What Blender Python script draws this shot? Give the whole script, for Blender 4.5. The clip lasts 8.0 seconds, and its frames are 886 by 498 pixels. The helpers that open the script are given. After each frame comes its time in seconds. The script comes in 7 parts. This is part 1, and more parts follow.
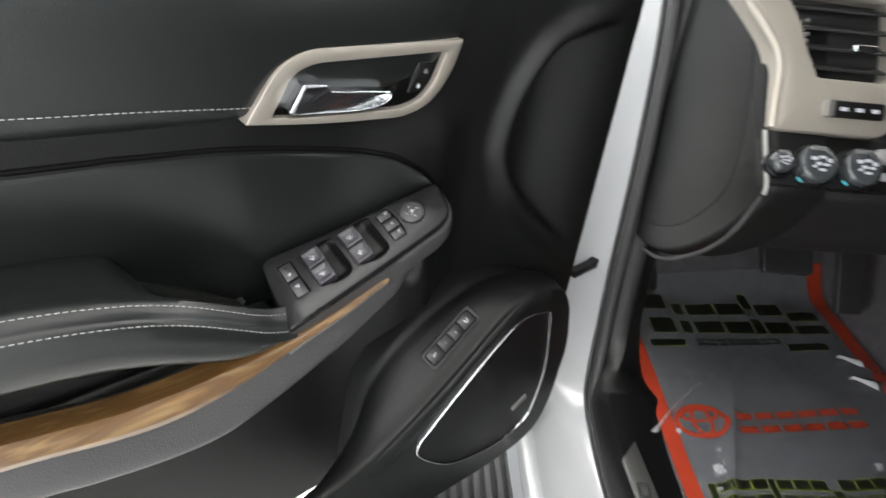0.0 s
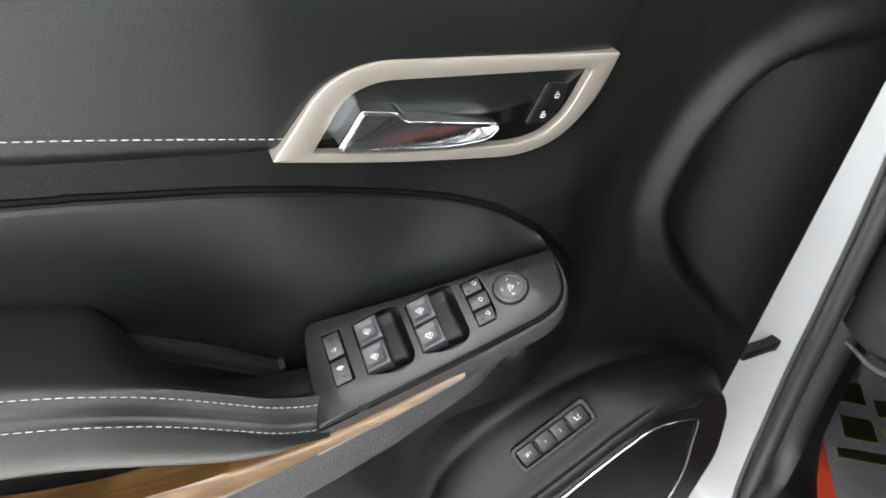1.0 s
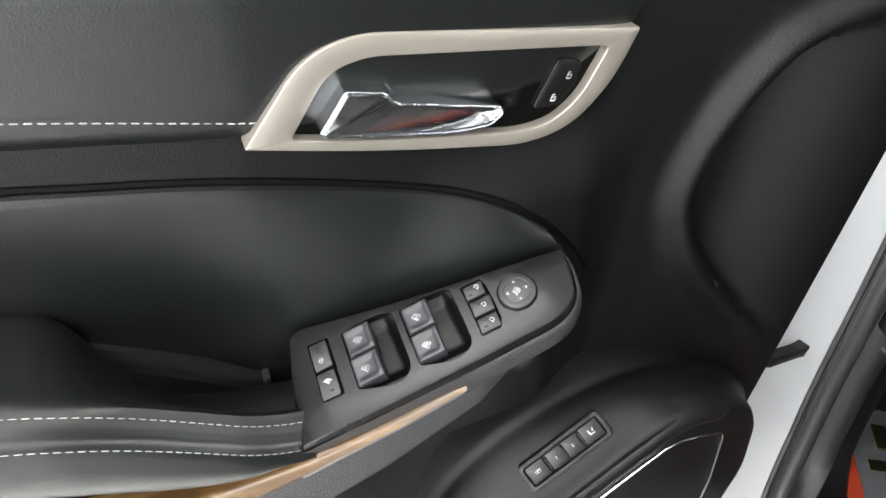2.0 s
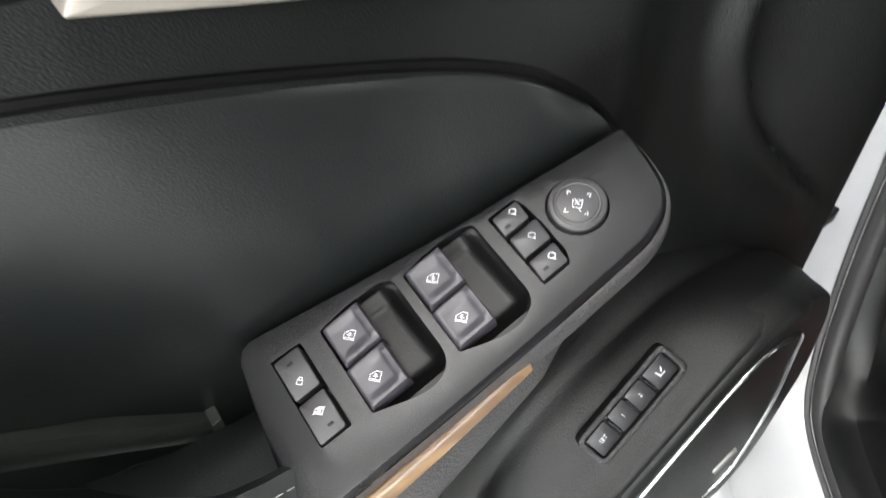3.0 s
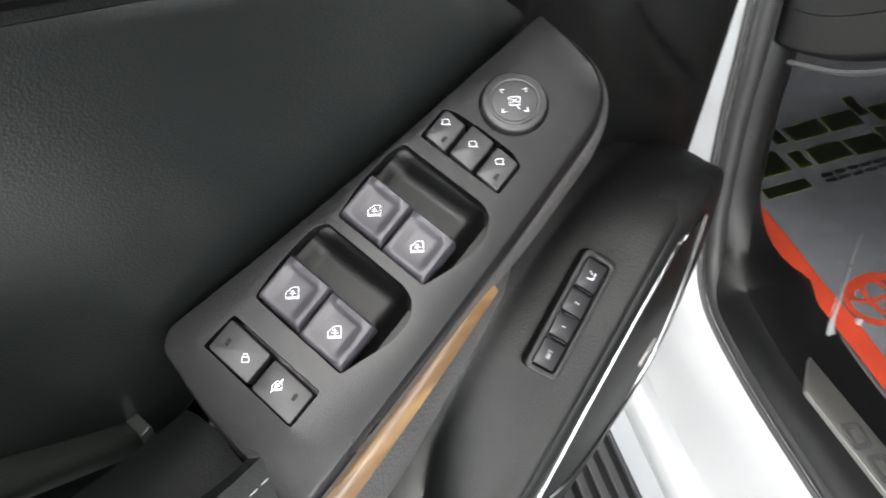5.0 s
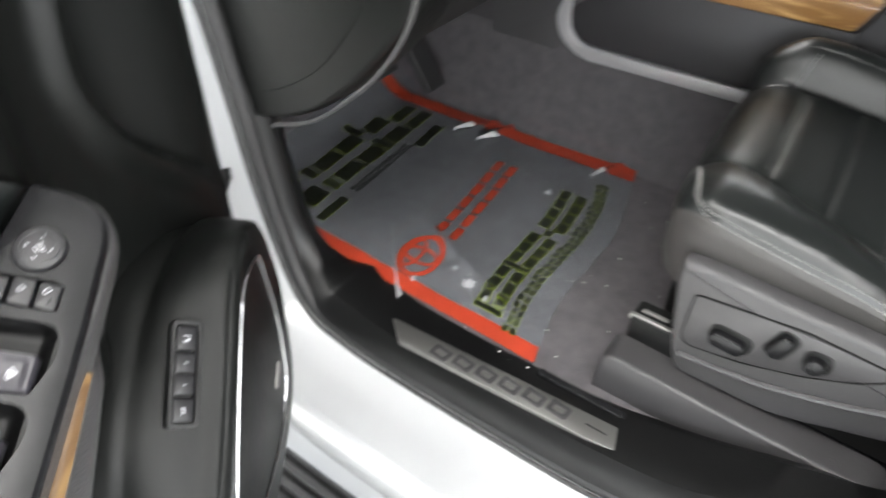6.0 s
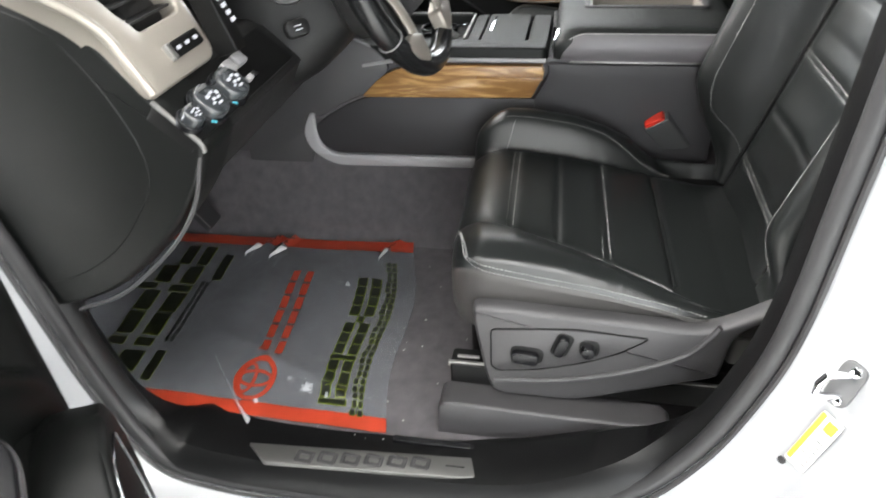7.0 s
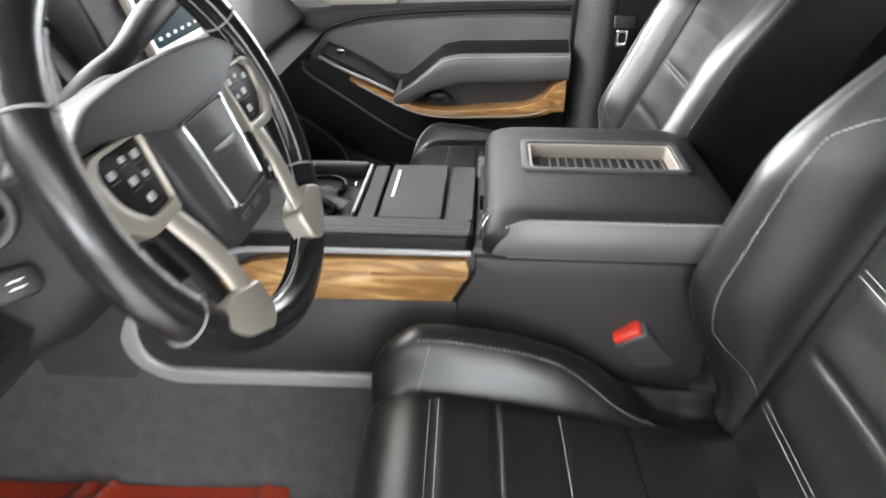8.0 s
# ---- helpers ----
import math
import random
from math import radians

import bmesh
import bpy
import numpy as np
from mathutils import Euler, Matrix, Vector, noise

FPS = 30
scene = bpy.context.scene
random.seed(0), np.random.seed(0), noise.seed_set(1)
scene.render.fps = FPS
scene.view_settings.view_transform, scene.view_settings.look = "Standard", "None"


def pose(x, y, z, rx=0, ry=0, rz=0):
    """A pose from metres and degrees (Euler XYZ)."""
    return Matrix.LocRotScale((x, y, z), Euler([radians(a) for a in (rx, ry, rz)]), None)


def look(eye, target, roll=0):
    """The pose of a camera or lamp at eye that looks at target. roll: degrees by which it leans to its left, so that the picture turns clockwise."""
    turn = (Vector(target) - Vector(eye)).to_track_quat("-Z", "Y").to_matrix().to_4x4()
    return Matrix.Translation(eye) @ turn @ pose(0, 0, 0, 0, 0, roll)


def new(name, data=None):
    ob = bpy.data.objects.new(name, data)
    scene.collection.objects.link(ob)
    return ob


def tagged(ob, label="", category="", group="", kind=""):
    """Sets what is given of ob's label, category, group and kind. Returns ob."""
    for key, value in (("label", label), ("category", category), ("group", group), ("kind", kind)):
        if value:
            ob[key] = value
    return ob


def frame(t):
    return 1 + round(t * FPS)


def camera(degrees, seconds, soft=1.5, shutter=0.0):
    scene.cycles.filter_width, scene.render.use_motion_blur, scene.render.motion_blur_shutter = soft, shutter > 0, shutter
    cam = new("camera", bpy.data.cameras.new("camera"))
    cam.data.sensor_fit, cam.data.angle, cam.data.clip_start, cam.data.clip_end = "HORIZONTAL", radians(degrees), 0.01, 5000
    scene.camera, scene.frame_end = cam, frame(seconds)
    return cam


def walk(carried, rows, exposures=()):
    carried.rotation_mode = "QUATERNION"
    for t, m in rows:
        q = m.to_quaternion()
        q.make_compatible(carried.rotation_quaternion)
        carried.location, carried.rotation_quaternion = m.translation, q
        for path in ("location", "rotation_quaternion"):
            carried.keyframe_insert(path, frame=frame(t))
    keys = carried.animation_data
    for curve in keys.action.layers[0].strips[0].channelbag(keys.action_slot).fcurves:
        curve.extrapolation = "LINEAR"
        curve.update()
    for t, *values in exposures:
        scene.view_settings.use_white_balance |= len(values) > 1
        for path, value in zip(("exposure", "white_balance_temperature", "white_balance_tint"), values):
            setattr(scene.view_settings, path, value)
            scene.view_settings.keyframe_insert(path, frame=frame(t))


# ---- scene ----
cam = camera(67.4, 8.0, shutter=0.35)
PATH = [
    (0, (-1.251, -0.749, 1.535), (-1.062, 0.888, 0.403), 7.3),
    (0.5, (-1.242, -0.609, 1.516), (-1.308, 0.979, 0.301), 7.3),
    (1, (-1.199, -0.511, 1.498), (-1.482, 1.023, 0.247), 5.5),
    (1.2, (-1.186, -0.488, 1.491), (-1.533, 1.023, 0.227), 4.4),
    (2.3, (-1.209, -0.444, 1.437), (-1.495, 1.09, 0.186), 4.0),
    (2.5, (-1.22, -0.407, 1.41), (-1.47, 1.122, 0.145), 2.4),
    (3, (-1.274, -0.339, 1.335), (-1.322, 1.114, -0.038), -1.3),
    (3.5, (-1.283, -0.303, 1.299), (-1.181, 1.08, -0.142), -2.4),
    (4, (-1.29, -0.295, 1.291), (-1.148, 1.048, -0.184), -2.7),
    (4.2, (-1.292, -0.297, 1.291), (-1.139, 1.039, -0.19), -2.4),
    (5.3, (-1.314, -0.352, 1.314), (-0.767, 0.914, -0.134), 1.2),
    (5.5, (-1.316, -0.387, 1.33), (-0.562, 0.836, -0.062), 2.1),
    (6, (-1.326, -0.463, 1.403), (-0.086, 0.382, 0.081), 1.7),
    (6.5, (-1.409, -0.497, 1.481), (0.111, 0.003, 0.282), -1.5),
    (7, (-1.432, -0.489, 1.512), (0.177, -0.144, 0.375), -3.2),
    (7.5, (-1.213, -0.468, 1.529), (0.503, -0.326, 0.511), -0.7),
    (7.7, (-1.093, -0.477, 1.533), (0.623, -0.325, 0.518), -0.9),
    (8, (-0.906, -0.454, 1.518), (0.821, -0.334, 0.517), -0.2),
]
walk(cam, [(t, look(eye, target, roll)) for t, eye, target, roll in PATH], [(0, -0.2), (0.5, 0.1), (1.2, 0.22), (2.5, 0.32), (4.2, 0.5), (5.5, 0.4), (6.0, 0.35), (6.5, 0.4), (7.0, 0.35), (8, 0.82)])

# ---- light ----
world = bpy.data.worlds.new("world")
scene.world = world
world.use_nodes = True
world.node_tree.nodes["Background"].inputs[0].default_value = (0.75, 0.85, 1.0, 1)
world.node_tree.nodes["Background"].inputs[1].default_value = 0.05


def ceiling_lamp(x, y, power, size=(1.2, 2.4)):
    d = bpy.data.lights.new("ceiling_lamp", "AREA")
    d.shape, d.size, d.size_y, d.energy = "RECTANGLE", size[0], size[1], power
    d.color = (1.0, 0.985, 0.96)
    ob = new("ceiling_lamp", d)
    ob.matrix_world = pose(x, y, 3.93)


# added lamps out of view, each power set for the parts it brightens
for lx, row in ((-4.2, (80, 60, 30, 90, 60)), (-2.1, (240, 60, 125, 110, 130)), (0.0, (150, 100, 20, 120, 1400)), (2.4, (150, 100, 20, 120, 800))):
    for ly, power in zip((-5.6, -3.6, -0.4, 2.6, 5.2), row):
        ceiling_lamp(lx, ly, power, (2.3, 3.2) if power > 1000 else (1.2, 2.4))


def window_fill(x, y, z, w, h, turn, power):
    """An area light added at an unseen wall window to light the car."""
    d = bpy.data.lights.new("window_fill", "AREA")
    d.shape, d.size, d.size_y, d.energy = "RECTANGLE", w, h, power
    d.color = (0.93, 0.97, 1.0)
    ob = new("window_fill", d)
    ob.matrix_world = pose(x, y, z, 90, 0, turn)


# no window is in view; each side's power is tuned for the cabin
window_fill(-0.5, 6.96, 2.0, 9.0, 2.3, 180, 850)
window_fill(5.96, -0.5, 2.0, 9.0, 2.3, 90, 750)
window_fill(-6.96, -1.0, 2.0, 9.0, 2.3, -90, 800)
window_fill(-1.0, -6.96, 2.0, 9.0, 2.3, 0, 600)


# ---- materials ----
def material(name, colour, rough=0.5, metal=0.0, grain=None, relief=0.0, vary=0.0, scale2=6.0, coat=0.0, spec=0.5, fine=900.0):
    """A surface with fine relief (grain: noise or voronoi at fine cells a metre) and slow variation in colour and gloss."""
    m = bpy.data.materials.new(name)
    m.use_nodes = True
    nt = m.node_tree
    b = nt.nodes["Principled BSDF"]
    b.inputs["Base Color"].default_value = (*colour, 1)
    b.inputs["Roughness"].default_value = rough
    b.inputs["Metallic"].default_value = metal
    b.inputs["Coat Weight"].default_value = coat
    b.inputs["Coat Roughness"].default_value = 0.05
    b.inputs["Specular IOR Level"].default_value = spec
    tc = nt.nodes.new("ShaderNodeTexCoord")
    if vary:
        n = nt.nodes.new("ShaderNodeTexNoise")
        n.inputs["Scale"].default_value, n.inputs["Detail"].default_value = scale2, 6
        nt.links.new(tc.outputs["Object"], n.inputs["Vector"])
        r = nt.nodes.new("ShaderNodeMapRange")
        r.inputs[1].default_value, r.inputs[2].default_value = 0.3, 0.7
        r.inputs[3].default_value, r.inputs[4].default_value = 1 - vary, 1 + vary
        nt.links.new(n.outputs[0], r.inputs[0])
        mx = nt.nodes.new("ShaderNodeMix")
        mx.data_type, mx.blend_type = "RGBA", "MULTIPLY"
        mx.inputs[0].default_value = 1
        mx.inputs[6].default_value = (*colour, 1)
        nt.links.new(r.outputs[0], mx.inputs[7])
        nt.links.new(mx.outputs[2], b.inputs["Base Color"])
        r2 = nt.nodes.new("ShaderNodeMapRange")
        r2.inputs[1].default_value, r2.inputs[2].default_value = 0.3, 0.7
        r2.inputs[3].default_value, r2.inputs[4].default_value = rough * (1 + 0.5 * vary), rough * (1 - 0.5 * vary)
        nt.links.new(n.outputs[0], r2.inputs[0])
        nt.links.new(r2.outputs[0], b.inputs["Roughness"])
    if grain:
        if grain == "cells":
            g = nt.nodes.new("ShaderNodeTexVoronoi")
            g.inputs["Scale"].default_value = fine
            out = g.outputs["Distance"]
        else:
            g = nt.nodes.new("ShaderNodeTexNoise")
            g.inputs["Scale"].default_value, g.inputs["Detail"].default_value = fine, 4
            out = g.outputs[0]
        nt.links.new(tc.outputs["Object"], g.inputs["Vector"])
        bp = nt.nodes.new("ShaderNodeBump")
        bp.inputs["Strength"].default_value, bp.inputs["Distance"].default_value = 1.0, relief
        nt.links.new(out, bp.inputs["Height"])
        nt.links.new(bp.outputs[0], b.inputs["Normal"])
    return m


def wood_material(name, axis, k=1.0):
    """Brown polished veneer with long figured grain along one axis (0: x, 1: y); k dims or lightens it."""
    m = bpy.data.materials.new(name)
    m.use_nodes = True
    nt = m.node_tree
    b = nt.nodes["Principled BSDF"]
    tc = nt.nodes.new("ShaderNodeTexCoord")
    mp = nt.nodes.new("ShaderNodeMapping")
    s = [44.0, 44.0, 44.0]
    s[axis] = 5.5
    mp.inputs["Scale"].default_value = s
    n = nt.nodes.new("ShaderNodeTexNoise")
    n.inputs["Scale"].default_value, n.inputs["Detail"].default_value, n.inputs["Distortion"].default_value = 1.0, 3, 1.6
    w = nt.nodes.new("ShaderNodeTexNoise")
    w.inputs["Scale"].default_value, w.inputs["Detail"].default_value = 9.0, 5
    ad = nt.nodes.new("ShaderNodeMath")
    ad.operation = "MULTIPLY_ADD"
    ad.inputs[1].default_value = 9.0
    si = nt.nodes.new("ShaderNodeMath")
    si.operation = "SINE"
    mr = nt.nodes.new("ShaderNodeMapRange")
    mr.inputs[1].default_value, mr.inputs[2].default_value = -1, 1
    ramp = nt.nodes.new("ShaderNodeValToRGB")
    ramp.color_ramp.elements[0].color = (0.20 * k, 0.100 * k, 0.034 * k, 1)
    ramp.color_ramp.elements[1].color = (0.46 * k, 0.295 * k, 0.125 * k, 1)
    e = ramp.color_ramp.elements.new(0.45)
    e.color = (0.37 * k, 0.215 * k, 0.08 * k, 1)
    nt.links.new(tc.outputs["Object"], mp.inputs[0])
    nt.links.new(mp.outputs[0], n.inputs["Vector"])
    nt.links.new(mp.outputs[0], w.inputs["Vector"])
    nt.links.new(n.outputs[0], ad.inputs[0])
    nt.links.new(w.outputs[0], ad.inputs[2])
    nt.links.new(ad.outputs[0], si.inputs[0])
    nt.links.new(si.outputs[0], mr.inputs[0])
    nt.links.new(mr.outputs[0], ramp.inputs[0])
    nt.links.new(ramp.outputs[0], b.inputs["Base Color"])
    b.inputs["Roughness"].default_value = 0.32
    b.inputs["Coat Weight"].default_value = 0.5
    b.inputs["Coat Roughness"].default_value = 0.15
    return m


def film_material(name, colour, alpha, rough=0.25):
    m = material(name, colour, rough, grain="noise", relief=0.0030, fine=26, vary=0.16, scale2=14)
    m.node_tree.nodes["Principled BSDF"].inputs["Alpha"].default_value = alpha
    return m


def glow_material(name, colour, strength):
    m = material(name, (0.02, 0.02, 0.02), 0.6, spec=0.1)
    b = m.node_tree.nodes["Principled BSDF"]
    b.inputs["Emission Color"].default_value = (*colour, 1)
    b.inputs["Emission Strength"].default_value = strength
    return m


SEATHIDE = material("black_seat_leather", (0.0095, 0.0109, 0.0107), 0.30, grain="cells", relief=0.00012, vary=0.14, scale2=7, fine=1050, spec=0.7)
LEATHER = material("black_leather", (0.0068, 0.0080, 0.0079), 0.32, grain="cells", relief=0.00008, vary=0.07, scale2=9, fine=1050, spec=0.65)
RIM = material("smooth_worn_black_leather", (0.010, 0.010, 0.0105), 0.22, grain="noise", relief=0.00008, vary=0.2, scale2=14, fine=500)
VINYL = material("black_vinyl", (0.0045, 0.0050, 0.0047), 0.43, grain="cells", relief=0.00018, vary=0.12, scale2=5, fine=900, spec=0.25)
PLASTIC = material("black_grained_plastic", (0.008, 0.008, 0.0082), 0.46, grain="cells", relief=0.0005, vary=0.14, fine=700)
DARK = material("black_plastic_deep", (0.003, 0.003, 0.003), 0.5, grain="noise", relief=0.0003, vary=0.1, spec=0.25)
SILLTRIM = material("black_satin_sill_plastic", (0.004, 0.004, 0.0042), 0.34, grain="cells", relief=0.0002, vary=0.15, fine=700, spec=0.35)
DISH = material("matt_black_dish_plastic", (0.0022, 0.0022, 0.0022), 0.5, grain="noise", relief=0.0001, vary=0.1, fine=900, spec=0.08)
SIDEPANEL = material("dark_soft_side_panel", (0.032, 0.0305, 0.0325), 0.5, grain="cells", relief=0.0003, vary=0.12, fine=700)
CUPGREY = material("smooth_grey_plastic", (0.020, 0.022, 0.020), 0.34, grain="noise", relief=0.0001, vary=0.1, fine=900)
SHIELD = material("charcoal_shield_plastic", (0.041, 0.0395, 0.041), 0.40, grain="cells", relief=0.0003, vary=0.14, fine=600)
WELL = material("glossy_black_well", (0.0025, 0.0025, 0.0026), 0.36, grain="noise", relief=0.0001, vary=0.1, fine=900, spec=0.2)
DARKCHROME = material("dark_chrome", (0.50, 0.505, 0.52), 0.16, 1.0, vary=0.1)
CONSOLE = material("charcoal_console_plastic", (0.036, 0.0348, 0.0362), 0.42, grain="cells", relief=0.0003, vary=0.12, fine=700)
CONSOLESIDE = material("charcoal_console_side", (0.062, 0.058, 0.062), 0.46, grain="cells", relief=0.0003, vary=0.12, fine=700)
# DOORHIDE: dark door trim paled so that the far door looks lit
DOORHIDE = material("lit_door_vinyl", (0.095, 0.091, 0.093), 0.44, grain="cells", relief=0.0002, vary=0.14, fine=800)
COLUMN = material("matt_black_shroud_plastic", (0.0085, 0.0085, 0.0085), 0.52, grain="cells", relief=0.0003, vary=0.14, fine=700, spec=0.35)
BUCKLEGREY = material("grey_buckle_plastic", (0.070, 0.070, 0.071), 0.45, grain="noise", relief=0.0002, vary=0.1, fine=900)
SKIRT = material("warm_grey_vinyl", (0.040, 0.0375, 0.036), 0.46, grain="cells", relief=0.0003, vary=0.12, fine=800)
AIRBAG = material("smooth_charcoal_vinyl", (0.026, 0.0255, 0.027), 0.55, grain="cells", relief=0.00010, vary=0.1, fine=900, spec=0.3)
STRIP = material("pale_satin_silver_paint", (0.50, 0.49, 0.50), 0.38, 0.3, grain="noise", relief=0.0001, vary=0.06, fine=1500)
SILVER = material("satin_silver_grey_paint", (0.36, 0.355, 0.36), 0.4, 0.3, grain="noise", relief=0.0001, vary=0.06, fine=1500)
SATIN = material("satin_dark_grey_plastic", (0.0065, 0.0065, 0.0074), 0.27, grain="noise", relief=0.00010, vary=0.08, fine=1500, spec=0.27)
KEYGREY = material("soft_touch_key_grey", (0.0165, 0.0160, 0.0180), 0.40, grain="noise", relief=0.0001, vary=0.08, fine=1500)
BUTTON = material("soft_touch_button_grey", (0.033, 0.031, 0.037), 0.38, grain="noise", relief=0.0001, vary=0.08, fine=1500)
LIDHIDE = material("matt_black_armrest_leather", (0.0075, 0.0087, 0.0083), 0.48, grain="cells", relief=0.00025, vary=0.1, fine=950, spec=0.4)
# SIDEBAND: leather lightened for the light on side faces and edges
SIDEBAND = material("lightened_charcoal_leather", (0.105, 0.098, 0.104), 0.38, grain="cells", relief=0.0001, vary=0.08, fine=900)
STALKGREY = material("grey_plastic_knob", (0.10, 0.10, 0.102), 0.4, vary=0.08, scale2=30)
KICK = material("kick_panel_vinyl", (0.062, 0.060, 0.062), 0.45, grain="cells", relief=0.0003, vary=0.1, fine=560)
GREYVINYL = material("grey_vinyl", (0.042, 0.041, 0.042), 0.42, grain="cells", relief=0.0003, vary=0.1, fine=560)
WRAPVINYL = material("wrinkled_grey_vinyl", (0.040, 0.039, 0.040), 0.44, grain="noise", relief=0.0012, vary=0.12, fine=420)
LEVERCHROME = material("satin_bright_chrome", (0.60, 0.62, 0.65), 0.17, 1.0, vary=0.06)
CHROME = material("chrome", (0.82, 0.83, 0.85), 0.055, 1.0, vary=0.06)
SCUFF = material("dark_brushed_steel", (0.20, 0.197, 0.19), 0.34, 0.8, grain="noise", relief=0.0001, vary=0.15, fine=300)
BRUSHED = material("brushed_steel", (0.27, 0.265, 0.255), 0.38, 0.75, grain="noise", relief=0.0001, vary=0.15, fine=300)
CHAMPAGNE = material("champagne_satin_metal_paint", (0.31, 0.282, 0.248), 0.36, 0.45, grain="noise", relief=0.00008, vary=0.06, fine=1800)
WHITE = material("white_car_paint", (0.36, 0.366, 0.375), 0.28, grain="noise", relief=0.00004, vary=0.03, coat=0.8, fine=200)
RUBBER = material("black_rubber_seal", (0.024, 0.0235, 0.0245), 0.5, grain="noise", relief=0.0004, vary=0.15, fine=300)
CARPET = material("black_carpet", (0.108, 0.101, 0.107), 0.95, grain="noise", relief=0.003, vary=0.14, fine=520, spec=0.15, scale2=40)
THREAD = material("light_grey_thread", (0.34, 0.34, 0.33), 0.8, vary=0.15, scale2=60)
DARKTHREAD = material("grey_thread", (0.16, 0.16, 0.16), 0.8, vary=0.15, scale2=60)
PRINT = material("white_print", (0.75, 0.75, 0.8), 0.6, vary=0.05, scale2=90)
FILM = film_material("milky_plastic_film", (0.17, 0.180, 0.197), 0.50, 0.2)
REDFILM = film_material("red_printed_film", (0.38, 0.042, 0.018), 0.92, 0.35)
GREENFILM = film_material("yellow_green_printed_film", (0.12, 0.15, 0.012), 0.9, 0.35)
BLACKFILM = film_material("black_printed_film", (0.008, 0.010, 0.006), 0.95, 0.35)
# the same film whitened where creases and folds glint
CREASE = film_material("glint_white_crumpled_film", (0.6, 0.61, 0.63), 0.38, 0.1)
CLEARFOLD = film_material("glint_bright_folded_film", (0.75, 0.75, 0.76), 0.85, 0.12)
RED = material("red_plastic", (0.65, 0.035, 0.02), 0.35, vary=0.06)
STICKER = material("white_paper_label", (0.72, 0.72, 0.68), 0.5, vary=0.05)
YELLOW = material("yellow_label_print", (0.62, 0.44, 0.04), 0.5, vary=0.05)
FLOORGREY = material("pale_epoxy_floor", (0.62, 0.62, 0.60), 0.25, grain="noise", relief=0.0005, vary=0.08, scale2=2, fine=40)
WALLPAINT = material("white_wall_paint", (0.36, 0.36, 0.35), 0.85, grain="noise", relief=0.0005, vary=0.04, scale2=1.5, fine=120)
HEADLINER = material("grey_headliner_cloth", (0.05, 0.049, 0.047), 0.95, grain="noise", relief=0.001, vary=0.08, fine=600)
# one veneer twice: dimmed as shaded on the open door, lightened as lit inside
WOOD = wood_material("shaded_figured_veneer", 0, 0.46)
WOODY = wood_material("lit_figured_veneer_long", 1, 1.3)
KNOB = material("smoky_clear_knob", (0.030, 0.033, 0.036), 0.12, vary=0.15, scale2=60, coat=0.6)
GLASS = material("smoky_lens", (0.008, 0.008, 0.009), 0.2, vary=0.05)
CYAN = glow_material("cyan_backlight", (0.1, 0.75, 0.9), 0.9)
WHITEGLOW = glow_material("white_backlight", (0.9, 0.92, 1.0), 0.75)
REDGLOW = glow_material("red_needle_backlight", (1.0, 0.04, 0.03), 1.3)
SCREEN = glow_material("blue_grey_screen", (0.02, 0.06, 0.085), 0.35)


# ---- mesh helpers ----
def spline(pts, n, closed=False):
    """n points of a smooth curve through pts."""
    p = [np.array(q, float) for q in pts]
    k = len(p)
    segs = k if closed else k - 1
    out = []
    for i in range(n):
        s = i * segs / n if closed else i * segs / (n - 1)
        j = min(int(s), segs - 1)
        f = s - j
        if closed:
            a, b, c, d = p[(j - 1) % k], p[j % k], p[(j + 1) % k], p[(j + 2) % k]
        else:
            b, c = p[j], p[j + 1]
            a = p[j - 1] if j > 0 else 2 * b - c
            d = p[j + 2] if j + 2 < k else 2 * c - b
        out.append(0.5 * (2 * b + (c - a) * f + (2 * a - 5 * b + 4 * c - d) * f * f + (3 * b - a - 3 * c + d) * f ** 3))
    return out


def rounded(pts, r, seg=4):
    """A closed outline whose corners are rounded; r: one radius or one for each corner."""
    n = len(pts)
    out = []
    for i in range(n):
        p = np.array(pts[i], float)
        a, b = np.array(pts[i - 1], float) - p, np.array(pts[(i + 1) % n], float) - p
        la, lb = np.linalg.norm(a), np.linalg.norm(b)
        rr = r[i] if isinstance(r, (list, tuple)) else r
        d = min(rr, 0.48 * la, 0.48 * lb)
        p0, p1 = p + a / la * d, p + b / lb * d
        for k in range(seg + 1):
            f = k / seg
            out.append((1 - f) ** 2 * p0 + 2 * f * (1 - f) * p + f * f * p1)
    return out


def rrect(cx, cy, w, h, r, seg=4):
    return rounded([(cx - w / 2, cy - h / 2), (cx + w / 2, cy - h / 2), (cx + w / 2, cy + h / 2), (cx - w / 2, cy + h / 2)], r, seg)


def circle(cx, cy, r, n=32):
    return [np.array((cx + r * math.cos(2 * math.pi * i / n), cy + r * math.sin(2 * math.pi * i / n))) for i in range(n)]


def area2(o):
    return sum(o[i - 1][0] * o[i][1] - o[i][0] * o[i - 1][1] for i in range(len(o)))


def inset(o, d):
    """The outline moved inwards by d."""
    n, sg = len(o), 1 if area2(o) > 0 else -1
    res = []
    for i in range(n):
        a, b = o[i] - o[i - 1], o[(i + 1) % n] - o[i]
        a, b = a / (np.linalg.norm(a) + 1e-9), b / (np.linalg.norm(b) + 1e-9)
        na, nb = np.array((-a[1], a[0])) * sg, np.array((-b[1], b[0])) * sg
        m = na + nb
        res.append(o[i] + m / max(0.5, 0.5 * (m @ m)) * d * 0.5 * (2 if m @ m < 1 else 1) if m @ m > 1e-6 else o[i])
    return res


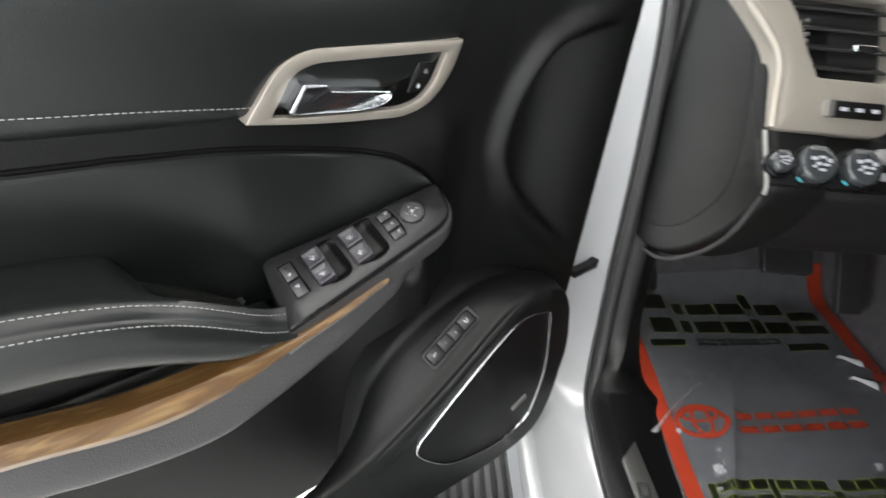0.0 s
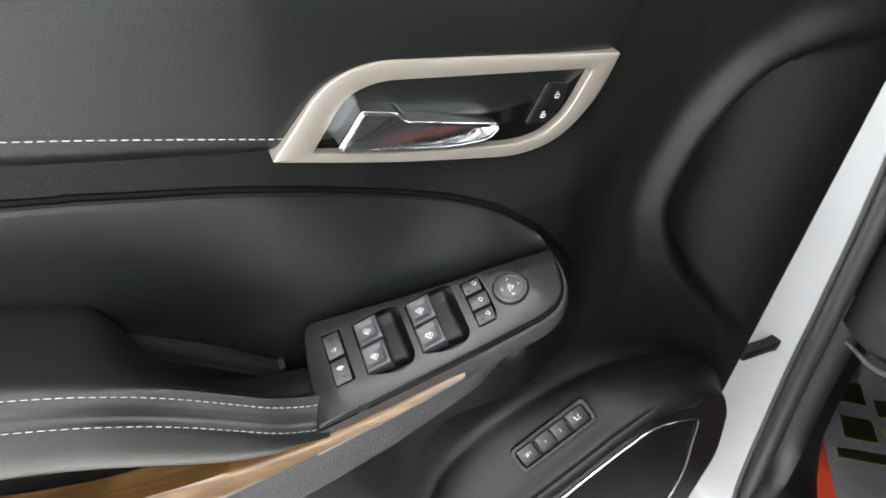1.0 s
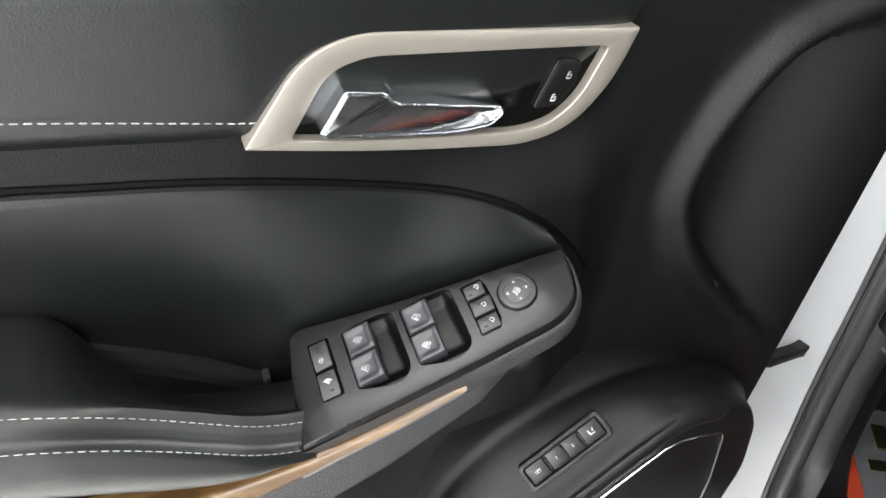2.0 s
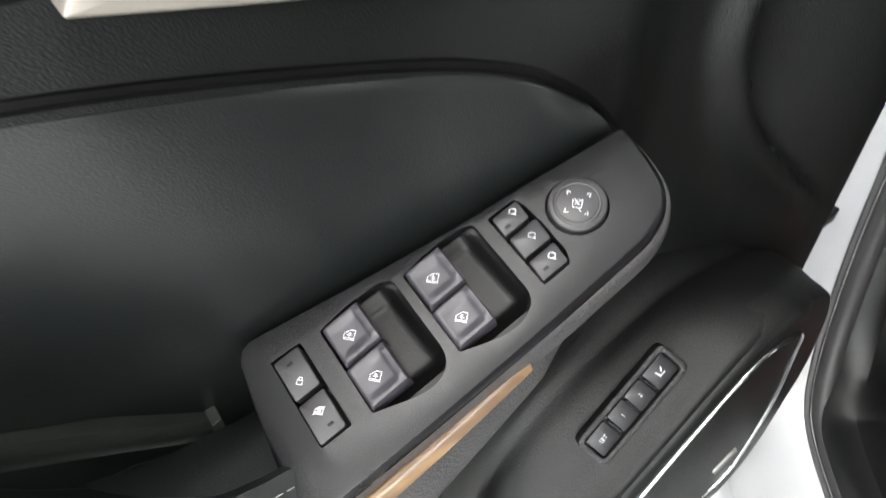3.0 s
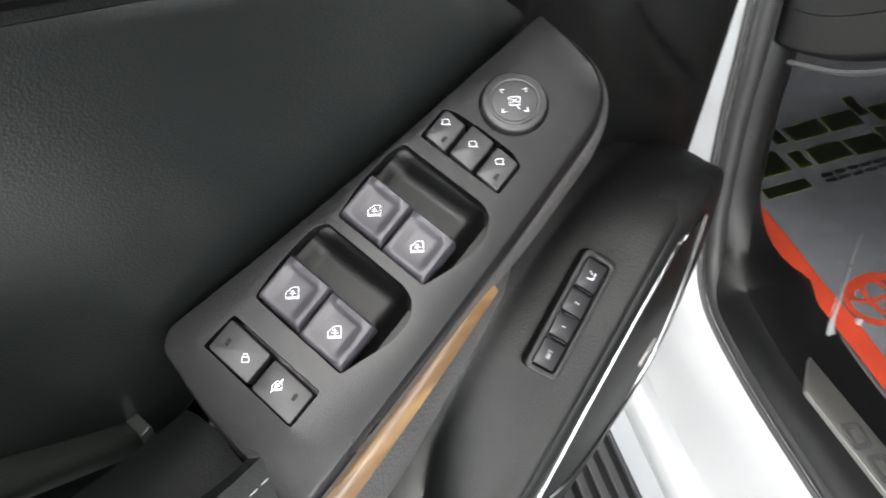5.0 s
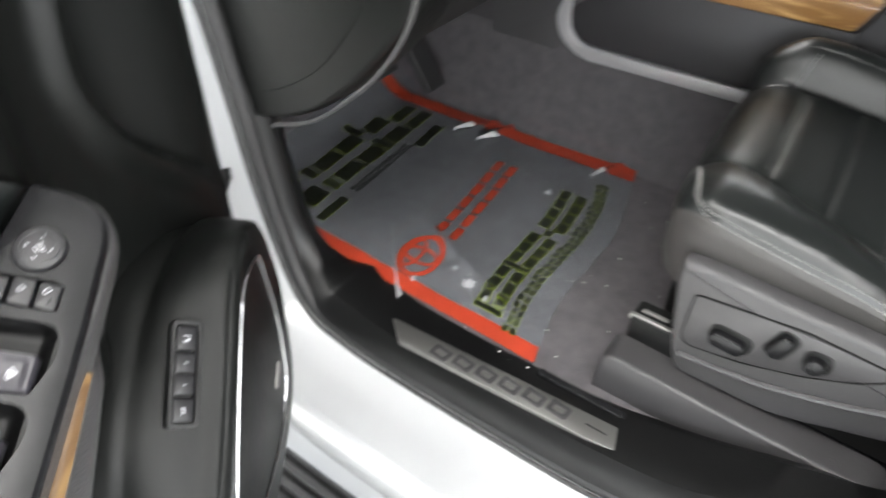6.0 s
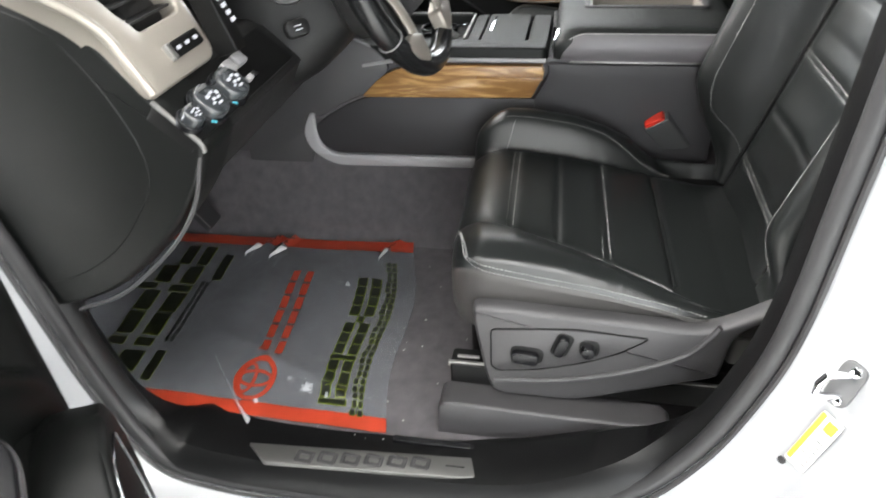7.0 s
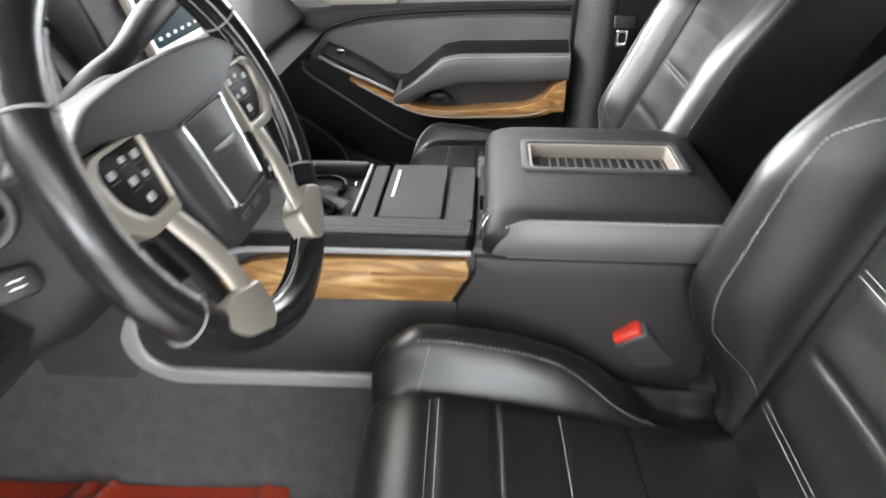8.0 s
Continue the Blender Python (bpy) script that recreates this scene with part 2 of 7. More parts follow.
def loops_mesh(loops, cap0=True, cap1=True, closed=True):
    """A skin over a row of equal loops of points."""
    bm = bmesh.new()
    rows = [[bm.verts.new(p) for p in lp] for lp in loops]
    n = len(rows[0])
    for a, b in zip(rows, rows[1:]):
        for i in range(n if closed else n - 1):
            j = (i + 1) % n
            bm.faces.new((a[i], a[j], b[j], b[i]))
    if cap0:
        bm.faces.new(rows[0])
    if cap1:
        bm.faces.new(rows[-1])
    return bm


def prism(outline, h0, h1, bevel=0.001, seg=3, base=True, dome=0.0):
    """A plate from an outline in x, y, from h0 up to h1, with a rounded upper rim and, with dome, a domed top."""
    o = [np.array(p, float) for p in outline]
    loops = [[(p[0], p[1], h0) for p in o]]
    for k in range(seg + 1):
        a = k / seg * math.pi / 2
        q = inset(o, bevel * (1 - math.cos(a)))
        loops.append([(p[0], p[1], h1 - bevel * (1 - math.sin(a))) for p in q])
    if dome:
        c = sum(o) / len(o)
        q0 = inset(o, bevel)
        for f in (0.7, 0.4, 0.15):
            loops.append([((p - c) * f + c).tolist() + [h1 + dome * (1 - f * f)] for p in q0])
    return loops_mesh(loops, base, True)


def ringplate(outer, inner, h0, h1, bevel=0.001):
    """A frame between two outlines of equal count, rounded at both rims."""
    o, i = [np.array(p, float) for p in outer], [np.array(p, float) for p in inner]
    loops = [[(*p, h0) for p in o]]
    for k in range(4):
        a = k / 3 * math.pi / 2
        loops.append([(*p, h1 - bevel * (1 - math.sin(a))) for p in inset(o, bevel * (1 - math.cos(a)))])
    for k in range(4):
        a = math.pi / 2 - k / 3 * math.pi / 2
        loops.append([(*p, h1 - bevel * (1 - math.sin(a))) for p in inset(i, -bevel * (1 - math.cos(a)))])
    loops.append([(*p, h0) for p in i])
    return loops_mesh(loops, False, False)


def holed(outer, holes, h1, edge, depth, pocket):
    """A plate with a rounded rim, whose holes go down to pockets."""
    bm = bmesh.new()
    o = [np.array(p, float) for p in outer]
    rows = []
    for d, h in ((edge * 0.3, h1 - depth), (0, h1 - edge * 0.95), (edge * 0.10, h1 - edge * 0.60), (edge * 0.32, h1 - edge * 0.26), (edge * 0.66, h1 - edge * 0.06), (edge, h1)):
        ring = []
        for p, q in zip(o, inset(o, d)):
            k = interp(p[1], [-0.015, 0.015], [1.0, 0.4])
            ring.append(bm.verts.new((*(p + (q - p) * k), h1 + (h - h1) * (k if d else 0.5 + 0.5 * k))))
        rows.append(ring)
    for a, b in zip(rows, rows[1:]):
        for i in range(len(a)):
            bm.faces.new((a[i - 1], a[i], b[i], b[i - 1]))
    edges = [bm.edges.get((rows[-1][i - 1], rows[-1][i])) for i in range(len(o))]
    for hole in holes:
        h = [np.array(p, float) for p in hole]
        top = [bm.verts.new((*p, h1)) for p in h]
        edges += [bm.edges.new((top[i - 1], top[i])) for i in range(len(h))]
        rim = [bm.verts.new((*p, h1 - 0.0012)) for p in inset(h, 0.0006)]
        low = [bm.verts.new((*p, h1 - pocket)) for p in inset(h, 0.0015)]
        for a, b in ((top, rim), (rim, low)):
            for i in range(len(a)):
                bm.faces.new((a[i - 1], a[i], b[i], b[i - 1]))
        bm.faces.new(low)
    bmesh.ops.triangle_fill(bm, use_beauty=True, edges=edges)
    return bm


def sheet(f, nu, nv, back=None):
    """A surface f(s, t) over the unit square; back: a vector or function that closes it behind."""
    bm = bmesh.new()
    g = [[bm.verts.new(f(i / (nu - 1), j / (nv - 1))) for j in range(nv)] for i in range(nu)]
    for i in range(nu - 1):
        for j in range(nv - 1):
            bm.faces.new((g[i][j], g[i + 1][j], g[i + 1][j + 1], g[i][j + 1]))
    if back is not None:
        rim = [g[i][0] for i in range(nu)] + [g[-1][j] for j in range(1, nv)] + [g[i][-1] for i in range(nu - 2, -1, -1)] + [g[0][j] for j in range(nv - 2, 0, -1)]
        low = [bm.verts.new(v.co + Vector(back)) for v in rim]
        for i in range(len(rim)):
            bm.faces.new((rim[i - 1], rim[i], low[i], low[i - 1]))
    return bm


def tube(path, r, n=10, closed=False, flat=1.0, up=(0, 0, 1)):
    """A tube along a path; r: a radius or a function of 0..1; flat: its height to its width."""
    p = [Vector(q) for q in path]
    k = len(p)
    loops = []
    for i in range(k):
        t = (p[(i + 1) % k] - p[i - 1]) if closed else (p[min(i + 1, k - 1)] - p[max(i - 1, 0)])
        t.normalize()
        side = t.cross(Vector(up))
        if side.length < 1e-4:
            side = t.cross(Vector((1, 0, 0)))
        side.normalize()
        nn = side.cross(t)
        rr = r(i / (k - 1)) if callable(r) else r
        loops.append([p[i] + side * (rr * math.cos(2 * math.pi * j / n)) + nn * (rr * flat * math.sin(2 * math.pi * j / n)) for j in range(n)])
    if closed:
        loops.append(loops[0])
        bm = loops_mesh(loops, False, False)
        bmesh.ops.remove_doubles(bm, verts=bm.verts, dist=1e-6)
        return bm
    return loops_mesh(loops)


def rod(path, r, n=8):
    return tube(path, r, n)


def stitches(path, pitch, length, r, up=(0, 0, 1), flat=0.6):
    """Separate thread stitches laid along a path."""
    p = [Vector(q) for q in path]
    bm = bmesh.new()
    run, at = 0.0, 0.0
    for a, b in zip(p, p[1:]):
        d = b - a
        ln = d.length
        if ln < 1e-7:
            continue
        d = d / ln
        side = d.cross(Vector(up)).normalized() if d.cross(Vector(up)).length > 1e-5 else Vector((1, 0, 0))
        nn = side.cross(d)
        while at < run + ln:
            c = a + d * (at - run)
            rings = []
            for f, k in ((-0.5, 0.35), (-0.3, 1.0), (0.3, 1.0), (0.5, 0.35)):
                rings.append([bm.verts.new(c + d * (f * length) + side * (r * k * x) + nn * (r * flat * k * y)) for x, y in ((1, 0), (0, 1), (-1, 0), (0, -1))])
            for q, w in zip(rings, rings[1:]):
                for i in range(4):
                    bm.faces.new((q[i - 1], q[i], w[i], w[i - 1]))
            at += pitch
        run += ln
    return bm


def merge(*bms):
    """One bmesh from several."""
    out = bms[0]
    for b in bms[1:]:
        me = bpy.data.meshes.new("tmp")
        b.to_mesh(me)
        out.from_mesh(me)
        b.free()
        bpy.data.meshes.remove(me)
    return out


def moved(bm, m):
    bmesh.ops.transform(bm, matrix=m, verts=bm.verts)
    return bm


def bent(bm, f):
    for v in bm.verts:
        v.co = Vector(f(v.co))
    return bm


def block(x0, x1, y0, y1, z0, z1, r=0.005):
    return moved(prism(rrect((x0 + x1) / 2, (y0 + y1) / 2, x1 - x0, y1 - y0, r * 1.5, 3), z0, z1, r, 2), Matrix())


def part(name, bm, mat, parent=None, label="", sharp=38):
    bmesh.ops.recalc_face_normals(bm, faces=bm.faces)
    for f in bm.faces:
        f.smooth = True
    lim = radians(sharp)
    for e in bm.edges:
        if len(e.link_faces) == 2 and e.calc_face_angle(0) > lim:
            e.smooth = False
    me = bpy.data.meshes.new(name)
    bm.to_mesh(me)
    bm.free()
    me.materials.append(mat)
    ob = new(name, me)
    ob.parent = parent
    if label:
        tagged(ob, label)
    return ob


def thing(name, label, category, m=None, group="", kind=""):
    ob = new(name)
    ob.matrix_basis = m or Matrix()
    ob.empty_display_size = 0.05
    return tagged(ob, label, category, group, kind)


def axes(x, y, z, o):
    """The pose with these axes and this origin."""
    return Matrix(((x[0], y[0], z[0], o[0]), (x[1], y[1], z[1], o[1]), (x[2], y[2], z[2], o[2]), (0, 0, 0, 1)))


def smooth(a, b, x):
    f = min(1.0, max(0.0, (x - a) / (b - a)))
    return f * f * (3 - 2 * f)


def interp(x, xs, ys):
    return float(np.interp(x, xs, ys))


def ribbon(points, width, h, closed=False, n=None):
    """A flat printed line along 2D points at height h."""
    p = [np.array(q, float) for q in points]
    k = len(p)
    bm = bmesh.new()
    rows = []
    for i in range(k):
        a = p[(i + 1) % k] - p[i - 1] if closed else p[min(i + 1, k - 1)] - p[max(i - 1, 0)]
        a = a / (np.linalg.norm(a) + 1e-9)
        nn = np.array((-a[1], a[0])) * width / 2
        rows.append([bm.verts.new((*(p[i] + nn), h)), bm.verts.new((*(p[i] - nn), h))])
    pairs = list(zip(rows, rows[1:])) + ([(rows[-1], rows[0])] if closed else [])
    for a, b in pairs:
        bm.faces.new((a[0], a[1], b[1], b[0]))
    return bm


# ---- the room ----
def slab(name, x0, x1, y0, y1, z0, z1, mat, label, cat):
    ob = part(name, block(x0, x1, y0, y1, z0, z1, 0.004), mat)
    return tagged(ob, label, cat, kind="structure")


slab("ground", -7, 6, -7, 7, -0.1, 0.0, FLOORGREY, "pale glossy epoxy showroom floor under the car", "floor")
def glazed(name, m, length):
    """An unseen white wall with a long added window opening, its frame and mullions."""
    w = thing(name, "unseen white showroom wall with a long added window", "wall", m, kind="structure")
    part("sill_wall", block(-length / 2, length / 2, 0.0, 0.15, 0, 0.8, 0.004), WALLPAINT, w)
    part("head_wall", block(-length / 2, length / 2, 0.0, 0.15, 3.2, 4.1, 0.004), WALLPAINT, w)
    for s in (-1, 1):
        part("pier", block(min(s * 4.5, s * length / 2), max(s * 4.5, s * length / 2), 0.0, 0.15, 0.8, 3.2, 0.004), WALLPAINT, w)
    for k in range(7):
        part("mullion", block(-4.5 + 1.5 * k - 0.03, -4.5 + 1.5 * k + 0.03, 0.02, 0.10, 0.8, 3.2, 0.004), SATIN, w)


glazed("wall_north", pose(-0.5, 7, 0), 13)
glazed("wall_south", pose(-0.5, -7, 0, 0, 0, 180), 13)
glazed("wall_west", pose(-7, -0.5, 0, 0, 0, 90), 14)
glazed("wall_east", pose(6, -0.5, 0, 0, 0, -90), 14)
slab("ceiling", -7.15, 6.15, -7.15, 7.15, 4.1, 4.25, WALLPAINT, "unseen plain white showroom ceiling above added lamps", "ceiling")

# ---- the car's body side round the driver's door opening ----
CAR = thing("car_body", "white painted car body round the open driver's door", "car body")
OPEN = spline([(0.52, 1.62), (0.40, 1.45), (0.315, 1.28), (0.262, 1.08), (0.235, 0.93), (0.215, 0.80), (0.185, 0.69), (0.125, 0.615), (0.03, 0.588), (-0.10, 0.582), (-0.24, 0.583),
               (-0.38, 0.590), (-0.50, 0.618), (-0.62, 0.692), (-0.69, 0.785), (-0.73, 0.89), (-0.752, 1.0), (-0.762, 1.19), (-0.772, 1.40), (-0.79, 1.62)], 120)


def out_of_opening(i):
    a = OPEN[min(i + 1, len(OPEN) - 1)] - OPEN[max(i - 1, 0)]
    a = a / np.linalg.norm(a)
    return np.array((a[1], -a[0])) * -1


def opening_sweep(profile_pillar, profile_sill, low=0.25):
    """Sweeps a profile of (outwards from the opening, x) along the opening, from pillar to sill and back."""
    loops = []
    for i, p in enumerate(OPEN):
        o = out_of_opening(i)
        k = smooth(low, 0.95, abs(o[1])) if o[1] < 0 else 0
        lp = []
        for (a0, x0), (a1, x1) in zip(profile_pillar, profile_sill):
            a, x = a0 + (a1 - a0) * k, x0 + (x1 - x0) * k
            lp.append((x, p[0] + o[0] * a, p[1] + o[1] * a))
        loops.append(lp)
    return loops_mesh(loops, False, False, closed=False)


part("body_side", opening_sweep([(0.004, -0.805), (0.012, -0.822), (0.022, -0.830), (0.060, -0.872), (0.068, -0.885), (0.075, -0.945), (0.083, -0.956), (0.12, -0.965), (0.40, -0.955)],
                                [(0.004, -0.825), (0.008, -0.838), (0.012, -0.846), (0.020, -0.905), (0.026, -0.945), (0.040, -0.958), (0.085, -0.962), (0.12, -0.955), (0.16, -0.935)]), WHITE, CAR, "white painted body panel")
seal = part("weatherstrip", tube([(-0.808 - 0.018 * (smooth(0.25, 0.95, -out_of_opening(i)[1]) if out_of_opening(i)[1] < 0 else 0), p[0], p[1]) for i, p in enumerate(OPEN)], 0.0125, 10, up=(1, 0, 0)), RUBBER, CAR, "black rubber door seal")
part("seal_lip", tube([(-0.822 - 0.018 * (smooth(0.25, 0.95, -out_of_opening(i)[1]) if out_of_opening(i)[1] < 0 else 0), p[0] + out_of_opening(i)[0] * 0.010, p[1] + out_of_opening(i)[1] * 0.010) for i, p in enumerate(OPEN)], 0.004, 6, up=(1, 0, 0)), RUBBER, seal)
# inner plastic trim behind the seal: kick panel, scuff plate carrier, B-pillar cover
part("inner_trim", opening_sweep([(0.002, -0.805), (-0.012, -0.790), (-0.014, -0.770), (0.02, -0.735), (0.10, -0.70)],
                                 [(-0.002, -0.836), (-0.034, -0.829), (-0.050, -0.814), (-0.053, -0.740), (-0.036, -0.712)], 0.36), SILLTRIM, CAR, "black plastic pillar and sill trim")
part("rocker_lower", block(-0.955, -0.82, -0.95, 0.75, 0.36, 0.50, 0.01), WHITE, CAR, "white painted rocker panel")
sill = part("scuff_plate", moved(prism(rounded([(-0.788, -0.006), (-0.765, -0.390), (-0.800, -0.393), (-0.806, -0.350), (-0.821, -0.045)], 0.004), 0.634, 0.6415, 0.0015), Matrix()), SCUFF, CAR, "brushed steel scuff plate with dark bars for lettering")
for k in range(6):
    mk = pose(-0.8025 + 0.0030 * k, -0.108 - 0.0375 * k, 0.6416, 0, 0, -4.5)
    part("letter_bar", moved(ringplate(rrect(0, 0, 0.0215, 0.031, 0.004), rrect(0, 0, 0.0095, 0.017, 0.002), 0.0, 0.0008, 0.0003), mk), GREYVINYL, sill)
part("scuff_line", block(-0.787, -0.785, -0.365, -0.335, 0.6414, 0.6421, 0.0002), DARK, sill)
part("sill_edge_strip", block(-0.750, -0.738, -0.437, -0.24, 0.630, 0.6425, 0.003), SATIN, CAR, "thin grey plastic edge strip")
part("sill_rear_cover", moved(prism(rounded([(-0.82, -0.46), (-0.715, -0.46), (-0.715, -0.70), (-0.80, -0.70)], 0.012), 0.60, 0.641, 0.006), Matrix()), DARK, CAR)
# unseen roof, bulkhead, side walls and rear panel keep stray light out
part("roof", block(-0.78, 0.86, -2.4, 0.02, 1.86, 1.90, 0.015), HEADLINER, CAR, "grey cloth headliner under the unseen roof")
part("cowl_wall", block(-0.87, 0.94, 0.655, 0.72, 0.5, 1.50, 0.01), DARK, CAR, "unseen black bulkhead that shades the footwell")
part("footwell_blocker", moved(prism([(0.30, 0.50), (0.69, 0.50), (0.69, 1.52), (0.48, 1.52), (0.385, 1.30), (0.32, 1.0)], 0.0, 0.055, 0.01), Matrix(((0, 0, 1, -0.858), (1, 0, 0, 0), (0, 1, 0, 0), (0, 0, 0, 1)))), DARK, CAR, "unseen black wall added to shade the footwell")
part("far_footwell_blocker", block(0.865, 0.93, 0.305, 0.70, 0.5, 1.50, 0.01), DARK, CAR)
part("far_sill", block(0.86, 0.95, -2.4, 0.70, 0.42, 0.66, 0.01), DARK, CAR)
part("rear_panel", block(-0.78, 0.90, -2.45, -2.40, 0.5, 1.88, 0.01), DARK, CAR)
part("rear_privacy_window", block(-0.85, -0.83, -2.4, -0.93, 1.25, 1.86, 0.004), DARK, CAR, "dark tinted rear side window")
part("pillar_top", block(-0.85, -0.775, -0.93, -0.80, 1.56, 1.88, 0.01), PLASTIC, CAR)
part("roof_rail", block(-0.86, -0.74, -0.93, 0.10, 1.70, 1.90, 0.02), HEADLINER, CAR)
part("far_roof_rail", block(0.82, 0.93, -0.93, 0.10, 1.74, 1.90, 0.02), HEADLINER, CAR)
part("rear_side_panel", block(0.86, 0.93, -2.4, -0.79, 0.62, 1.80, 0.02), PLASTIC, CAR)
part("rear_door_panel", block(-0.93, -0.82, -2.4, -0.95, 0.62, 1.24, 0.02), WHITE, CAR)
part("tunnel_floor", block(-0.13, 0.21, -2.40, -0.76, 0.60, 0.84, 0.02), CARPET, CAR, "black carpet")
part("far_jamb", block(0.875, 0.95, -0.74, -0.60, 0.62, 1.40, 0.01), DARK, CAR)
part("rear_trim", block(-0.818, -0.79, -2.4, -0.90, 0.62, 1.24, 0.01), PLASTIC, CAR)
# far B-pillar
part("far_pillar", sheet(lambda s, t: (0.80 + 0.05 * abs(2 * s - 1) ** 2, -0.665 - 0.13 * s - 0.02 * t, 0.62 + 1.2 * t), 9, 8, (0.06, 0, 0)), CONSOLE, CAR, "dark grey plastic pillar cover")

# striker on the rear pillar, with its plate and the sticker below
STR = thing("door_striker", "bright steel door striker on a grey oval plate", "striker")
def on_pillar(y, z, x, up):
    n = Vector((-0.67, 0.72, 0.18))
    u = Vector(up)
    u = (u - n * (u.dot(n) / n.dot(n))).normalized()
    n.normalize()
    return axes(u.cross(n), u, n, (x, y, z))


ms = on_pillar(-0.799, 0.970, -0.866, (0, -0.2, 0.98))
part("plate", moved(prism(rrect(0.0, 0, 0.027, 0.060, 0.012, 6), -0.004, 0.003, 0.0015), ms), STALKGREY, STR, "grey steel plate")
part("loop", moved(rod([(0.002, -0.016, 0.0), (-0.006, -0.016, 0.020), (-0.012, -0.013, 0.028), (-0.014, 0.0, 0.030), (-0.012, 0.013, 0.028), (-0.006, 0.016, 0.020), (0.002, 0.016, 0.0)], 0.0042, 10), ms), CHROME, STR)
for dz in (-0.02, 0.022):
    part("screw", moved(prism(circle(0.003, dz, 0.0065, 6), 0, 0.007, 0.001), ms), CHROME, STR)
TAG = thing("tyre_label", "white and yellow printed paper label on the white pillar", "label")
mt = on_pillar(-0.787, 0.884, -0.8745, (0, -0.27, 0.96)) @ pose(0, 0, 0.002)
part("paper", moved(prism(rrect(0, 0, 0.026, 0.086, 0.003), -0.001, 0.0008, 0.0003, 1), mt), STICKER, TAG)
part("yellow_band", moved(prism(rrect(-0.0095, 0.002, 0.006, 0.080, 0.001), 0.0009, 0.0012, 0.0001, 1), mt), YELLOW, TAG)
part("yellow_spot", moved(prism(rrect(0.004, 0.030, 0.012, 0.016, 0.001), 0.0009, 0.0012, 0.0001, 1), mt), YELLOW, TAG)
for k in range(7):
    part("text_bar", moved(prism(rrect(0.003, 0.014 - 0.008 * k, 0.014, 0.0022, 0.0005), 0.0009, 0.0011, 0.0001, 1), mt), DARKTHREAD, TAG)
part("plug", moved(prism(circle(-0.012, -0.050, 0.005, 12), 0, 0.002, 0.001), mt), RUBBER, TAG)

# running board below the sill
RB = thing("running_board", "black ribbed running board below the white sill", "running board")
part("deck", block(-1.13, -0.93, -0.95, 0.60, 0.33, 0.385, 0.012), DARK, RB)
for k in range(7):
    part("rib", block(-1.105 + 0.024 * k, -1.092 + 0.024 * k, -0.90, 0.55, 0.384, 0.392, 0.003), RUBBER, RB)
part("end_cap", block(-1.135, -0.93, 0.57, 0.62, 0.325, 0.392, 0.01), PLASTIC, RB)

# ---- the open driver's door ----
# door plan: u runs rearwards from the hinge, z upwards, w inwards from the trim's main face
DA = radians(53)
DF, DNV = Vector((math.sin(DA), math.cos(DA), 0)), Vector((math.cos(DA), -math.sin(DA), 0))
MD = axes(DF, (0, 0, 1), DNV, (-0.8497, 0.2386, 0))
DOOR = thing("front_door", "open car door with black leather trim, wood band and chrome handle", "car door", MD)


def dp(u, z, w):
    return Vector((-u, z, w))


def dpts(pts):
    return [(-u, z) for u, z in pts]


def lean(u):
    return interp(u, [0.10, 0.12, 0.20, 0.30, 0.386, 0.669], [0.038, 0.033, 0.016, -0.008, -0.019, 0.0])


def leaned(bm):
    for v in bm.verts:
        v.co.z += lean(-v.co.x)
    return bm


RZ = [0.86, 0.943, 1.004, 1.064, 1.116, 1.15, 1.196, 1.239, 1.275, 1.299, 1.316, 1.34]
RU = [0.05, 0.141, 0.203, 0.254, 0.280, 0.286, 0.278, 0.261, 0.237, 0.199, 0.148, 0.0]
GU = [0.383, 0.416, 0.447, 0.481, 0.512, 0.54, 0.568, 0.623, 0.673, 0.718, 0.759, 0.797, 0.833, 1.20]
GZ = [1.070, 1.114, 1.146, 1.169, 1.180, 1.187, 1.194, 1.209, 1.221, 1.228, 1.233, 1.238, 1.241, 1.280]


def swell(u, z):
    """The trim comes inwards round the front of the switch plate."""
    return 0.027 * smooth(0.58, 0.45, u) * smooth(0.34, 0.42, u) * smooth(1.235, 1.165, z)


RC = np.array(spline(list(zip(RU, RZ)), 200))


def base_w(u, z):
    w = lean(u) - 0.014 + swell(u, z)
    w -= 0.30 * max(0.0, z - 1.40) ** 1.3
    d = float(np.min(np.hypot(RC[:, 0] - u, RC[:, 1] - z)))
    d = d if u < interp(z, RZ, RU) else -d
    w -= 0.026 * smooth(-0.004, 0.014, d)
    w += 0.017 * math.exp(-((d + 0.011) / 0.014) ** 2)
    k = smooth(0.24, 0.125, u)
    w = w * (1 - k) + 0.030 * k
    zg = interp(u, GU, GZ)
    inside = smooth(0.425, 0.450, u) * smooth(0.0, 0.004, zg - z)
    w -= 0.050 * inside * smooth(0.96, 1.0, z)
    w -= 0.035 * smooth(1.0, 0.95, z) * smooth(0.40, 0.55, u)
    return w


def panel_pt(s, t):
    """Rows of the panel follow the groove, with a close pair of rows at its step."""
    u = 0.116 + 1.10 * s ** 1.5
    zg = interp(u, [0.116, 0.30] + GU, [0.98, 1.0] + GZ)
    z = 0.56 + (zg - 0.0045 - 0.56) * (t / 0.5) if t <= 0.5 else zg + (1.53 - zg) * ((t - 0.506) / 0.494) if t > 0.51 else zg
    return dp(u, z, base_w(u, z))


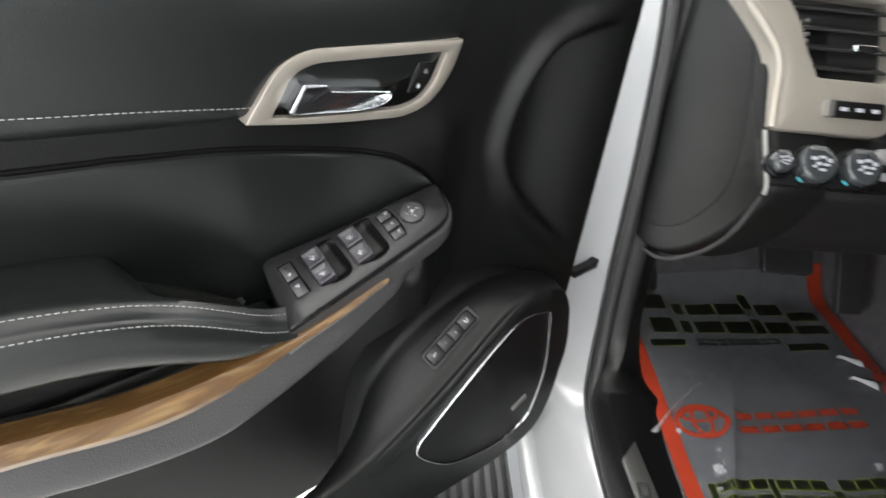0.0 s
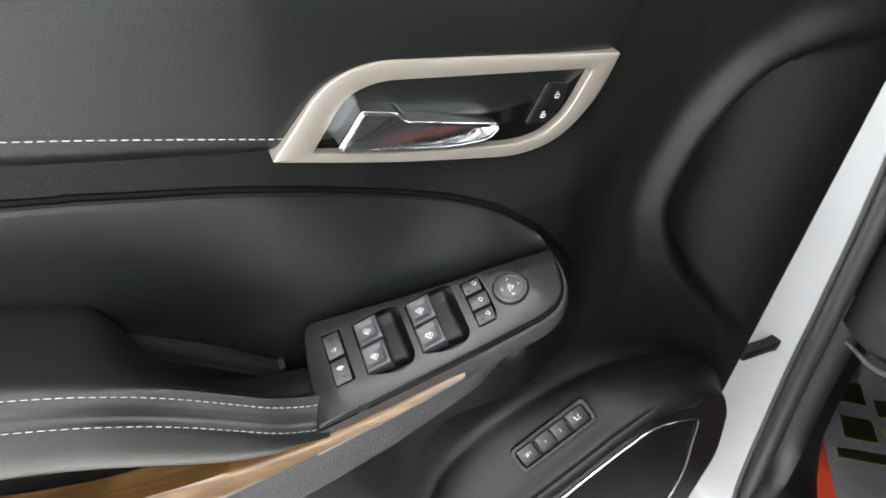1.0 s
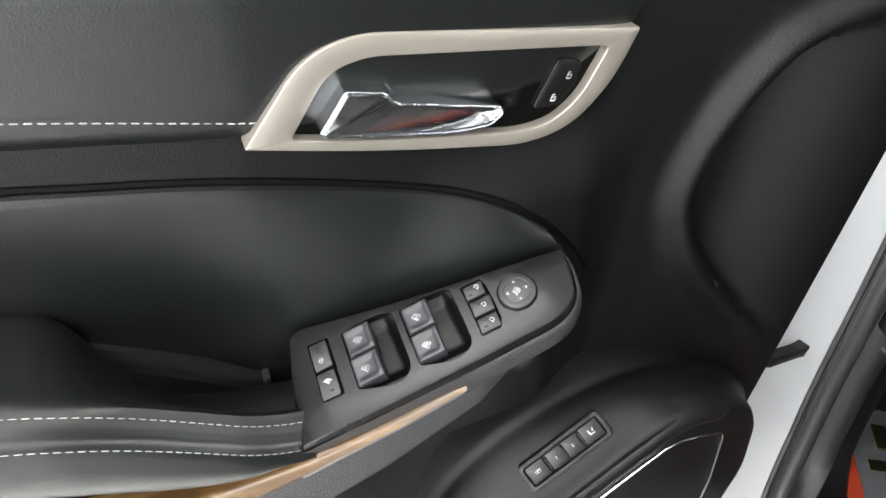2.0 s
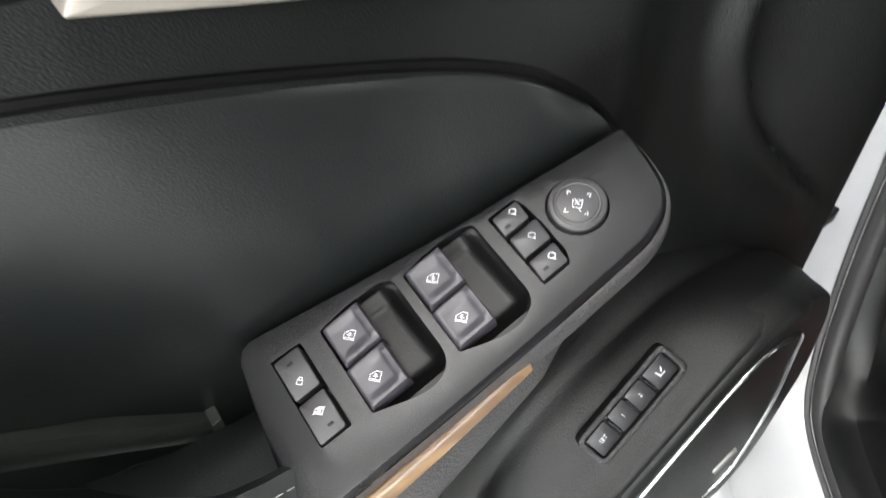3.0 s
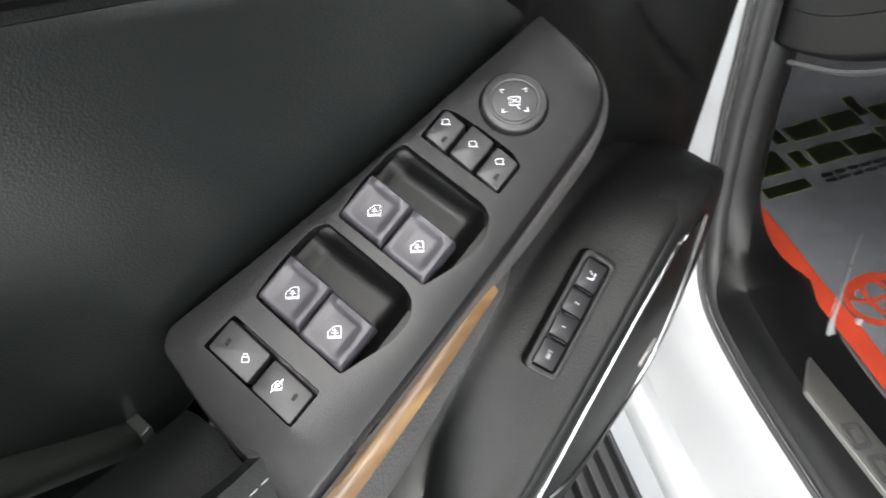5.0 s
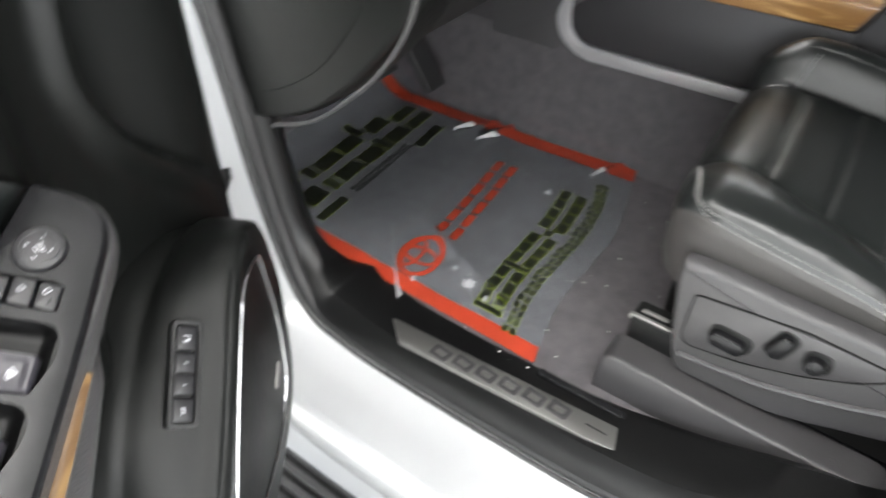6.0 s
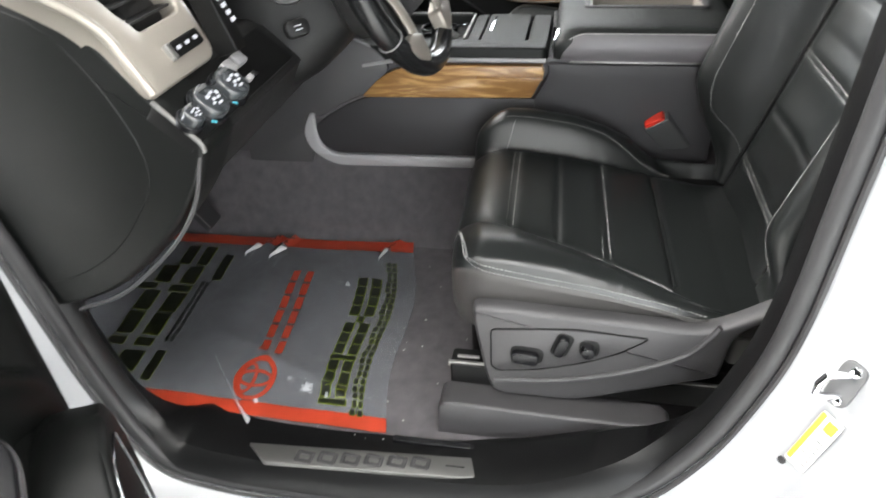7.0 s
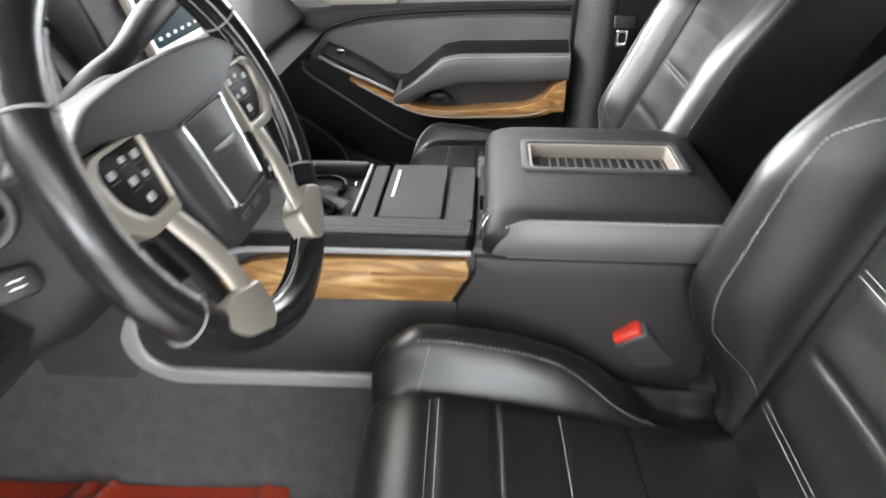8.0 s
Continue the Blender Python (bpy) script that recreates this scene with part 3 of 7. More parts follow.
part("inner_panel", sheet(panel_pt, 281, 231, (0, 0, -0.03)), VINYL, DOOR, "black vinyl door panel")
part("door_shell", moved(prism(dpts([(0.14, 0.52), (0.14, 1.52), (1.22, 1.52), (1.22, 0.52)]), -0.16, -0.075, 0.01), Matrix()), WHITE, DOOR, "white painted door shell")
part("door_edge", moved(prism(dpts(rounded([(0.118, 0.62), (0.118, 1.52), (0.132, 1.52), (0.132, 0.62)], 0.002)), -0.14, 0.004, 0.004), Matrix()), RUBBER, DOOR, "black rubber edge seal")


def ruled(a, b, w, na, nb, roll=0.006, back=-0.02, rim=0.12, bulge=0.0):
    """A padded patch between two edge curves of (u, z); w(s, t) its face; the rims roll back."""
    ca, cb = spline(a, na), spline(b, na)

    def f(s, t):
        i = int(round(s * (na - 1)))
        q = ca[i] * (1 - t) + cb[i] * t
        e = min(t, 1 - t) / rim
        es = min(s, 1 - s) / 0.03
        k = (1 - math.sqrt(max(0, 1 - (1 - min(1, e)) ** 2))) + 0.0 * es
        return dp(q[0], q[1], w(s, t, q[0]) - roll * k + bulge * math.sin(math.pi * t))
    return sheet(f, na, nb, (0, 0, back))


# upper leather pad with its stitched lower edge
PADLOW = [(1.22, 1.326), (1.05, 1.301), (0.863, 1.276), (0.74, 1.263), (0.669, 1.2575), (0.55, 1.255), (0.45, 1.26), (0.388, 1.297)]
PADTOP = [(1.22, 1.54), (1.05, 1.54), (0.86, 1.54), (0.72, 1.54), (0.62, 1.54), (0.52, 1.54), (0.42, 1.54), (0.335, 1.54)]
pad = part("upper_pad", ruled(PADLOW, PADTOP, lambda s, t, u: lean(u) - 0.006 + 0.008 * smooth(0, 0.35, t) - 0.085 * smooth(0.30, 1.0, t) ** 1.6, 90, 40, 0.009, -0.02, 0.05), LEATHER, DOOR, "black leather upper door pad")
SEAM = [dp(u, z, lean(u) - 0.0025) for u, z in spline([(1.22, 1.352), (1.05, 1.327), (0.863, 1.300), (0.76, 1.2865), (0.655, 1.271)], 60)]
part("seam", stitches(SEAM, 0.0062, 0.0044, 0.00046, (0, 0, 1)), THREAD, pad, "light grey stitching")

# inset leather panel below the groove
INTOP = [(u, z + 0.0035) for u, z in reversed(list(zip(GU, GZ))) if u > 0.42]
INLOW = [(1.20, 1.10), (1.0, 1.07), (0.86, 1.04), (0.80, 1.0), (0.73, 0.97), (0.68, 0.98), (0.61, 1.03), (0.55, 1.07), (0.49, 1.10), (0.432, 1.128)]


def inset_w(s, t, u):
    low = interp(u, [0.44, 0.52, 0.65, 0.72, 1.2], [0.012, 0.0, -0.036, -0.060, -0.052])
    return (lean(u) - 0.014 + swell(u, interp(u, GU, GZ))) * (1 - t) + low * t + 0.006 * math.sin(math.pi * min(1, t * 1.2))


# black tube laid along the groove to draw the shade in it
part("groove_shade", tube([dp(u, z + 0.0032, lean(u) - 0.0150 + swell(u, z)) for u, z in spline([(u, z + 0.0030) for u, z in reversed(list(zip(GU, GZ)))], 110)], 0.0033, 8), DISH, DOOR, "black tube for the shade in the groove")
part("inset_panel", ruled(INTOP, INLOW, inset_w, 90, 60, 0.009, -0.01, 0.030), LEATHER, DOOR, "black leather inset panel")

# grey pull cup and the padded armrest
part("pull_cup", sheet(lambda s, t: dp(0.790 - 0.114 * s, 1.099 - 0.076 * s ** 1.08 - (0.026 - 0.002 * s) * t, -0.0305 - 0.004 * t + 0.002 * math.sin(math.pi * t)), 30, 6, (0, -0.002, -0.02)), CUPGREY, DOOR, "smooth grey plastic pull cup")
part("cup_end", moved(prism(rounded([(-0.003, -0.015), (0.003, -0.015), (0.003, 0.016), (-0.003, 0.014)], 0.001), -0.045, -0.026, 0.001), pose(-0.674, 1.010, 0.0)), CUPGREY, DOOR)
AU = [0.655, 0.69, 0.73, 0.78, 0.83, 0.905, 1.05, 1.20]
AS = [1.046, 1.070, 1.096, 1.129, 1.148, 1.166, 1.186, 1.205]
AL = [1.030, 1.030, 1.036, 1.064, 1.086, 1.102, 1.120, 1.135]
BU = [0.655, 0.681, 0.72, 0.760, 0.776, 0.790, 0.805, 0.86, 1.05, 1.20]
AB = [0.972, 0.990, 1.022, 1.058, 1.082, 1.120, 1.138, 1.152, 1.172, 1.195]
arm_loops = []
for k in range(110):
    u = 0.655 + 0.545 * k / 109
    zs = sum(interp(u + d, AU, AS) for d in (-0.03, -0.015, 0, 0.015, 0.03)) / 5
    zl = sum(interp(u + d, AU, AL) for d in (-0.03, -0.015, 0, 0.015, 0.03)) / 5
    zb = sum(interp(u + d, BU, AB) for d in (-0.008, -0.004, 0, 0.004, 0.008)) / 5
    h = zs - zl
    wf = interp(u, [0.655, 0.70, 0.80, 1.2], [0.060, 0.068, 0.072, 0.066])
    wk = interp(u, [0.655, 0.74, 0.79, 0.83, 1.2], [-0.024, -0.026, -0.030, -0.045, -0.045])
    pts = [(wk, zl - 0.01), (wk, zb - 0.03), (wk + 0.002, zb - 0.008), (wk + 0.012, zb + 0.002), (0.02, zb * 0.55 + zs * 0.45 + 0.004), (wf - 0.022, zs + 0.005), (wf - 0.010, zs + 0.0015),
           (wf - 0.004, zs - 0.003), (wf - 0.002, zs - 0.006), (wf + 0.001, zs - 0.0075), (wf + 0.004, zs - 0.012), (wf + 0.007, zs - 0.25 * h - 0.012), (wf + 0.006, zs - 0.7 * h), (wf + 0.001, zl + 0.004), (wf - 0.010, zl - 0.001), (wf - 0.04, zl)]
    sp = spline(pts, 48, closed=True)
    arm_loops.append([dp(u, q[1], q[0]) for q in sp])
arm = part("armrest", loops_mesh(arm_loops), LEATHER, DOOR, "padded black leather armrest")
for dz, dw in ((0.0030, -0.0115), (-0.0095, 0.0035)):
    path = []
    for k in range(80):
        u = 0.662 + 0.53 * k / 79
        zs = sum(interp(u + d, AU, AS) for d in (-0.03, -0.015, 0, 0.015, 0.03)) / 5
        wf = interp(u, [0.655, 0.70, 0.80, 1.2], [0.060, 0.068, 0.072, 0.066])
        path.append(dp(u, zs + dz, wf + dw + 0.0006))
    part("seam", stitches(path, 0.0062, 0.0044, 0.0005, (0, 0, 1)), THREAD, arm, "light grey stitching")

# wood band with a bright lower edge
wood_loops = []
TOPS = spline([(0.538, 1.0710), (0.603, 1.049), (0.660, 1.035), (0.713, 1.028), (0.760, 1.0255), (0.800, 1.027), (0.846, 1.031), (0.932, 1.050), (1.20, 1.112)], 80)
BOTS = spline([(0.539, 1.0630), (0.591, 1.043), (0.640, 1.028), (0.690, 1.012), (0.741, 0.999), (0.795, 0.994), (0.852, 1.002), (0.939, 1.024), (1.20, 1.075)], 80)
for a, b in zip(TOPS, BOTS):
    ww = interp(a[0], [0.53, 0.66, 0.8, 1.2], [0.0665, 0.069, 0.071, 0.071])
    dk = 0.020 * smooth(0.66, 0.72, a[0])
    back = a - np.array((0.0, 0.003))
    pts = [(back * 0.6 + b * 0.4, ww - 0.016 - dk), (back, ww - 0.013 - dk), (back + np.array((0.0, 0.0015)), ww - 0.008 - 0.6 * dk), (a, ww - 0.0045), (a * 0.90 + b * 0.10, ww - 0.001), (a * 0.72 + b * 0.28, ww + 0.001), (a * 0.40 + b * 0.60, ww + 0.0035), (a * 0.30 + b * 0.70, ww + 0.0025), (a * 0.06 + b * 0.94, ww), (b, ww - 0.004), (b, 0.02)]
    wood_loops.append([dp(q[0], q[1], w) for q, w in pts])
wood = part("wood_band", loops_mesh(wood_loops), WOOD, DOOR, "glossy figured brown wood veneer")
part("bright_edge", tube([dp(b[0], b[1] - 0.002, interp(b[0], [0.53, 0.66, 0.8], [0.0665, 0.068, 0.066])) for b in BOTS[:26]], 0.0017, 8), BRUSHED, DOOR, "satin silver edge strip")

# grey padded ledge under the wood, wrapping round the front of the switch plate
LT = [(1.20, 1.078), (0.939, 1.024), (0.852, 1.001), (0.795, 0.993), (0.741, 0.998), (0.690, 1.011), (0.640, 1.027), (0.591, 1.041), (0.536, 1.062), (0.490, 1.080), (0.464, 1.094)]
LB = [(1.20, 0.985), (0.945, 0.938), (0.891, 0.922), (0.810, 0.902), (0.745, 0.895), (0.669, 0.922), (0.623, 0.946), (0.592, 0.966), (0.528, 1.002), (0.462, 1.045), (0.432, 1.078)]
part("ledge", ruled(LT, LB, lambda s, t, u: interp(u, [0.43, 0.445, 0.47, 0.52, 0.6, 1.2], [-0.004, 0.012, 0.034, 0.052, 0.058, 0.060]) + 0.010 * math.sin(math.pi * min(1, t * 1.1)) - 0.045 * smooth(0.55, 1.0, t), 90, 24, 0.004, -0.05, 0.08), GREYVINYL, DOOR, "grey soft vinyl lower armrest pad")

# switch plate with pockets and buttons (plan in millimetres, along and across the plate)
EA, EB, EN = Vector((0.77334, 0.53166, 0.34536)), Vector((-0.62273, 0.73921, 0.25647)), Vector((-0.11894, -0.41341, 0.90274))
def crown(bm):
    """The plate's face falls away towards its long edges and its nose."""
    for v in bm.verts:
        x, y = v.co.x, v.co.y
        v.co.z -= 0.0040 * smooth(0.098, 0.128, x) ** 1.5 + 0.0030 * smooth(-0.088, -0.114, x)
    return bm


MP = MD.inverted() @ axes(EA, EB, EN, (-1.2795, -0.12613, 1.1010))


def mm(pts):
    return [np.array((p[0] / 1000, p[1] / 1000)) for p in pts]


def quad(x0, x1, y0, y1, r=2.0, skew=0.0):
    return mm(rounded([(x0 - skew, y0), (x1 - skew, y0), (x1 + skew, y1), (x0 + skew, y1)], r))


PLATE = mm(rounded([(127, 15), (124, -8), (119, -24), (108, -35), (92, -40), (16, -42.5), (-60, -43), (-114, -42.5), (-106, 5), (-96, 44), (-88, 48), (-30, 36.5), (41, 25)], [3, 8, 10, 10, 14, 30, 30, 4, 20, 6, 6, 30, 30]))
plate = part("switch_plate", moved(crown(holed(PLATE, [circle(0.078, -0.0045, 0.0156, 36), mm(rounded([(39.0, -24.6), (55.5, -24.6), (58.5, -18), (59.6, 0), (59.4, 13), (57.5, 19.2), (40.6, 19.2)], 1.5)),
                                             mm(rounded([(-11.5, -23.6), (-4, -26.5), (10, -31.5), (21, -31.5), (29, -27.5), (31.8, -22), (33.6, 22), (28, 24.8), (8, 26), (-9.6, 23.8)], [1.5, 6, 8, 8, 6, 6, 2, 8, 10, 2])), mm(rounded([(-59.5, -19.8), (-51, -22.8), (-37, -28.0), (-26, -28.2), (-19, -24.0), (-16.4, -18), (-14.4, 25), (-20, 28.8), (-40, 30), (-57, 28)], [1.5, 6, 8, 8, 6, 6, 2, 8, 10, 2])),
                                             mm(rounded([(-86.8, -17.8), (-69.4, -18), (-67.2, 29.8), (-84.2, 31)], 1.5))], 0.0, 0.0078, 0.022, 0.013)), MP), SATIN, DOOR, "satin dark grey switch plate", 30)
for hx0, hx1, hy0, hy1 in ((-11.5, 34.5, -32.0, 25), (-59.5, -13.8, -28.6, 29)):
    part("finger_well", moved(sheet(lambda s, t: ((hx0 + (hx1 - hx0) * s) / 1000, (hy0 + (hy1 - hy0) * t) / 1000, min(-0.0035, -0.0120 + 0.0075 * smooth(0.78, 1.0, s) + 0.004 * smooth(0.86, 1.0, t) + 0.0105 * smooth(0.24, 0.0, t))), 24, 30), MP), WELL, plate)
part("plate_skirt", moved(loops_mesh([[(*q, -0.006) for q in PLATE], [(q[0], q[1] + 0.001, -0.013) for q in PLATE], [(q[0] - 0.002, q[1] + 0.006, -0.022) for q in PLATE]], False, False), MP), SATIN, plate)


def wrap_ring(out, h):
    """A ring round the nose and lower side of the plate, standing out by up to out."""
    ring = []
    for p, q in zip(PLATE, inset([np.array(r, float) for r in PLATE], -out)):
        k = smooth(0.000, 0.040, p[0]) * smooth(0.022, -0.002, p[1])
        ring.append((*(p * (1 - k) + q * k), h))
    return ring


part("nose_wrap", moved(loops_mesh([wrap_ring(0.0005, -0.0075), wrap_ring(0.0035, -0.0085), wrap_ring(0.0060, -0.0115), wrap_ring(0.0075, -0.017), wrap_ring(0.0075, -0.026), wrap_ring(0.003, -0.040), wrap_ring(-0.006, -0.052)], False, False), MP), WRAPVINYL, DOOR, "grey grained vinyl round the switch plate's nose")


def icon(lines, x, y, size, h, turn=0.0, width=0.00028):
    """Thin printed strokes, one flat bar for each stretch of a line."""
    bm = bmesh.new()
    c, s = math.cos(radians(turn)), math.sin(radians(turn))
    for pts in lines:
        q = [np.array(((x + size * (c * a - s * b)) / 1000, (y + size * (s * a + c * b)) / 1000)) for a, b in pts]
        for a, b in zip(q, q[1:]):
            d = (b - a) / (np.linalg.norm(b - a) + 1e-9) * width / 2
            n = np.array((-d[1], d[0]))
            bm.faces.new([bm.verts.new((*p, h)) for p in (a - d - n, b + d - n, b + d + n, a - d + n)])
    return bm


CAR_WINDOW = [[(-0.55, -0.5), (0.55, -0.5), (0.55, 0.5), (0.0, 0.5), (-0.55, 0.05), (-0.55, -0.5)], [(-0.55, -0.35), (0.55, -0.35)], [(-0.22, -0.05), (0.28, -0.05)], [(0.03, -0.28), (0.03, 0.2)], [(-0.1, 0.08), (0.03, 0.24), (0.16, 0.08)]]
MIRROR = [[(-0.55, -0.35), (-0.5, 0.35), (-0.3, 0.5), (0.35, 0.5), (0.5, 0.3), (0.5, -0.35), (-0.55, -0.35)], [(0.2, -0.35), (0.65, -0.45)]]
ARROWS = [[(-0.2, 1.3), (0, 1.6), (0.2, 1.3)], [(-0.2, -1.3), (0, -1.6), (0.2, -1.3)], [(1.3, -0.2), (1.6, 0, ), (1.3, 0.2)], [(-1.3, -0.2), (-1.6, 0), (-1.3, 0.2)]]
TL = -50


def key(x0, x1, y0, y1, h, lines, label, dome=0.0, r=1.6, size=3.4, dx=0.0, dy=0.0, lamp=None):
    b = part("button", moved(prism(quad(x0 + 0.5, x1 - 0.5, y0 + 0.5, y1 - 0.5, r, 0.6), -0.012, h, 0.0011, 3, dome=dome), MP), KEYGREY, plate, label)
    part("symbol", moved(icon(lines, (x0 + x1) / 2 + dx, (y0 + y1) / 2 + dy, size, h + dome + 0.00025, TL), MP), PRINT, b)
    if lamp:
        part("indicator", moved(prism(quad(lamp[0] - 1.6, lamp[0] + 1.6, lamp[1] - 0.8, lamp[1] + 0.8, 0.2), h - 0.001, h + 0.0002, 0.0001, 1), MP), DARK, b)
    return b


def rocker(x0, x1, y0, y1):
    """A window switch: a tilted paddle with a raised lip towards the finger well."""
    def f(s, t):
        e = 0.0016 * (1 - min(1, min(t, 1 - t) / 0.06)) ** 2 + 0.0022 * (1 - min(1, s / 0.08)) ** 2 + 0.0016 * (1 - min(1, (1 - s) / 0.05)) ** 2
        z = 0.0022 + 0.0012 * s + 0.0012 * smooth(0.78, 0.86, s) * smooth(0.08, 0.2, t) * smooth(0.92, 0.8, t) - 0.0016 * math.sin(math.pi * s) * smooth(0.08, 0.3, t) * smooth(0.92, 0.7, t) - e
        return ((x0 + (x1 - x0) * s + 0.9 * (t - 0.5)) / 1000, (y0 + (y1 - y0) * t) / 1000, z)
    b = part("window_switch", moved(sheet(f, 26, 26, (0, 0, -0.013)), MP), BUTTON, plate, "dark grey window switch with a white symbol")
    part("symbol", moved(icon(CAR_WINDOW, (x0 + x1) / 2 - 1, (y0 + y1) / 2, 4.7, 0.0022, TL), MP), PRINT, b)


rocker(-8.6, 12.8, 0.9, 23.6)
rocker(-10.4, 11.4, -23.0, -0.6)
rocker(-56.2, -34.6, 5.0, 27.4)
rocker(-58.2, -36.2, -19.0, 3.6)
key(-84.6, -69.2, 6.4, 29.6, 0.0006, [[(-0.4, -0.5), (0.4, -0.5), (0.4, 0.1), (-0.4, 0.1), (-0.4, -0.5)], [(-0.25, 0.1), (-0.2, 0.5), (0.2, 0.5), (0.25, 0.1)]], "dark lock button", dx=-0.5, dy=-4, lamp=(-77, 24))
key(-86.2, -70.6, -17.2, 5.0, 0.0006, CAR_WINDOW + [[(-0.7, -0.7), (0.7, 0.7)]], "dark window lock button", dx=0.5, dy=3, lamp=(-77, -11.5))
key(41.0, 57.8, 5.6, 18.2, 0.0006, MIRROR, "dark mirror button", dx=3, dy=2, size=3.0, lamp=(45.5, 9.5))
key(40.6, 58.6, -9.4, 4.4, 0.0006, MIRROR, "dark mirror folding button", dx=1.5, dy=0.5, size=3.0)
key(39.8, 56.8, -23.6, -10.6, 0.0006, MIRROR, "dark mirror button", dx=3, dy=1, size=3.0, lamp=(45, -19))
knob = part("mirror_knob", moved(prism(circle(0.078, -0.0045, 0.0147, 40), -0.012, 0.0030, 0.0022, 4), MP), KEYGREY, plate, "round dark mirror control")
part("knob_rim", moved(ringplate(circle(0.078, -0.0045, 0.0118, 40), circle(0.078, -0.0045, 0.0098, 40), 0.0026, 0.0036, 0.0008), MP), KEYGREY, knob)
part("symbol", moved(icon([[(-0.6, -0.7), (0.6, -0.7), (0.7, 0.5), (-0.7, 0.5), (-0.6, -0.7)], [(0.2, -0.7), (0.6, -1.3)], [(-0.3, -0.3), (0.3, 0.2)], [(-0.3, 0.2), (0.3, -0.3)]] + [[((a - b) * 1.05, (a + b) * 1.05) for a, b in q] for q in ARROWS], 78, -4.5, 3.4, 0.0034, TL), MP), PRINT, knob)

# door handle: champagne bezel, dark dish, chrome lever, lock switch
BO = rounded(dpts([(0.669, 1.257), (0.632, 1.308), (0.600, 1.3195), (0.386, 1.300), (0.400, 1.262), (0.430, 1.230), (0.470, 1.2215), (0.579, 1.238)]), [0.002, 0.02, 0.03, 0.003, 0.02, 0.03, 0.03, 0.05], 6)
BI = rounded(dpts([(0.641, 1.2585), (0.616, 1.298), (0.592, 1.3045), (0.411, 1.2895), (0.428, 1.253), (0.448, 1.237), (0.475, 1.2335), (0.579, 1.247)]), [0.004, 0.02, 0.03, 0.006, 0.02, 0.03, 0.03, 0.05], 6)
bez = part("handle_bezel", leaned(ringplate(BO, BI, -0.020, 0.0015, 0.0022)), CHAMPAGNE, DOOR, "champagne satin metal handle bezel")


def dish(s, t):
    u = 0.645 - 0.24 * s
    z0, z1 = interp(u, [0.40, 0.43, 0.48, 0.58, 0.645], [1.25, 1.236, 1.232, 1.245, 1.257]), interp(u, [0.40, 0.41, 0.6, 0.62, 0.645], [1.29, 1.2915, 1.306, 1.30, 1.262])
    z = z0 + (z1 - z0) * t
    d = smooth(0.597, 0.580, u) * smooth(0.475, 0.515, u) * smooth(0.25, 0.36, t)
    return dp(u, z, lean(u) - 0.007 - 0.055 * d)


part("handle_dish", sheet(dish, 80, 40, (0, 0, -0.01)), DISH, bez, "black plastic finger dish")
LEV = rounded(dpts([(0.6250, 1.2630), (0.608, 1.2885), (0.582, 1.2835), (0.5755, 1.2755), (0.498, 1.2610), (0.4955, 1.2545), (0.505, 1.2465), (0.536, 1.2460), (0.584, 1.2535), (0.620, 1.2590)]), [0.002, 0.003, 0.003, 0.006, 0.003, 0.003, 0.008, 0.02, 0.02, 0.002], 5)
LEVI = inset([np.array(q) for q in LEV], 0.0034)
lever = part("lever", leaned(ringplate(LEV, LEVI, -0.008, 0.0085, 0.0011)), CHROME, DOOR, "chrome door release lever")
part("lever_face", leaned(bent(prism(LEVI, -0.004, 0.0070, 0.0005, 2), lambda c: (c.x, c.y, c.z + 0.10 * (c.y - 1.266) + 0.35 * max(0.0, -c.x - 0.592) ** 1.2 * 1.0))), LEVERCHROME, lever)
LK = rounded(dpts([(0.467, 1.2485), (0.451, 1.2835), (0.430, 1.280), (0.433, 1.262), (0.444, 1.2475)]), 0.004, 4)
lk = part("lock_switch", leaned(prism(LK, -0.012, -0.0015, 0.002)), SATIN, DOOR, "dark lock switch with white symbols")
part("lock_key", leaned(prism(inset([np.array(q) for q in LK], 0.0022), -0.006, 0.0000, 0.0012)), DARK, lk)
for cu, cz in ((0.441, 1.271), (0.4515, 1.2555)):
    part("symbol", leaned(merge(ribbon([(-cu - 0.0018, cz - 0.002), (-cu + 0.0018, cz - 0.002), (-cu + 0.0018, cz + 0.0006), (-cu - 0.0018, cz + 0.0006), (-cu - 0.0018, cz - 0.002)], 0.0008, 0.0003), ribbon([(-cu - 0.001, cz + 0.0006), (-cu - 0.001, cz + 0.0026), (-cu + 0.0012, cz + 0.0026)], 0.0006, 0.0003))), PRINT, lk)

# front pod with seat memory keys and speaker
SHB = [(0.120, 0.845), (0.160, 0.885), (0.20, 0.908), (0.258, 0.927), (0.32, 0.933), (0.375, 0.925), (0.43, 0.905), (0.475, 0.875), (0.505, 0.835), (0.520, 0.785), (0.53, 0.70), (0.54, 0.60)]
SHF = [(0.172, 0.850), (0.190, 0.898), (0.215, 0.928), (0.265, 0.946), (0.312, 0.945), (0.355, 0.925), (0.41, 0.880), (0.46, 0.842), (0.52, 0.800), (0.58, 0.768), (0.66, 0.745), (0.74, 0.70)]


PODB = SHB + [(0.54, 0.56), (0.30, 0.545), (0.15, 0.57), (0.116, 0.72)]
PODT = SHF + [(0.72, 0.61), (0.42, 0.575), (0.20, 0.59), (0.158, 0.75)]


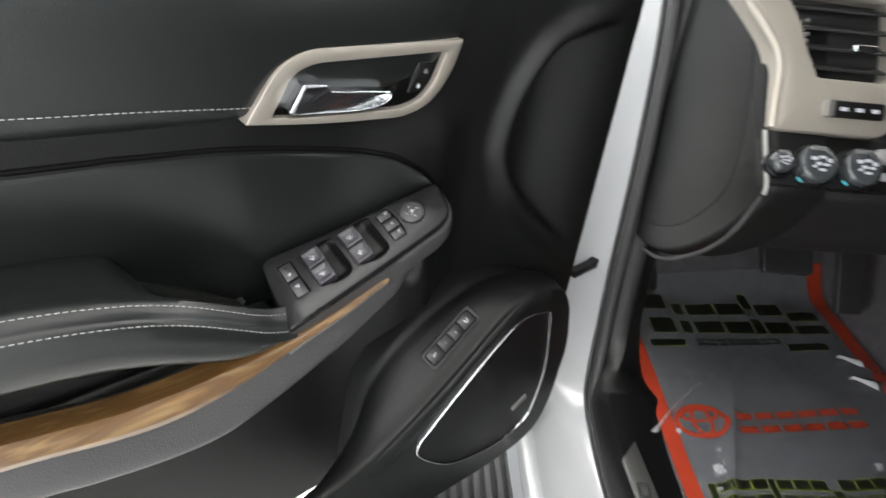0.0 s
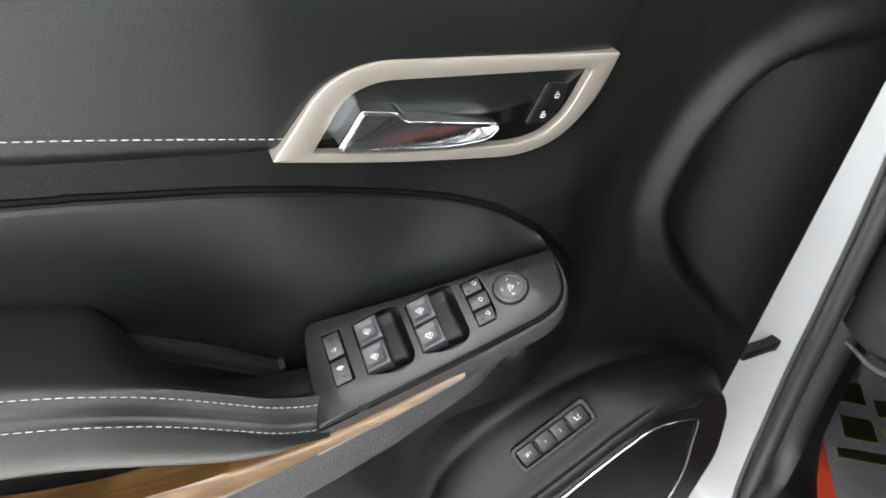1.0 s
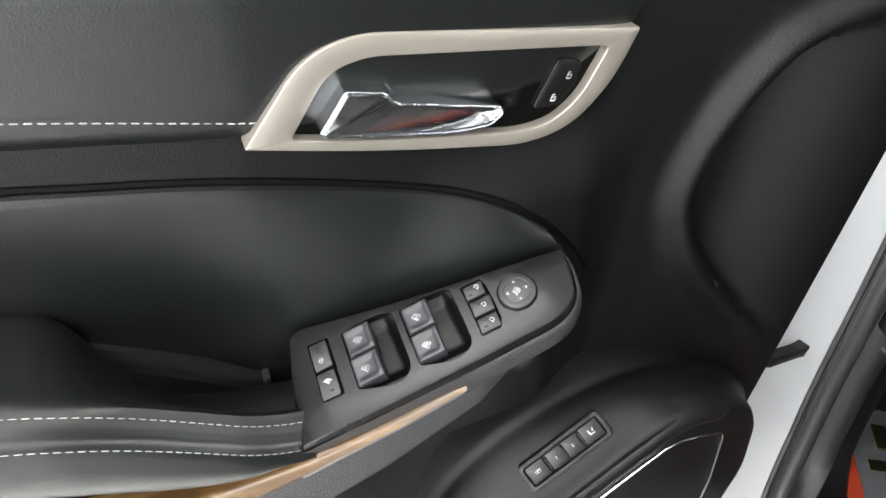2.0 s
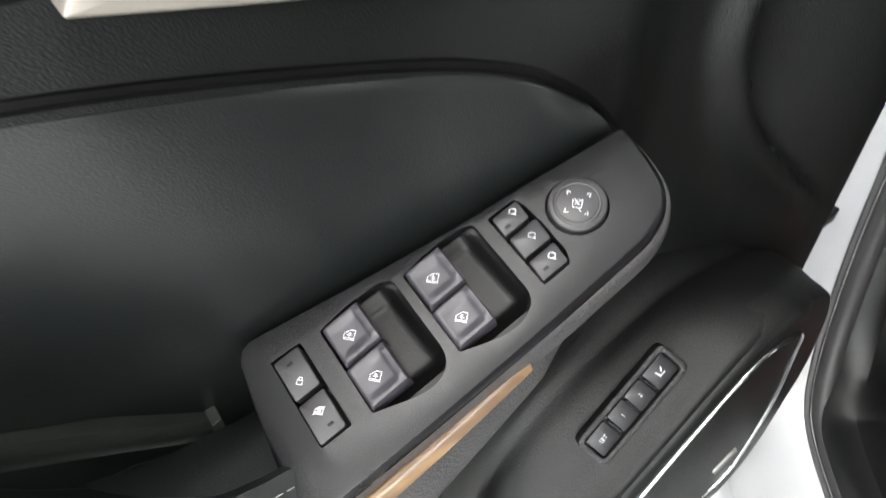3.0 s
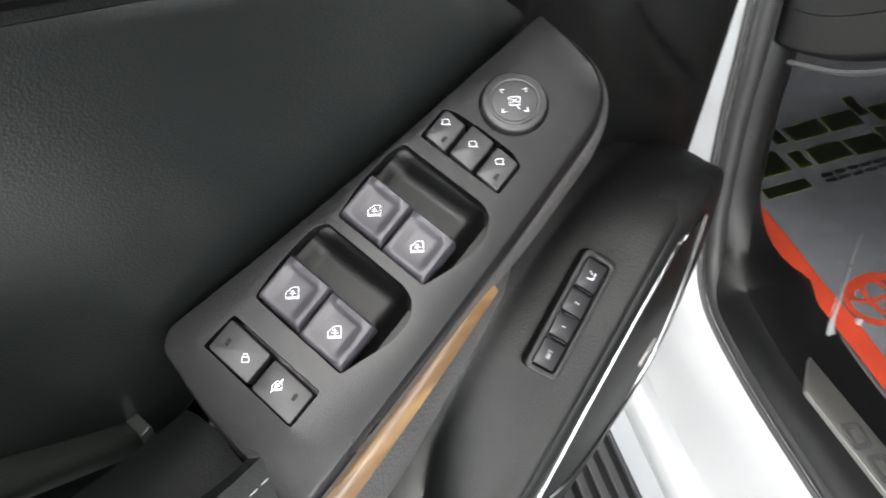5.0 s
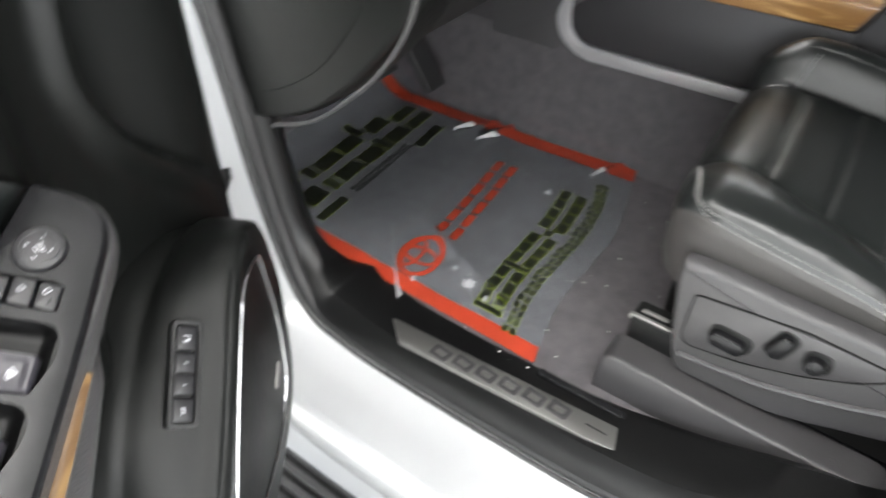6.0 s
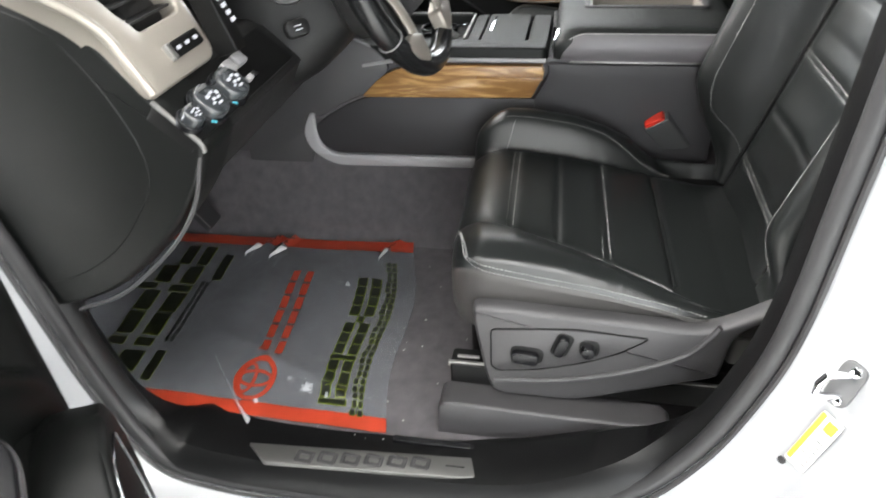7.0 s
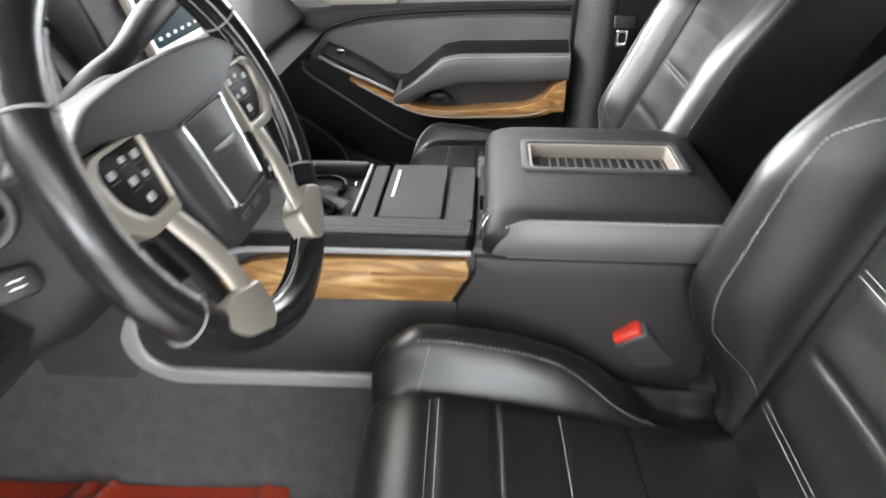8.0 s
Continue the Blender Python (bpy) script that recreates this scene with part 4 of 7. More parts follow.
def pod_loop(s, w, out):
    """A ring of the pod between its foot on the door and its face."""
    q = [(np.array(a) * (1 - s) + np.array(c) * s) for a, c in zip(PODB, PODT)]
    q = [np.array(p) for p in spline(dpts(q), 130, True)]
    q = inset(q, -out)
    return [(p[0], p[1], w) for p in q]


pod_rings = [(0.0, -0.03, 0.010), (0.0, -0.008, 0.008), (0.0, 0.000, 0.006), (0.0, 0.005, 0.003), (0.04, 0.009, 0.0), (0.10, 0.013, 0.0)]
pod_rings += [(s, 0.004 + 0.070 * s, 0.010 * math.sin(math.pi * s)) for s in (0.2, 0.35, 0.5, 0.65, 0.8, 0.92)]
pod_rings += [(1.0, 0.077, 0.001), (1.0, 0.083, -0.001), (1.0, 0.086, -0.004), (1.0, 0.087, -0.008)]
pod = part("speaker_pod", loops_mesh([pod_loop(*r) for r in pod_rings]), VINYL, DOOR, "black moulded speaker pod", 50)
LIPA = [(0.222, 0.932), (0.270, 0.948), (0.312, 0.944), (0.352, 0.918), (0.405, 0.874), (0.455, 0.834), (0.515, 0.795), (0.575, 0.762), (0.65, 0.735)]
LIPB = [(0.232, 0.905), (0.270, 0.922), (0.300, 0.922), (0.340, 0.896), (0.392, 0.850), (0.440, 0.806), (0.492, 0.752), (0.520, 0.715), (0.56, 0.66)]
part("pod_lip", ruled(LIPA, LIPB, lambda s, t, u: 0.083 + 0.0105 * math.sin(math.pi * min(1.0, 0.10 + 0.95 * t)) ** 0.8 * smooth(0.0, 0.10, s) * smooth(1.0, 0.75, s), 60, 16, 0.004, -0.02, 0.15), VINYL, pod, "rolled lip along the speaker")
SPK = dpts([(0.236, 0.899), (0.300, 0.918), (0.356, 0.876), (0.422, 0.815), (0.480, 0.755), (0.483, 0.735), (0.465, 0.708), (0.409, 0.652), (0.318, 0.629), (0.262, 0.632), (0.224, 0.655), (0.208, 0.76)])
SPK = rounded(SPK, [0.012, 0.03, 0.05, 0.05, 0.02, 0.012, 0.03, 0.04, 0.04, 0.03, 0.03, 0.06], 5)
spk = part("speaker_grille", prism(inset([np.array(q) for q in SPK], 0.004), 0.07, 0.0895, 0.003, 3), DARK, DOOR, "black speaker grille in a chrome ring")
part("chrome_ring", ringplate(SPK, inset([np.array(q) for q in SPK], 0.0048), 0.07, 0.0925, 0.003), DARKCHROME, spk, "chrome ring")
part("badge", moved(prism(rrect(0, 0, 0.034, 0.011, 0.002), 0, 0.0025, 0.0008), pose(-0.261, 0.709, 0.0895, 0, 0, 28)), BRUSHED, spk, "plain steel badge")
ME = Vector((0.823, 0.565, -0.030)).normalized()
MN = Vector((-0.425, 0.655, 0.625))
MN = (MN - ME * MN.dot(ME)).normalized()
MM = axes(ME, MN.cross(ME), MN, (-0.410, 0.903, 0.0555))
mem = part("memory_switch", moved(ringplate(rrect(0, 0, 0.100, 0.030, 0.007), rrect(0, 0, 0.090, 0.0205, 0.004), -0.006, 0.004, 0.002), MM), PLASTIC, DOOR, "black seat memory switch with four keys")
part("well", moved(prism(rrect(0, 0, 0.091, 0.0215, 0.004), -0.006, -0.001, 0.0005), MM), DARK, mem)


def words(text, size, m, mat, parent):
    cu = bpy.data.curves.new("text", "FONT")
    cu.body, cu.size, cu.align_x, cu.align_y = text, size, "CENTER", "CENTER"
    tmp = bpy.data.objects.new("tmp", cu)
    me = bpy.data.meshes.new_from_object(tmp)
    bpy.data.objects.remove(tmp)
    bm = bmesh.new()
    bm.from_mesh(me)
    bpy.data.meshes.remove(me)
    return part("lettering", moved(bm, m), mat, parent)


for k, (cx, wd, txt) in enumerate(((-0.0335, 0.021, "SET"), (-0.0105, 0.018, "1"), (0.0095, 0.018, "2"), (0.0325, 0.022, ""))):
    b = part("memory_key", moved(prism(rrect(cx, 0, wd, 0.0185, 0.002), -0.004, 0.0022, 0.0014, 3), MM), KEYGREY, mem)
    if k:
        part("key_ridge", moved(prism(rrect(cx - wd / 2 - 0.0012, 0, 0.0022, 0.013, 0.001), -0.004, 0.0034, 0.0010, 2), MM), SATIN, b)
    if txt:
        words(txt, 0.0048, MM @ pose(cx, 0, 0.0025), PRINT, b)
    else:
        part("symbol", moved(merge(ribbon([(cx - 0.003, -0.002), (cx + 0.003, -0.002)], 0.0008, 0.0025), ribbon([(cx - 0.002, -0.002), (cx - 0.003, 0.003)], 0.0012, 0.0025), ribbon([(cx + 0.001, 0.0), (cx + 0.003, 0.003)], 0.0008, 0.0025)), MM), PRINT, b)

# door check strap between door and pillar
CHK = thing("door_check_strap", "short black check strap between door and pillar", "check strap")
part("arm", moved(prism(rounded([(-0.035, -0.010), (0.020, -0.009), (0.048, -0.013), (0.052, 0.004), (0.034, 0.012), (0.015, 0.005), (-0.035, 0.006)], 0.004), -0.008, 0.008, 0.004), axes(Vector((0.80, 0.60, 0)), (0, 0, 1), Vector((0.60, -0.80, 0)), (-0.868, 0.240, 0.830))), DARK, CHK)

# ---- cabin floor and the protective film on it ----
def carpet_z(x, y):
    z = 0.632 + 0.20 * smooth(-0.195, -0.118, x) ** 1.2
    z += 0.42 * smooth(0.40, 0.70, y) ** 1.2
    return z


def far_z(x, y):
    return 0.632 + 0.20 * smooth(0.34, 0.21, x) ** 1.3 + 0.42 * smooth(0.26, 0.62, y) ** 1.2


FL = part("floor", sheet(lambda s, t: (-0.785 + 0.665 * s, -2.40 + 3.08 * t, carpet_z(-0.785 + 0.665 * s, -2.40 + 3.08 * t) - 0.012 * smooth(-0.735, -0.755, -0.785 + 0.665 * s) + 0.0015 * noise.noise((s * 60, t * 200, 0))), 60, 160, (0, 0, -0.05)), CARPET)
tagged(FL, "black loop-pile carpet on the driver's cabin floor", "floor", kind="structure")
FL2 = part("floor_far", sheet(lambda s, t: (0.115 + 0.755 * s, -2.40 + 3.08 * t, far_z(0.115 + 0.755 * s, -2.40 + 3.08 * t)), 34, 60, (0, 0, -0.05)), CARPET)
tagged(FL2, "black loop-pile carpet on the passenger's cabin floor", "floor", kind="structure")

FILMTHING = thing("floor_film", "crinkled printed plastic protective film with red borders on the carpet", "floor film")
FC = [np.array(p) for p in ((-0.722, 0.450), (-0.205, 0.490), (-0.186, -0.164), (-0.735, -0.226))]


def film_at(s, t, h=0.0):
    """s: from the sill to the tunnel, t: from the front to the rear."""
    p = (FC[0] * (1 - s) + FC[1] * s) * (1 - t) + (FC[3] * (1 - s) + FC[2] * s) * t
    x, y = p[0], p[1] + 0.012 * math.sin(s * 7.5) * smooth(0.6, 1.0, t)
    n1 = noise.noise((x * 9, y * 9, 3.1))
    n2 = noise.noise((x * 30, y * 22, 7.7))
    crease = 0.010 * math.exp(-((x + 0.60 - 0.42 * (y - 0.02)) / 0.010) ** 2) * smooth(-0.20, -0.1, y) * smooth(0.25, 0.1, y)
    fold = sum(0.012 * math.exp(-(((y - cy) + 0.5 * (x + 0.21)) / 0.006) ** 2) * smooth(-0.30, -0.235, x) for cy in (0.145, 0.180, -0.105))
    dent = sum(a * math.exp(-((x - cx) ** 2 + (y - cy) ** 2) / 0.00022) for a, cx, cy in ((0.008, -0.60, -0.06), (0.006, -0.345, 0.005), (0.007, -0.63, -0.03)))
    z = carpet_z(x, y) + 0.006 + 0.0035 * (n1 + 0.3) + 0.0012 * n2 + crease + fold + dent + h
    return (x, y, max(z, carpet_z(x, y) + 0.004 + h))


film = part("film", sheet(lambda s, t: film_at(s, t), 90, 90), FILM, FILMTHING, "milky clear plastic film", sharp=80)


def printed(s0, s1, t0, t1, mat, h=0.0008, name="print_bar", r=0.0, slant=0.0, parent=FILMTHING):
    """A bar printed on the film between two stretches of it, rounded at its corners."""
    ns, nt = max(4, int(abs(s1 - s0) * 60) + 2), max(4, int(abs(t1 - t0) * 60) + 2)

    def f(a, b):
        return film_at(s0 + (s1 - s0) * a + slant * (b - 0.5), t0 + (t1 - t0) * b, h)
    return part(name, sheet(f, ns, nt), mat, parent, sharp=80)


printed(0.935, 1.0, 0.0, 1.0, REDFILM, name="red_border")
printed(0.0, 0.055, 0.0, 1.0, REDFILM, name="red_border")


# folded corners of the film that stand up, their glints put in as bright colour
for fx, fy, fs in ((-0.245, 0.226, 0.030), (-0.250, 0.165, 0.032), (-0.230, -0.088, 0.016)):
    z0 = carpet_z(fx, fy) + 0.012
    part("fold", sheet(lambda a, b: (fx + 0.006 - 0.052 * b * (1 - 0.2 * a), fy - fs * 0.85 * a * (1 - b) - 0.004 * b, z0 + 0.008 * math.sin(3 * a) + 0.006 * b), 6, 8, (0, 0, -0.0006)), CLEARFOLD, FILMTHING, "upturned fold of film, coloured bright for its glint")
# a long upright crease across the film, and crumpled spots, whitened for their glints
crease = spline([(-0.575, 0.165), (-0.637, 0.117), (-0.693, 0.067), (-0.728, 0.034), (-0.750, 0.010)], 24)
part("crease", sheet(lambda a, b: (crease[int(round(a * 23))][0] + 0.010 * (b - 0.5) * (0.3 + a), crease[int(round(a * 23))][1], carpet_z(-0.6, 0) + 0.014 + 0.016 * math.sin(math.pi * b) * math.sin(math.pi * a)), 24, 6), CREASE, FILMTHING, "upright crease of film, whitened for its glint")
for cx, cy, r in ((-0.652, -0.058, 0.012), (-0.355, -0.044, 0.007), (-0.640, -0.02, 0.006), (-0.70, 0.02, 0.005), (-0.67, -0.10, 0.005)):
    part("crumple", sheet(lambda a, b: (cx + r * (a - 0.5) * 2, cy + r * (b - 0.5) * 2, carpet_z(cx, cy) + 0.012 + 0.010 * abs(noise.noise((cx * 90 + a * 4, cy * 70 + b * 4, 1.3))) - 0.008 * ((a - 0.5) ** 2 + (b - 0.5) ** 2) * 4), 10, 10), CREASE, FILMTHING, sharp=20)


def edged_bar(s0, s1, t0, t1, edge):
    g = printed(s0 - edge, s1 + edge, t0 - edge, t1 + edge, GREENFILM, 0.0011, "print_block")
    printed(s0, s1, t0, t1, BLACKFILM, 0.0019, parent=g)


def split_block(s0, s1, t0, t1, edge):
    """A plain block for one character: an upper and a lower bar with a gap between."""
    d = t1 - t0
    edged_bar(s0, s1, t0, t0 + 0.36 * d, edge)
    edged_bar(s0, s1, t1 - 0.36 * d, t1, edge)


# dealer's name as plain dark blocks, and the bars under it
for s0, s1, t0, t1 in ((0.128, 0.224, 0.066, 0.248), (0.255, 0.292, 0.110, 0.252), (0.315, 0.432, 0.118, 0.256), (0.450, 0.566, 0.118, 0.260), (0.580, 0.616, 0.074, 0.262), (0.634, 0.745, 0.122, 0.264), (0.766, 0.900, 0.165, 0.268)):
    split_block(s0, s1, t0, t1, 0.0030)
edged_bar(0.092, 0.236, 0.285, 0.312, 0.0020)
edged_bar(0.672, 0.840, 0.318, 0.346, 0.0020)
for k in range(8):
    printed(0.286 + 0.047 * k, 0.322 + 0.047 * k, 0.288, 0.298, BLACKFILM, 0.0018)
    printed(0.286 + 0.047 * k, 0.322 + 0.047 * k, 0.306, 0.316, BLACKFILM, 0.0018)


def ring_on_film(cs, ct, rs, rt, wd):
    return sheet(lambda a, b: film_at(cs + (rs - wd * b) * math.cos(2 * math.pi * a), ct + (rt - wd * b * 0.8) * math.sin(2 * math.pi * a), 0.0016), 40, 3)


# maker's mark as red rings, its name as plain red blocks
part("print_ring", ring_on_film(0.155, 0.612, 0.098, 0.060, 0.017), REDFILM, FILMTHING, sharp=80)
part("print_ring", ring_on_film(0.155, 0.612, 0.040, 0.052, 0.013), REDFILM, FILMTHING, sharp=80)
part("print_ring", ring_on_film(0.155, 0.590, 0.070, 0.026, 0.012), REDFILM, FILMTHING, sharp=80)
for k in range(6):
    s = 0.272 + 0.0835 * k
    printed(s + 0.006, s + 0.074, 0.590, 0.613, REDFILM, 0.0016)
    printed(s + 0.006, s + 0.074, 0.637, 0.660, REDFILM, 0.0016)
# number and address lines as plain blocks
s = 0.083
for k, w in enumerate((0.018, 0.047, 0.047, 0.047, 0.018, 0.047, 0.047, 0.047, 0.026, 0.047, 0.047, 0.047, 0.047)):
    if w == 0.026:
        edged_bar(s, s + w, 0.846, 0.862, 0.0030)
    elif w == 0.018:
        edged_bar(s, s + w, 0.814, 0.888, 0.0030)
    else:
        split_block(s, s + w, 0.816, 0.886, 0.0030)
    s += w + 0.0105
for k in range(25):
    s = 0.048 + 0.0326 * k
    tall = k % 4 in (0, 3)
    split_block(s, s + 0.022, 0.904 if tall else 0.910, 0.936, 0.0018)


# ---- front seats ----
def seat(name, label, mir):
    """A leather front seat; mir: mirrored across the cabin's middle for the far side."""
    root = thing(name, label, "car seat", pose(0, 0.045 if mir else 0, 0), "front seats")

    def mx(x):
        return 0.08 - x if mir else x

    def outer_seam(y):
        return interp(-y, [0.33, 0.378, 0.497, 0.581, 0.645, 0.675, 0.70], [-0.515, -0.530, -0.568, -0.594, -0.614, -0.628, -0.641])

    def slant(x):
        """The cross seams lie farther back towards the door."""
        return 0.010 * (-0.258 - x) / 0.30

    def sec(y):
        """Cross-section of the cushion: points (x, z), outer side first."""
        f = smooth(-0.335, -0.42, y)
        c = interp(-y, [0.36, 0.42, 0.50, 0.58, 0.66, 0.74], [0.934, 0.930, 0.920, 0.905, 0.886, 0.872])
        ob = interp(-y, [0.34, 0.37, 0.42, 0.50, 0.60, 0.68, 0.75], [0.012, 0.020, 0.021, 0.019, 0.013, 0.005, 0.000])
        ib = interp(-y, [0.34, 0.38, 0.42, 0.50, 0.56, 0.61, 0.65, 0.675, 0.70, 0.74], [0.046, 0.058, 0.060, 0.058, 0.050, 0.034, 0.006, -0.018, -0.032, -0.038])
        xs = outer_seam(y)
        zs = interp(-y, [0.34, 0.364, 0.41, 0.454, 0.544, 0.632, 0.692, 0.75], [0.948, 0.943, 0.934, 0.927, 0.914, 0.895, 0.878, 0.862])
        cr = max(c + ob, zs + 0.007)
        xm = 0.62 * -0.644 + 0.38 * xs
        return [(-0.636, 0.80), (-0.650, 0.85), (-0.662, 0.5 * zs + 0.437), (-0.663, zs - 0.014), (-0.6590, zs - 0.007), (-0.6535, zs + 0.001), (-0.643, 0.35 * zs + 0.65 * cr), (xm, cr), (0.5 * xm + 0.5 * xs, 0.25 * c + 0.75 * cr - 0.001), (xs - 0.005, c + ob * 0.30), (xs + 0.002, c - 0.005), (xs + 0.018, c + 0.001), (-0.48, c + 0.004),
                (-0.40, c + 0.005), (-0.32, c + 0.004), (-0.272, c + 0.001), (-0.258, c - 0.003), (-0.245, c + ib * 0.25), (-0.228, c + ib * 0.75), (-0.205, c + ib), (-0.183, c + ib * 0.80), (-0.170, c - 0.005), (-0.168, 0.86), (-0.176, 0.80)]

    loops = []
    front = [(-0.390 + 0.056 * math.cos(a), 0.048 * (1 - math.sin(a))) for a in np.linspace(-0.85, math.pi / 2, 20)]
    ys = front + [(y, 0.0) for y in np.linspace(-0.393, -0.84, 110)]
    seams = (0.400, 0.475, 0.553, 0.650)
    for y, drop in ys:
        base = spline(sec(min(y, -0.34)), 84)
        lp = []
        for q in base:
            x, z = q
            mid = smooth(outer_seam(y), outer_seam(y) + 0.016, x) * smooth(-0.25, -0.272, x)
            g = 0.0
            for k, sy in enumerate(seams):
                sy += slant(x)
                g += (0.0042 if k in (1, 3) else 0.0026) * math.exp(-((-y - sy) / (0.0045 if k in (1, 3) else 0.0075)) ** 2)
            puff = 0.0018 * math.cos((-y - 0.4375) / 0.0775 * 2 * math.pi) if -y < 0.66 else 0
            if drop > 0:
                nose = 1 - math.sqrt(max(0.0, 1 - min(1.0, (y + 0.390) / 0.056 if drop < 0.047 else 1.0) ** 2))
                x += 0.050 * nose * smooth(-0.55, -0.66, x) - 0.030 * nose * smooth(-0.25, -0.17, x)
            zz = z - drop * smooth(0.80, 0.88, z) - mid * g - mid * puff * 0.5
            yy = y + 0.018 * (1 - ((x + 0.41) / 0.24) ** 2) * (1 - smooth(0.30, 0.42, -y)) + 0.012 * smooth(0.80, 0.9, z) * (1 - smooth(0.30, 0.36, -y)) + 0.012 * smooth(-0.46, -0.20, x) * (1 - smooth(0.33, 0.46, -y))
            zz += 0.0008 * noise.noise((x * 30, y * 150, 2.0)) * smooth(-0.36, -0.44, y) * smooth(-0.72, -0.66, y) * smooth(outer_seam(y) + 0.01, outer_seam(y) - 0.012, x) * smooth(0.87, 0.89, z)
            lp.append((mx(x), yy, zz))
        loops.append(lp)
    part("side_skirt", loops_mesh([lp[:15] for lp in loops], False, False, closed=False), SKIRT, root, "grey vinyl skirt below the outer bolster", 70)
    cush = part("cushion", loops_mesh([lp[14:] for lp in loops], True, True, closed=False), SEATHIDE, root, "black leather cushion with stitched bolsters", 70)

    def top(x, y):
        base = spline(sec(y), 500)
        i = min(range(500), key=lambda k: abs(base[k][0] - x) + (10 if base[k][1] < 0.87 else 0))
        return base[i][1]

    for sy in (0.400, 0.553):
        for dy in (-0.0055, 0.0055):
            part("seam", stitches([(mx(x), -sy - slant(x) + dy + 0.002, top(x, -sy) - 0.0008) for x in np.linspace(outer_seam(-sy) + 0.012, -0.272, 30)], 0.0062, 0.0054, 0.0008), THREAD, cush, "light grey stitching")
    inner = [(-0.224 if y > -0.42 else -0.224 - 0.026 * smooth(-0.54, -0.685, y), y) for y in np.linspace(-0.375, -0.685, 54)]
    part("seam", stitches([(mx(x), y, top(x, y) + 0.0044) for x, y in inner], 0.0062, 0.0050, 0.0010), THREAD, cush, "light grey stitching")
    part("seam", stitches([(mx(x), -0.375 - 0.02 * (x + 0.258) / 0.044, top(x, -0.385) + 0.001) for x in np.linspace(-0.258, -0.226, 12)], 0.0062, 0.0048, 0.0006), THREAD, cush, "light grey stitching")
    part("seam", stitches([(mx(-0.1815), y, top(-0.1815, y) + 0.0012) for y in np.linspace(-0.352, -0.63, 54)], 0.0062, 0.0050, 0.0008), DARKTHREAD, cush, "grey edge stitching")
    part("panel_edge", tube([(mx(x), -0.650 - slant(x), top(x, -0.650) - 0.0012) for x in np.linspace(outer_seam(-0.65) + 0.010, -0.272, 30)], 0.0022, 6), SEATHIDE, cush)
    # double seam along the outer edge, closing over the front corner
    for k, off in ((4.0, 0.0), (4.7, 0.0)):
        path = []
        for i in range(7, len(ys) - 34):
            f = smooth(19, 9, i) if i < 19 else 0.0
            q = loops[i][int(round((k + (9.2 - k) * f * f) / 23 * 83))]
            path.append((q[0] - (0.0012 if not mir else -0.0012), q[1] + 0.0012 * f, q[2] + 0.0010))
        part("seam", stitches(spline(path, 90), 0.0062, 0.0050, 0.0011, (1, 0, 1)), THREAD, cush, "light grey double stitching")
    part("seam", stitches([(mx(outer_seam(y) - 0.001), y, sec(y)[10][1] + 0.0015) for y in np.linspace(-0.36, -0.69, 50)], 0.0062, 0.0054, 0.0008), THREAD, cush)

    # backrest: rows of (x, forward, height) up a reclined back
    def back_pt(x, fwd, h):
        lean_y = -0.795 - (0.43 if mir else 0.30) * h - 0.06 * max(0.0, h - 0.35)
        return (mx(x), lean_y + fwd, 0.915 + h * 0.955)

    def prof(h):
        tk = 0.060 * smooth(0.13, -0.05, h)
        b = (0.070 if mir else 0.122) * smooth(-0.07, 0.17, h) * (1 - 0.72 * smooth(0.30, 0.56, h))
        o = 0.066 * smooth(-0.04, 0.12, h) * (1 - 0.6 * smooth(0.32, 0.58, h))
        xc = interp(h, [0.0, 0.34, 0.39, 0.45, 0.52, 0.60], [0.0, 0.004, 0.014, 0.030, 0.046, 0.050])
        n2 = 0.035 * smooth(0.38, 0.66, h)
        ci, co = -0.238 + xc, -0.580 - xc
        return [(-0.646 + n2, -0.16), (-0.653 + n2, -0.04), (-0.656 + n2, o * 0.45), (-0.646 + n2, o * 0.90), (-0.626 + n2, o), (-0.608 + 0.5 * n2, o * 0.82), (co + 0.002, o * 0.26), (co + 0.010, -0.004), (-0.555, 0.0), (-0.47, -0.004), (-0.41, -0.006),
                (-0.35, -0.004), (-0.285, 0.0), (ci - 0.011, -0.009), (ci + 0.003, b * 0.32), (ci + 0.028 - 0.5 * xc - 0.5 * n2, b * 0.80), (-0.184 - n2 - 0.45 * tk, b), (-0.162 - n2 - 0.8 * tk, b * 0.92), (-0.143 - n2 - tk, b * 0.48), (-0.144 - n2 - tk, -0.04), (-0.156 - n2 - tk, -0.16)]

    hs = np.linspace(-0.05, 0.74, 120)
    bl = []
    bseams = (0.030, 0.128, 0.230, 0.338)
    for h in hs:
        lp = []
        for x, fw in spline(prof(h), 84):
            mid = smooth(-0.565, -0.545, x) * smooth(-0.255, -0.275, x)
            g = sum((0.0058 if k in (1, 3) else 0.0026) * math.exp(-((h - sh) / (0.0055 if k in (1, 3) else 0.008)) ** 2) for k, sh in enumerate(bseams))
            puff = 0.0014 * math.cos((h - 0.087) / 0.10 * 2 * math.pi) if h < 0.28 else 0.0
            lp.append(back_pt(x, fw - mid * g - mid * puff, h))
        bl.append(lp)
    back = part("backrest", loops_mesh(bl, True, True, closed=True), SEATHIDE, root, "black leather backrest with padded bolsters", 70)
    for sh in (0.030, 0.230):
        for dh in (-0.0045, 0.0045):
            part("seam", stitches([back_pt(x, -0.0005, sh + dh) for x in np.linspace(-0.545, -0.272, 30)], 0.0062, 0.0054, 0.0008, (0, 1, 0)), THREAD, back, "light grey stitching")
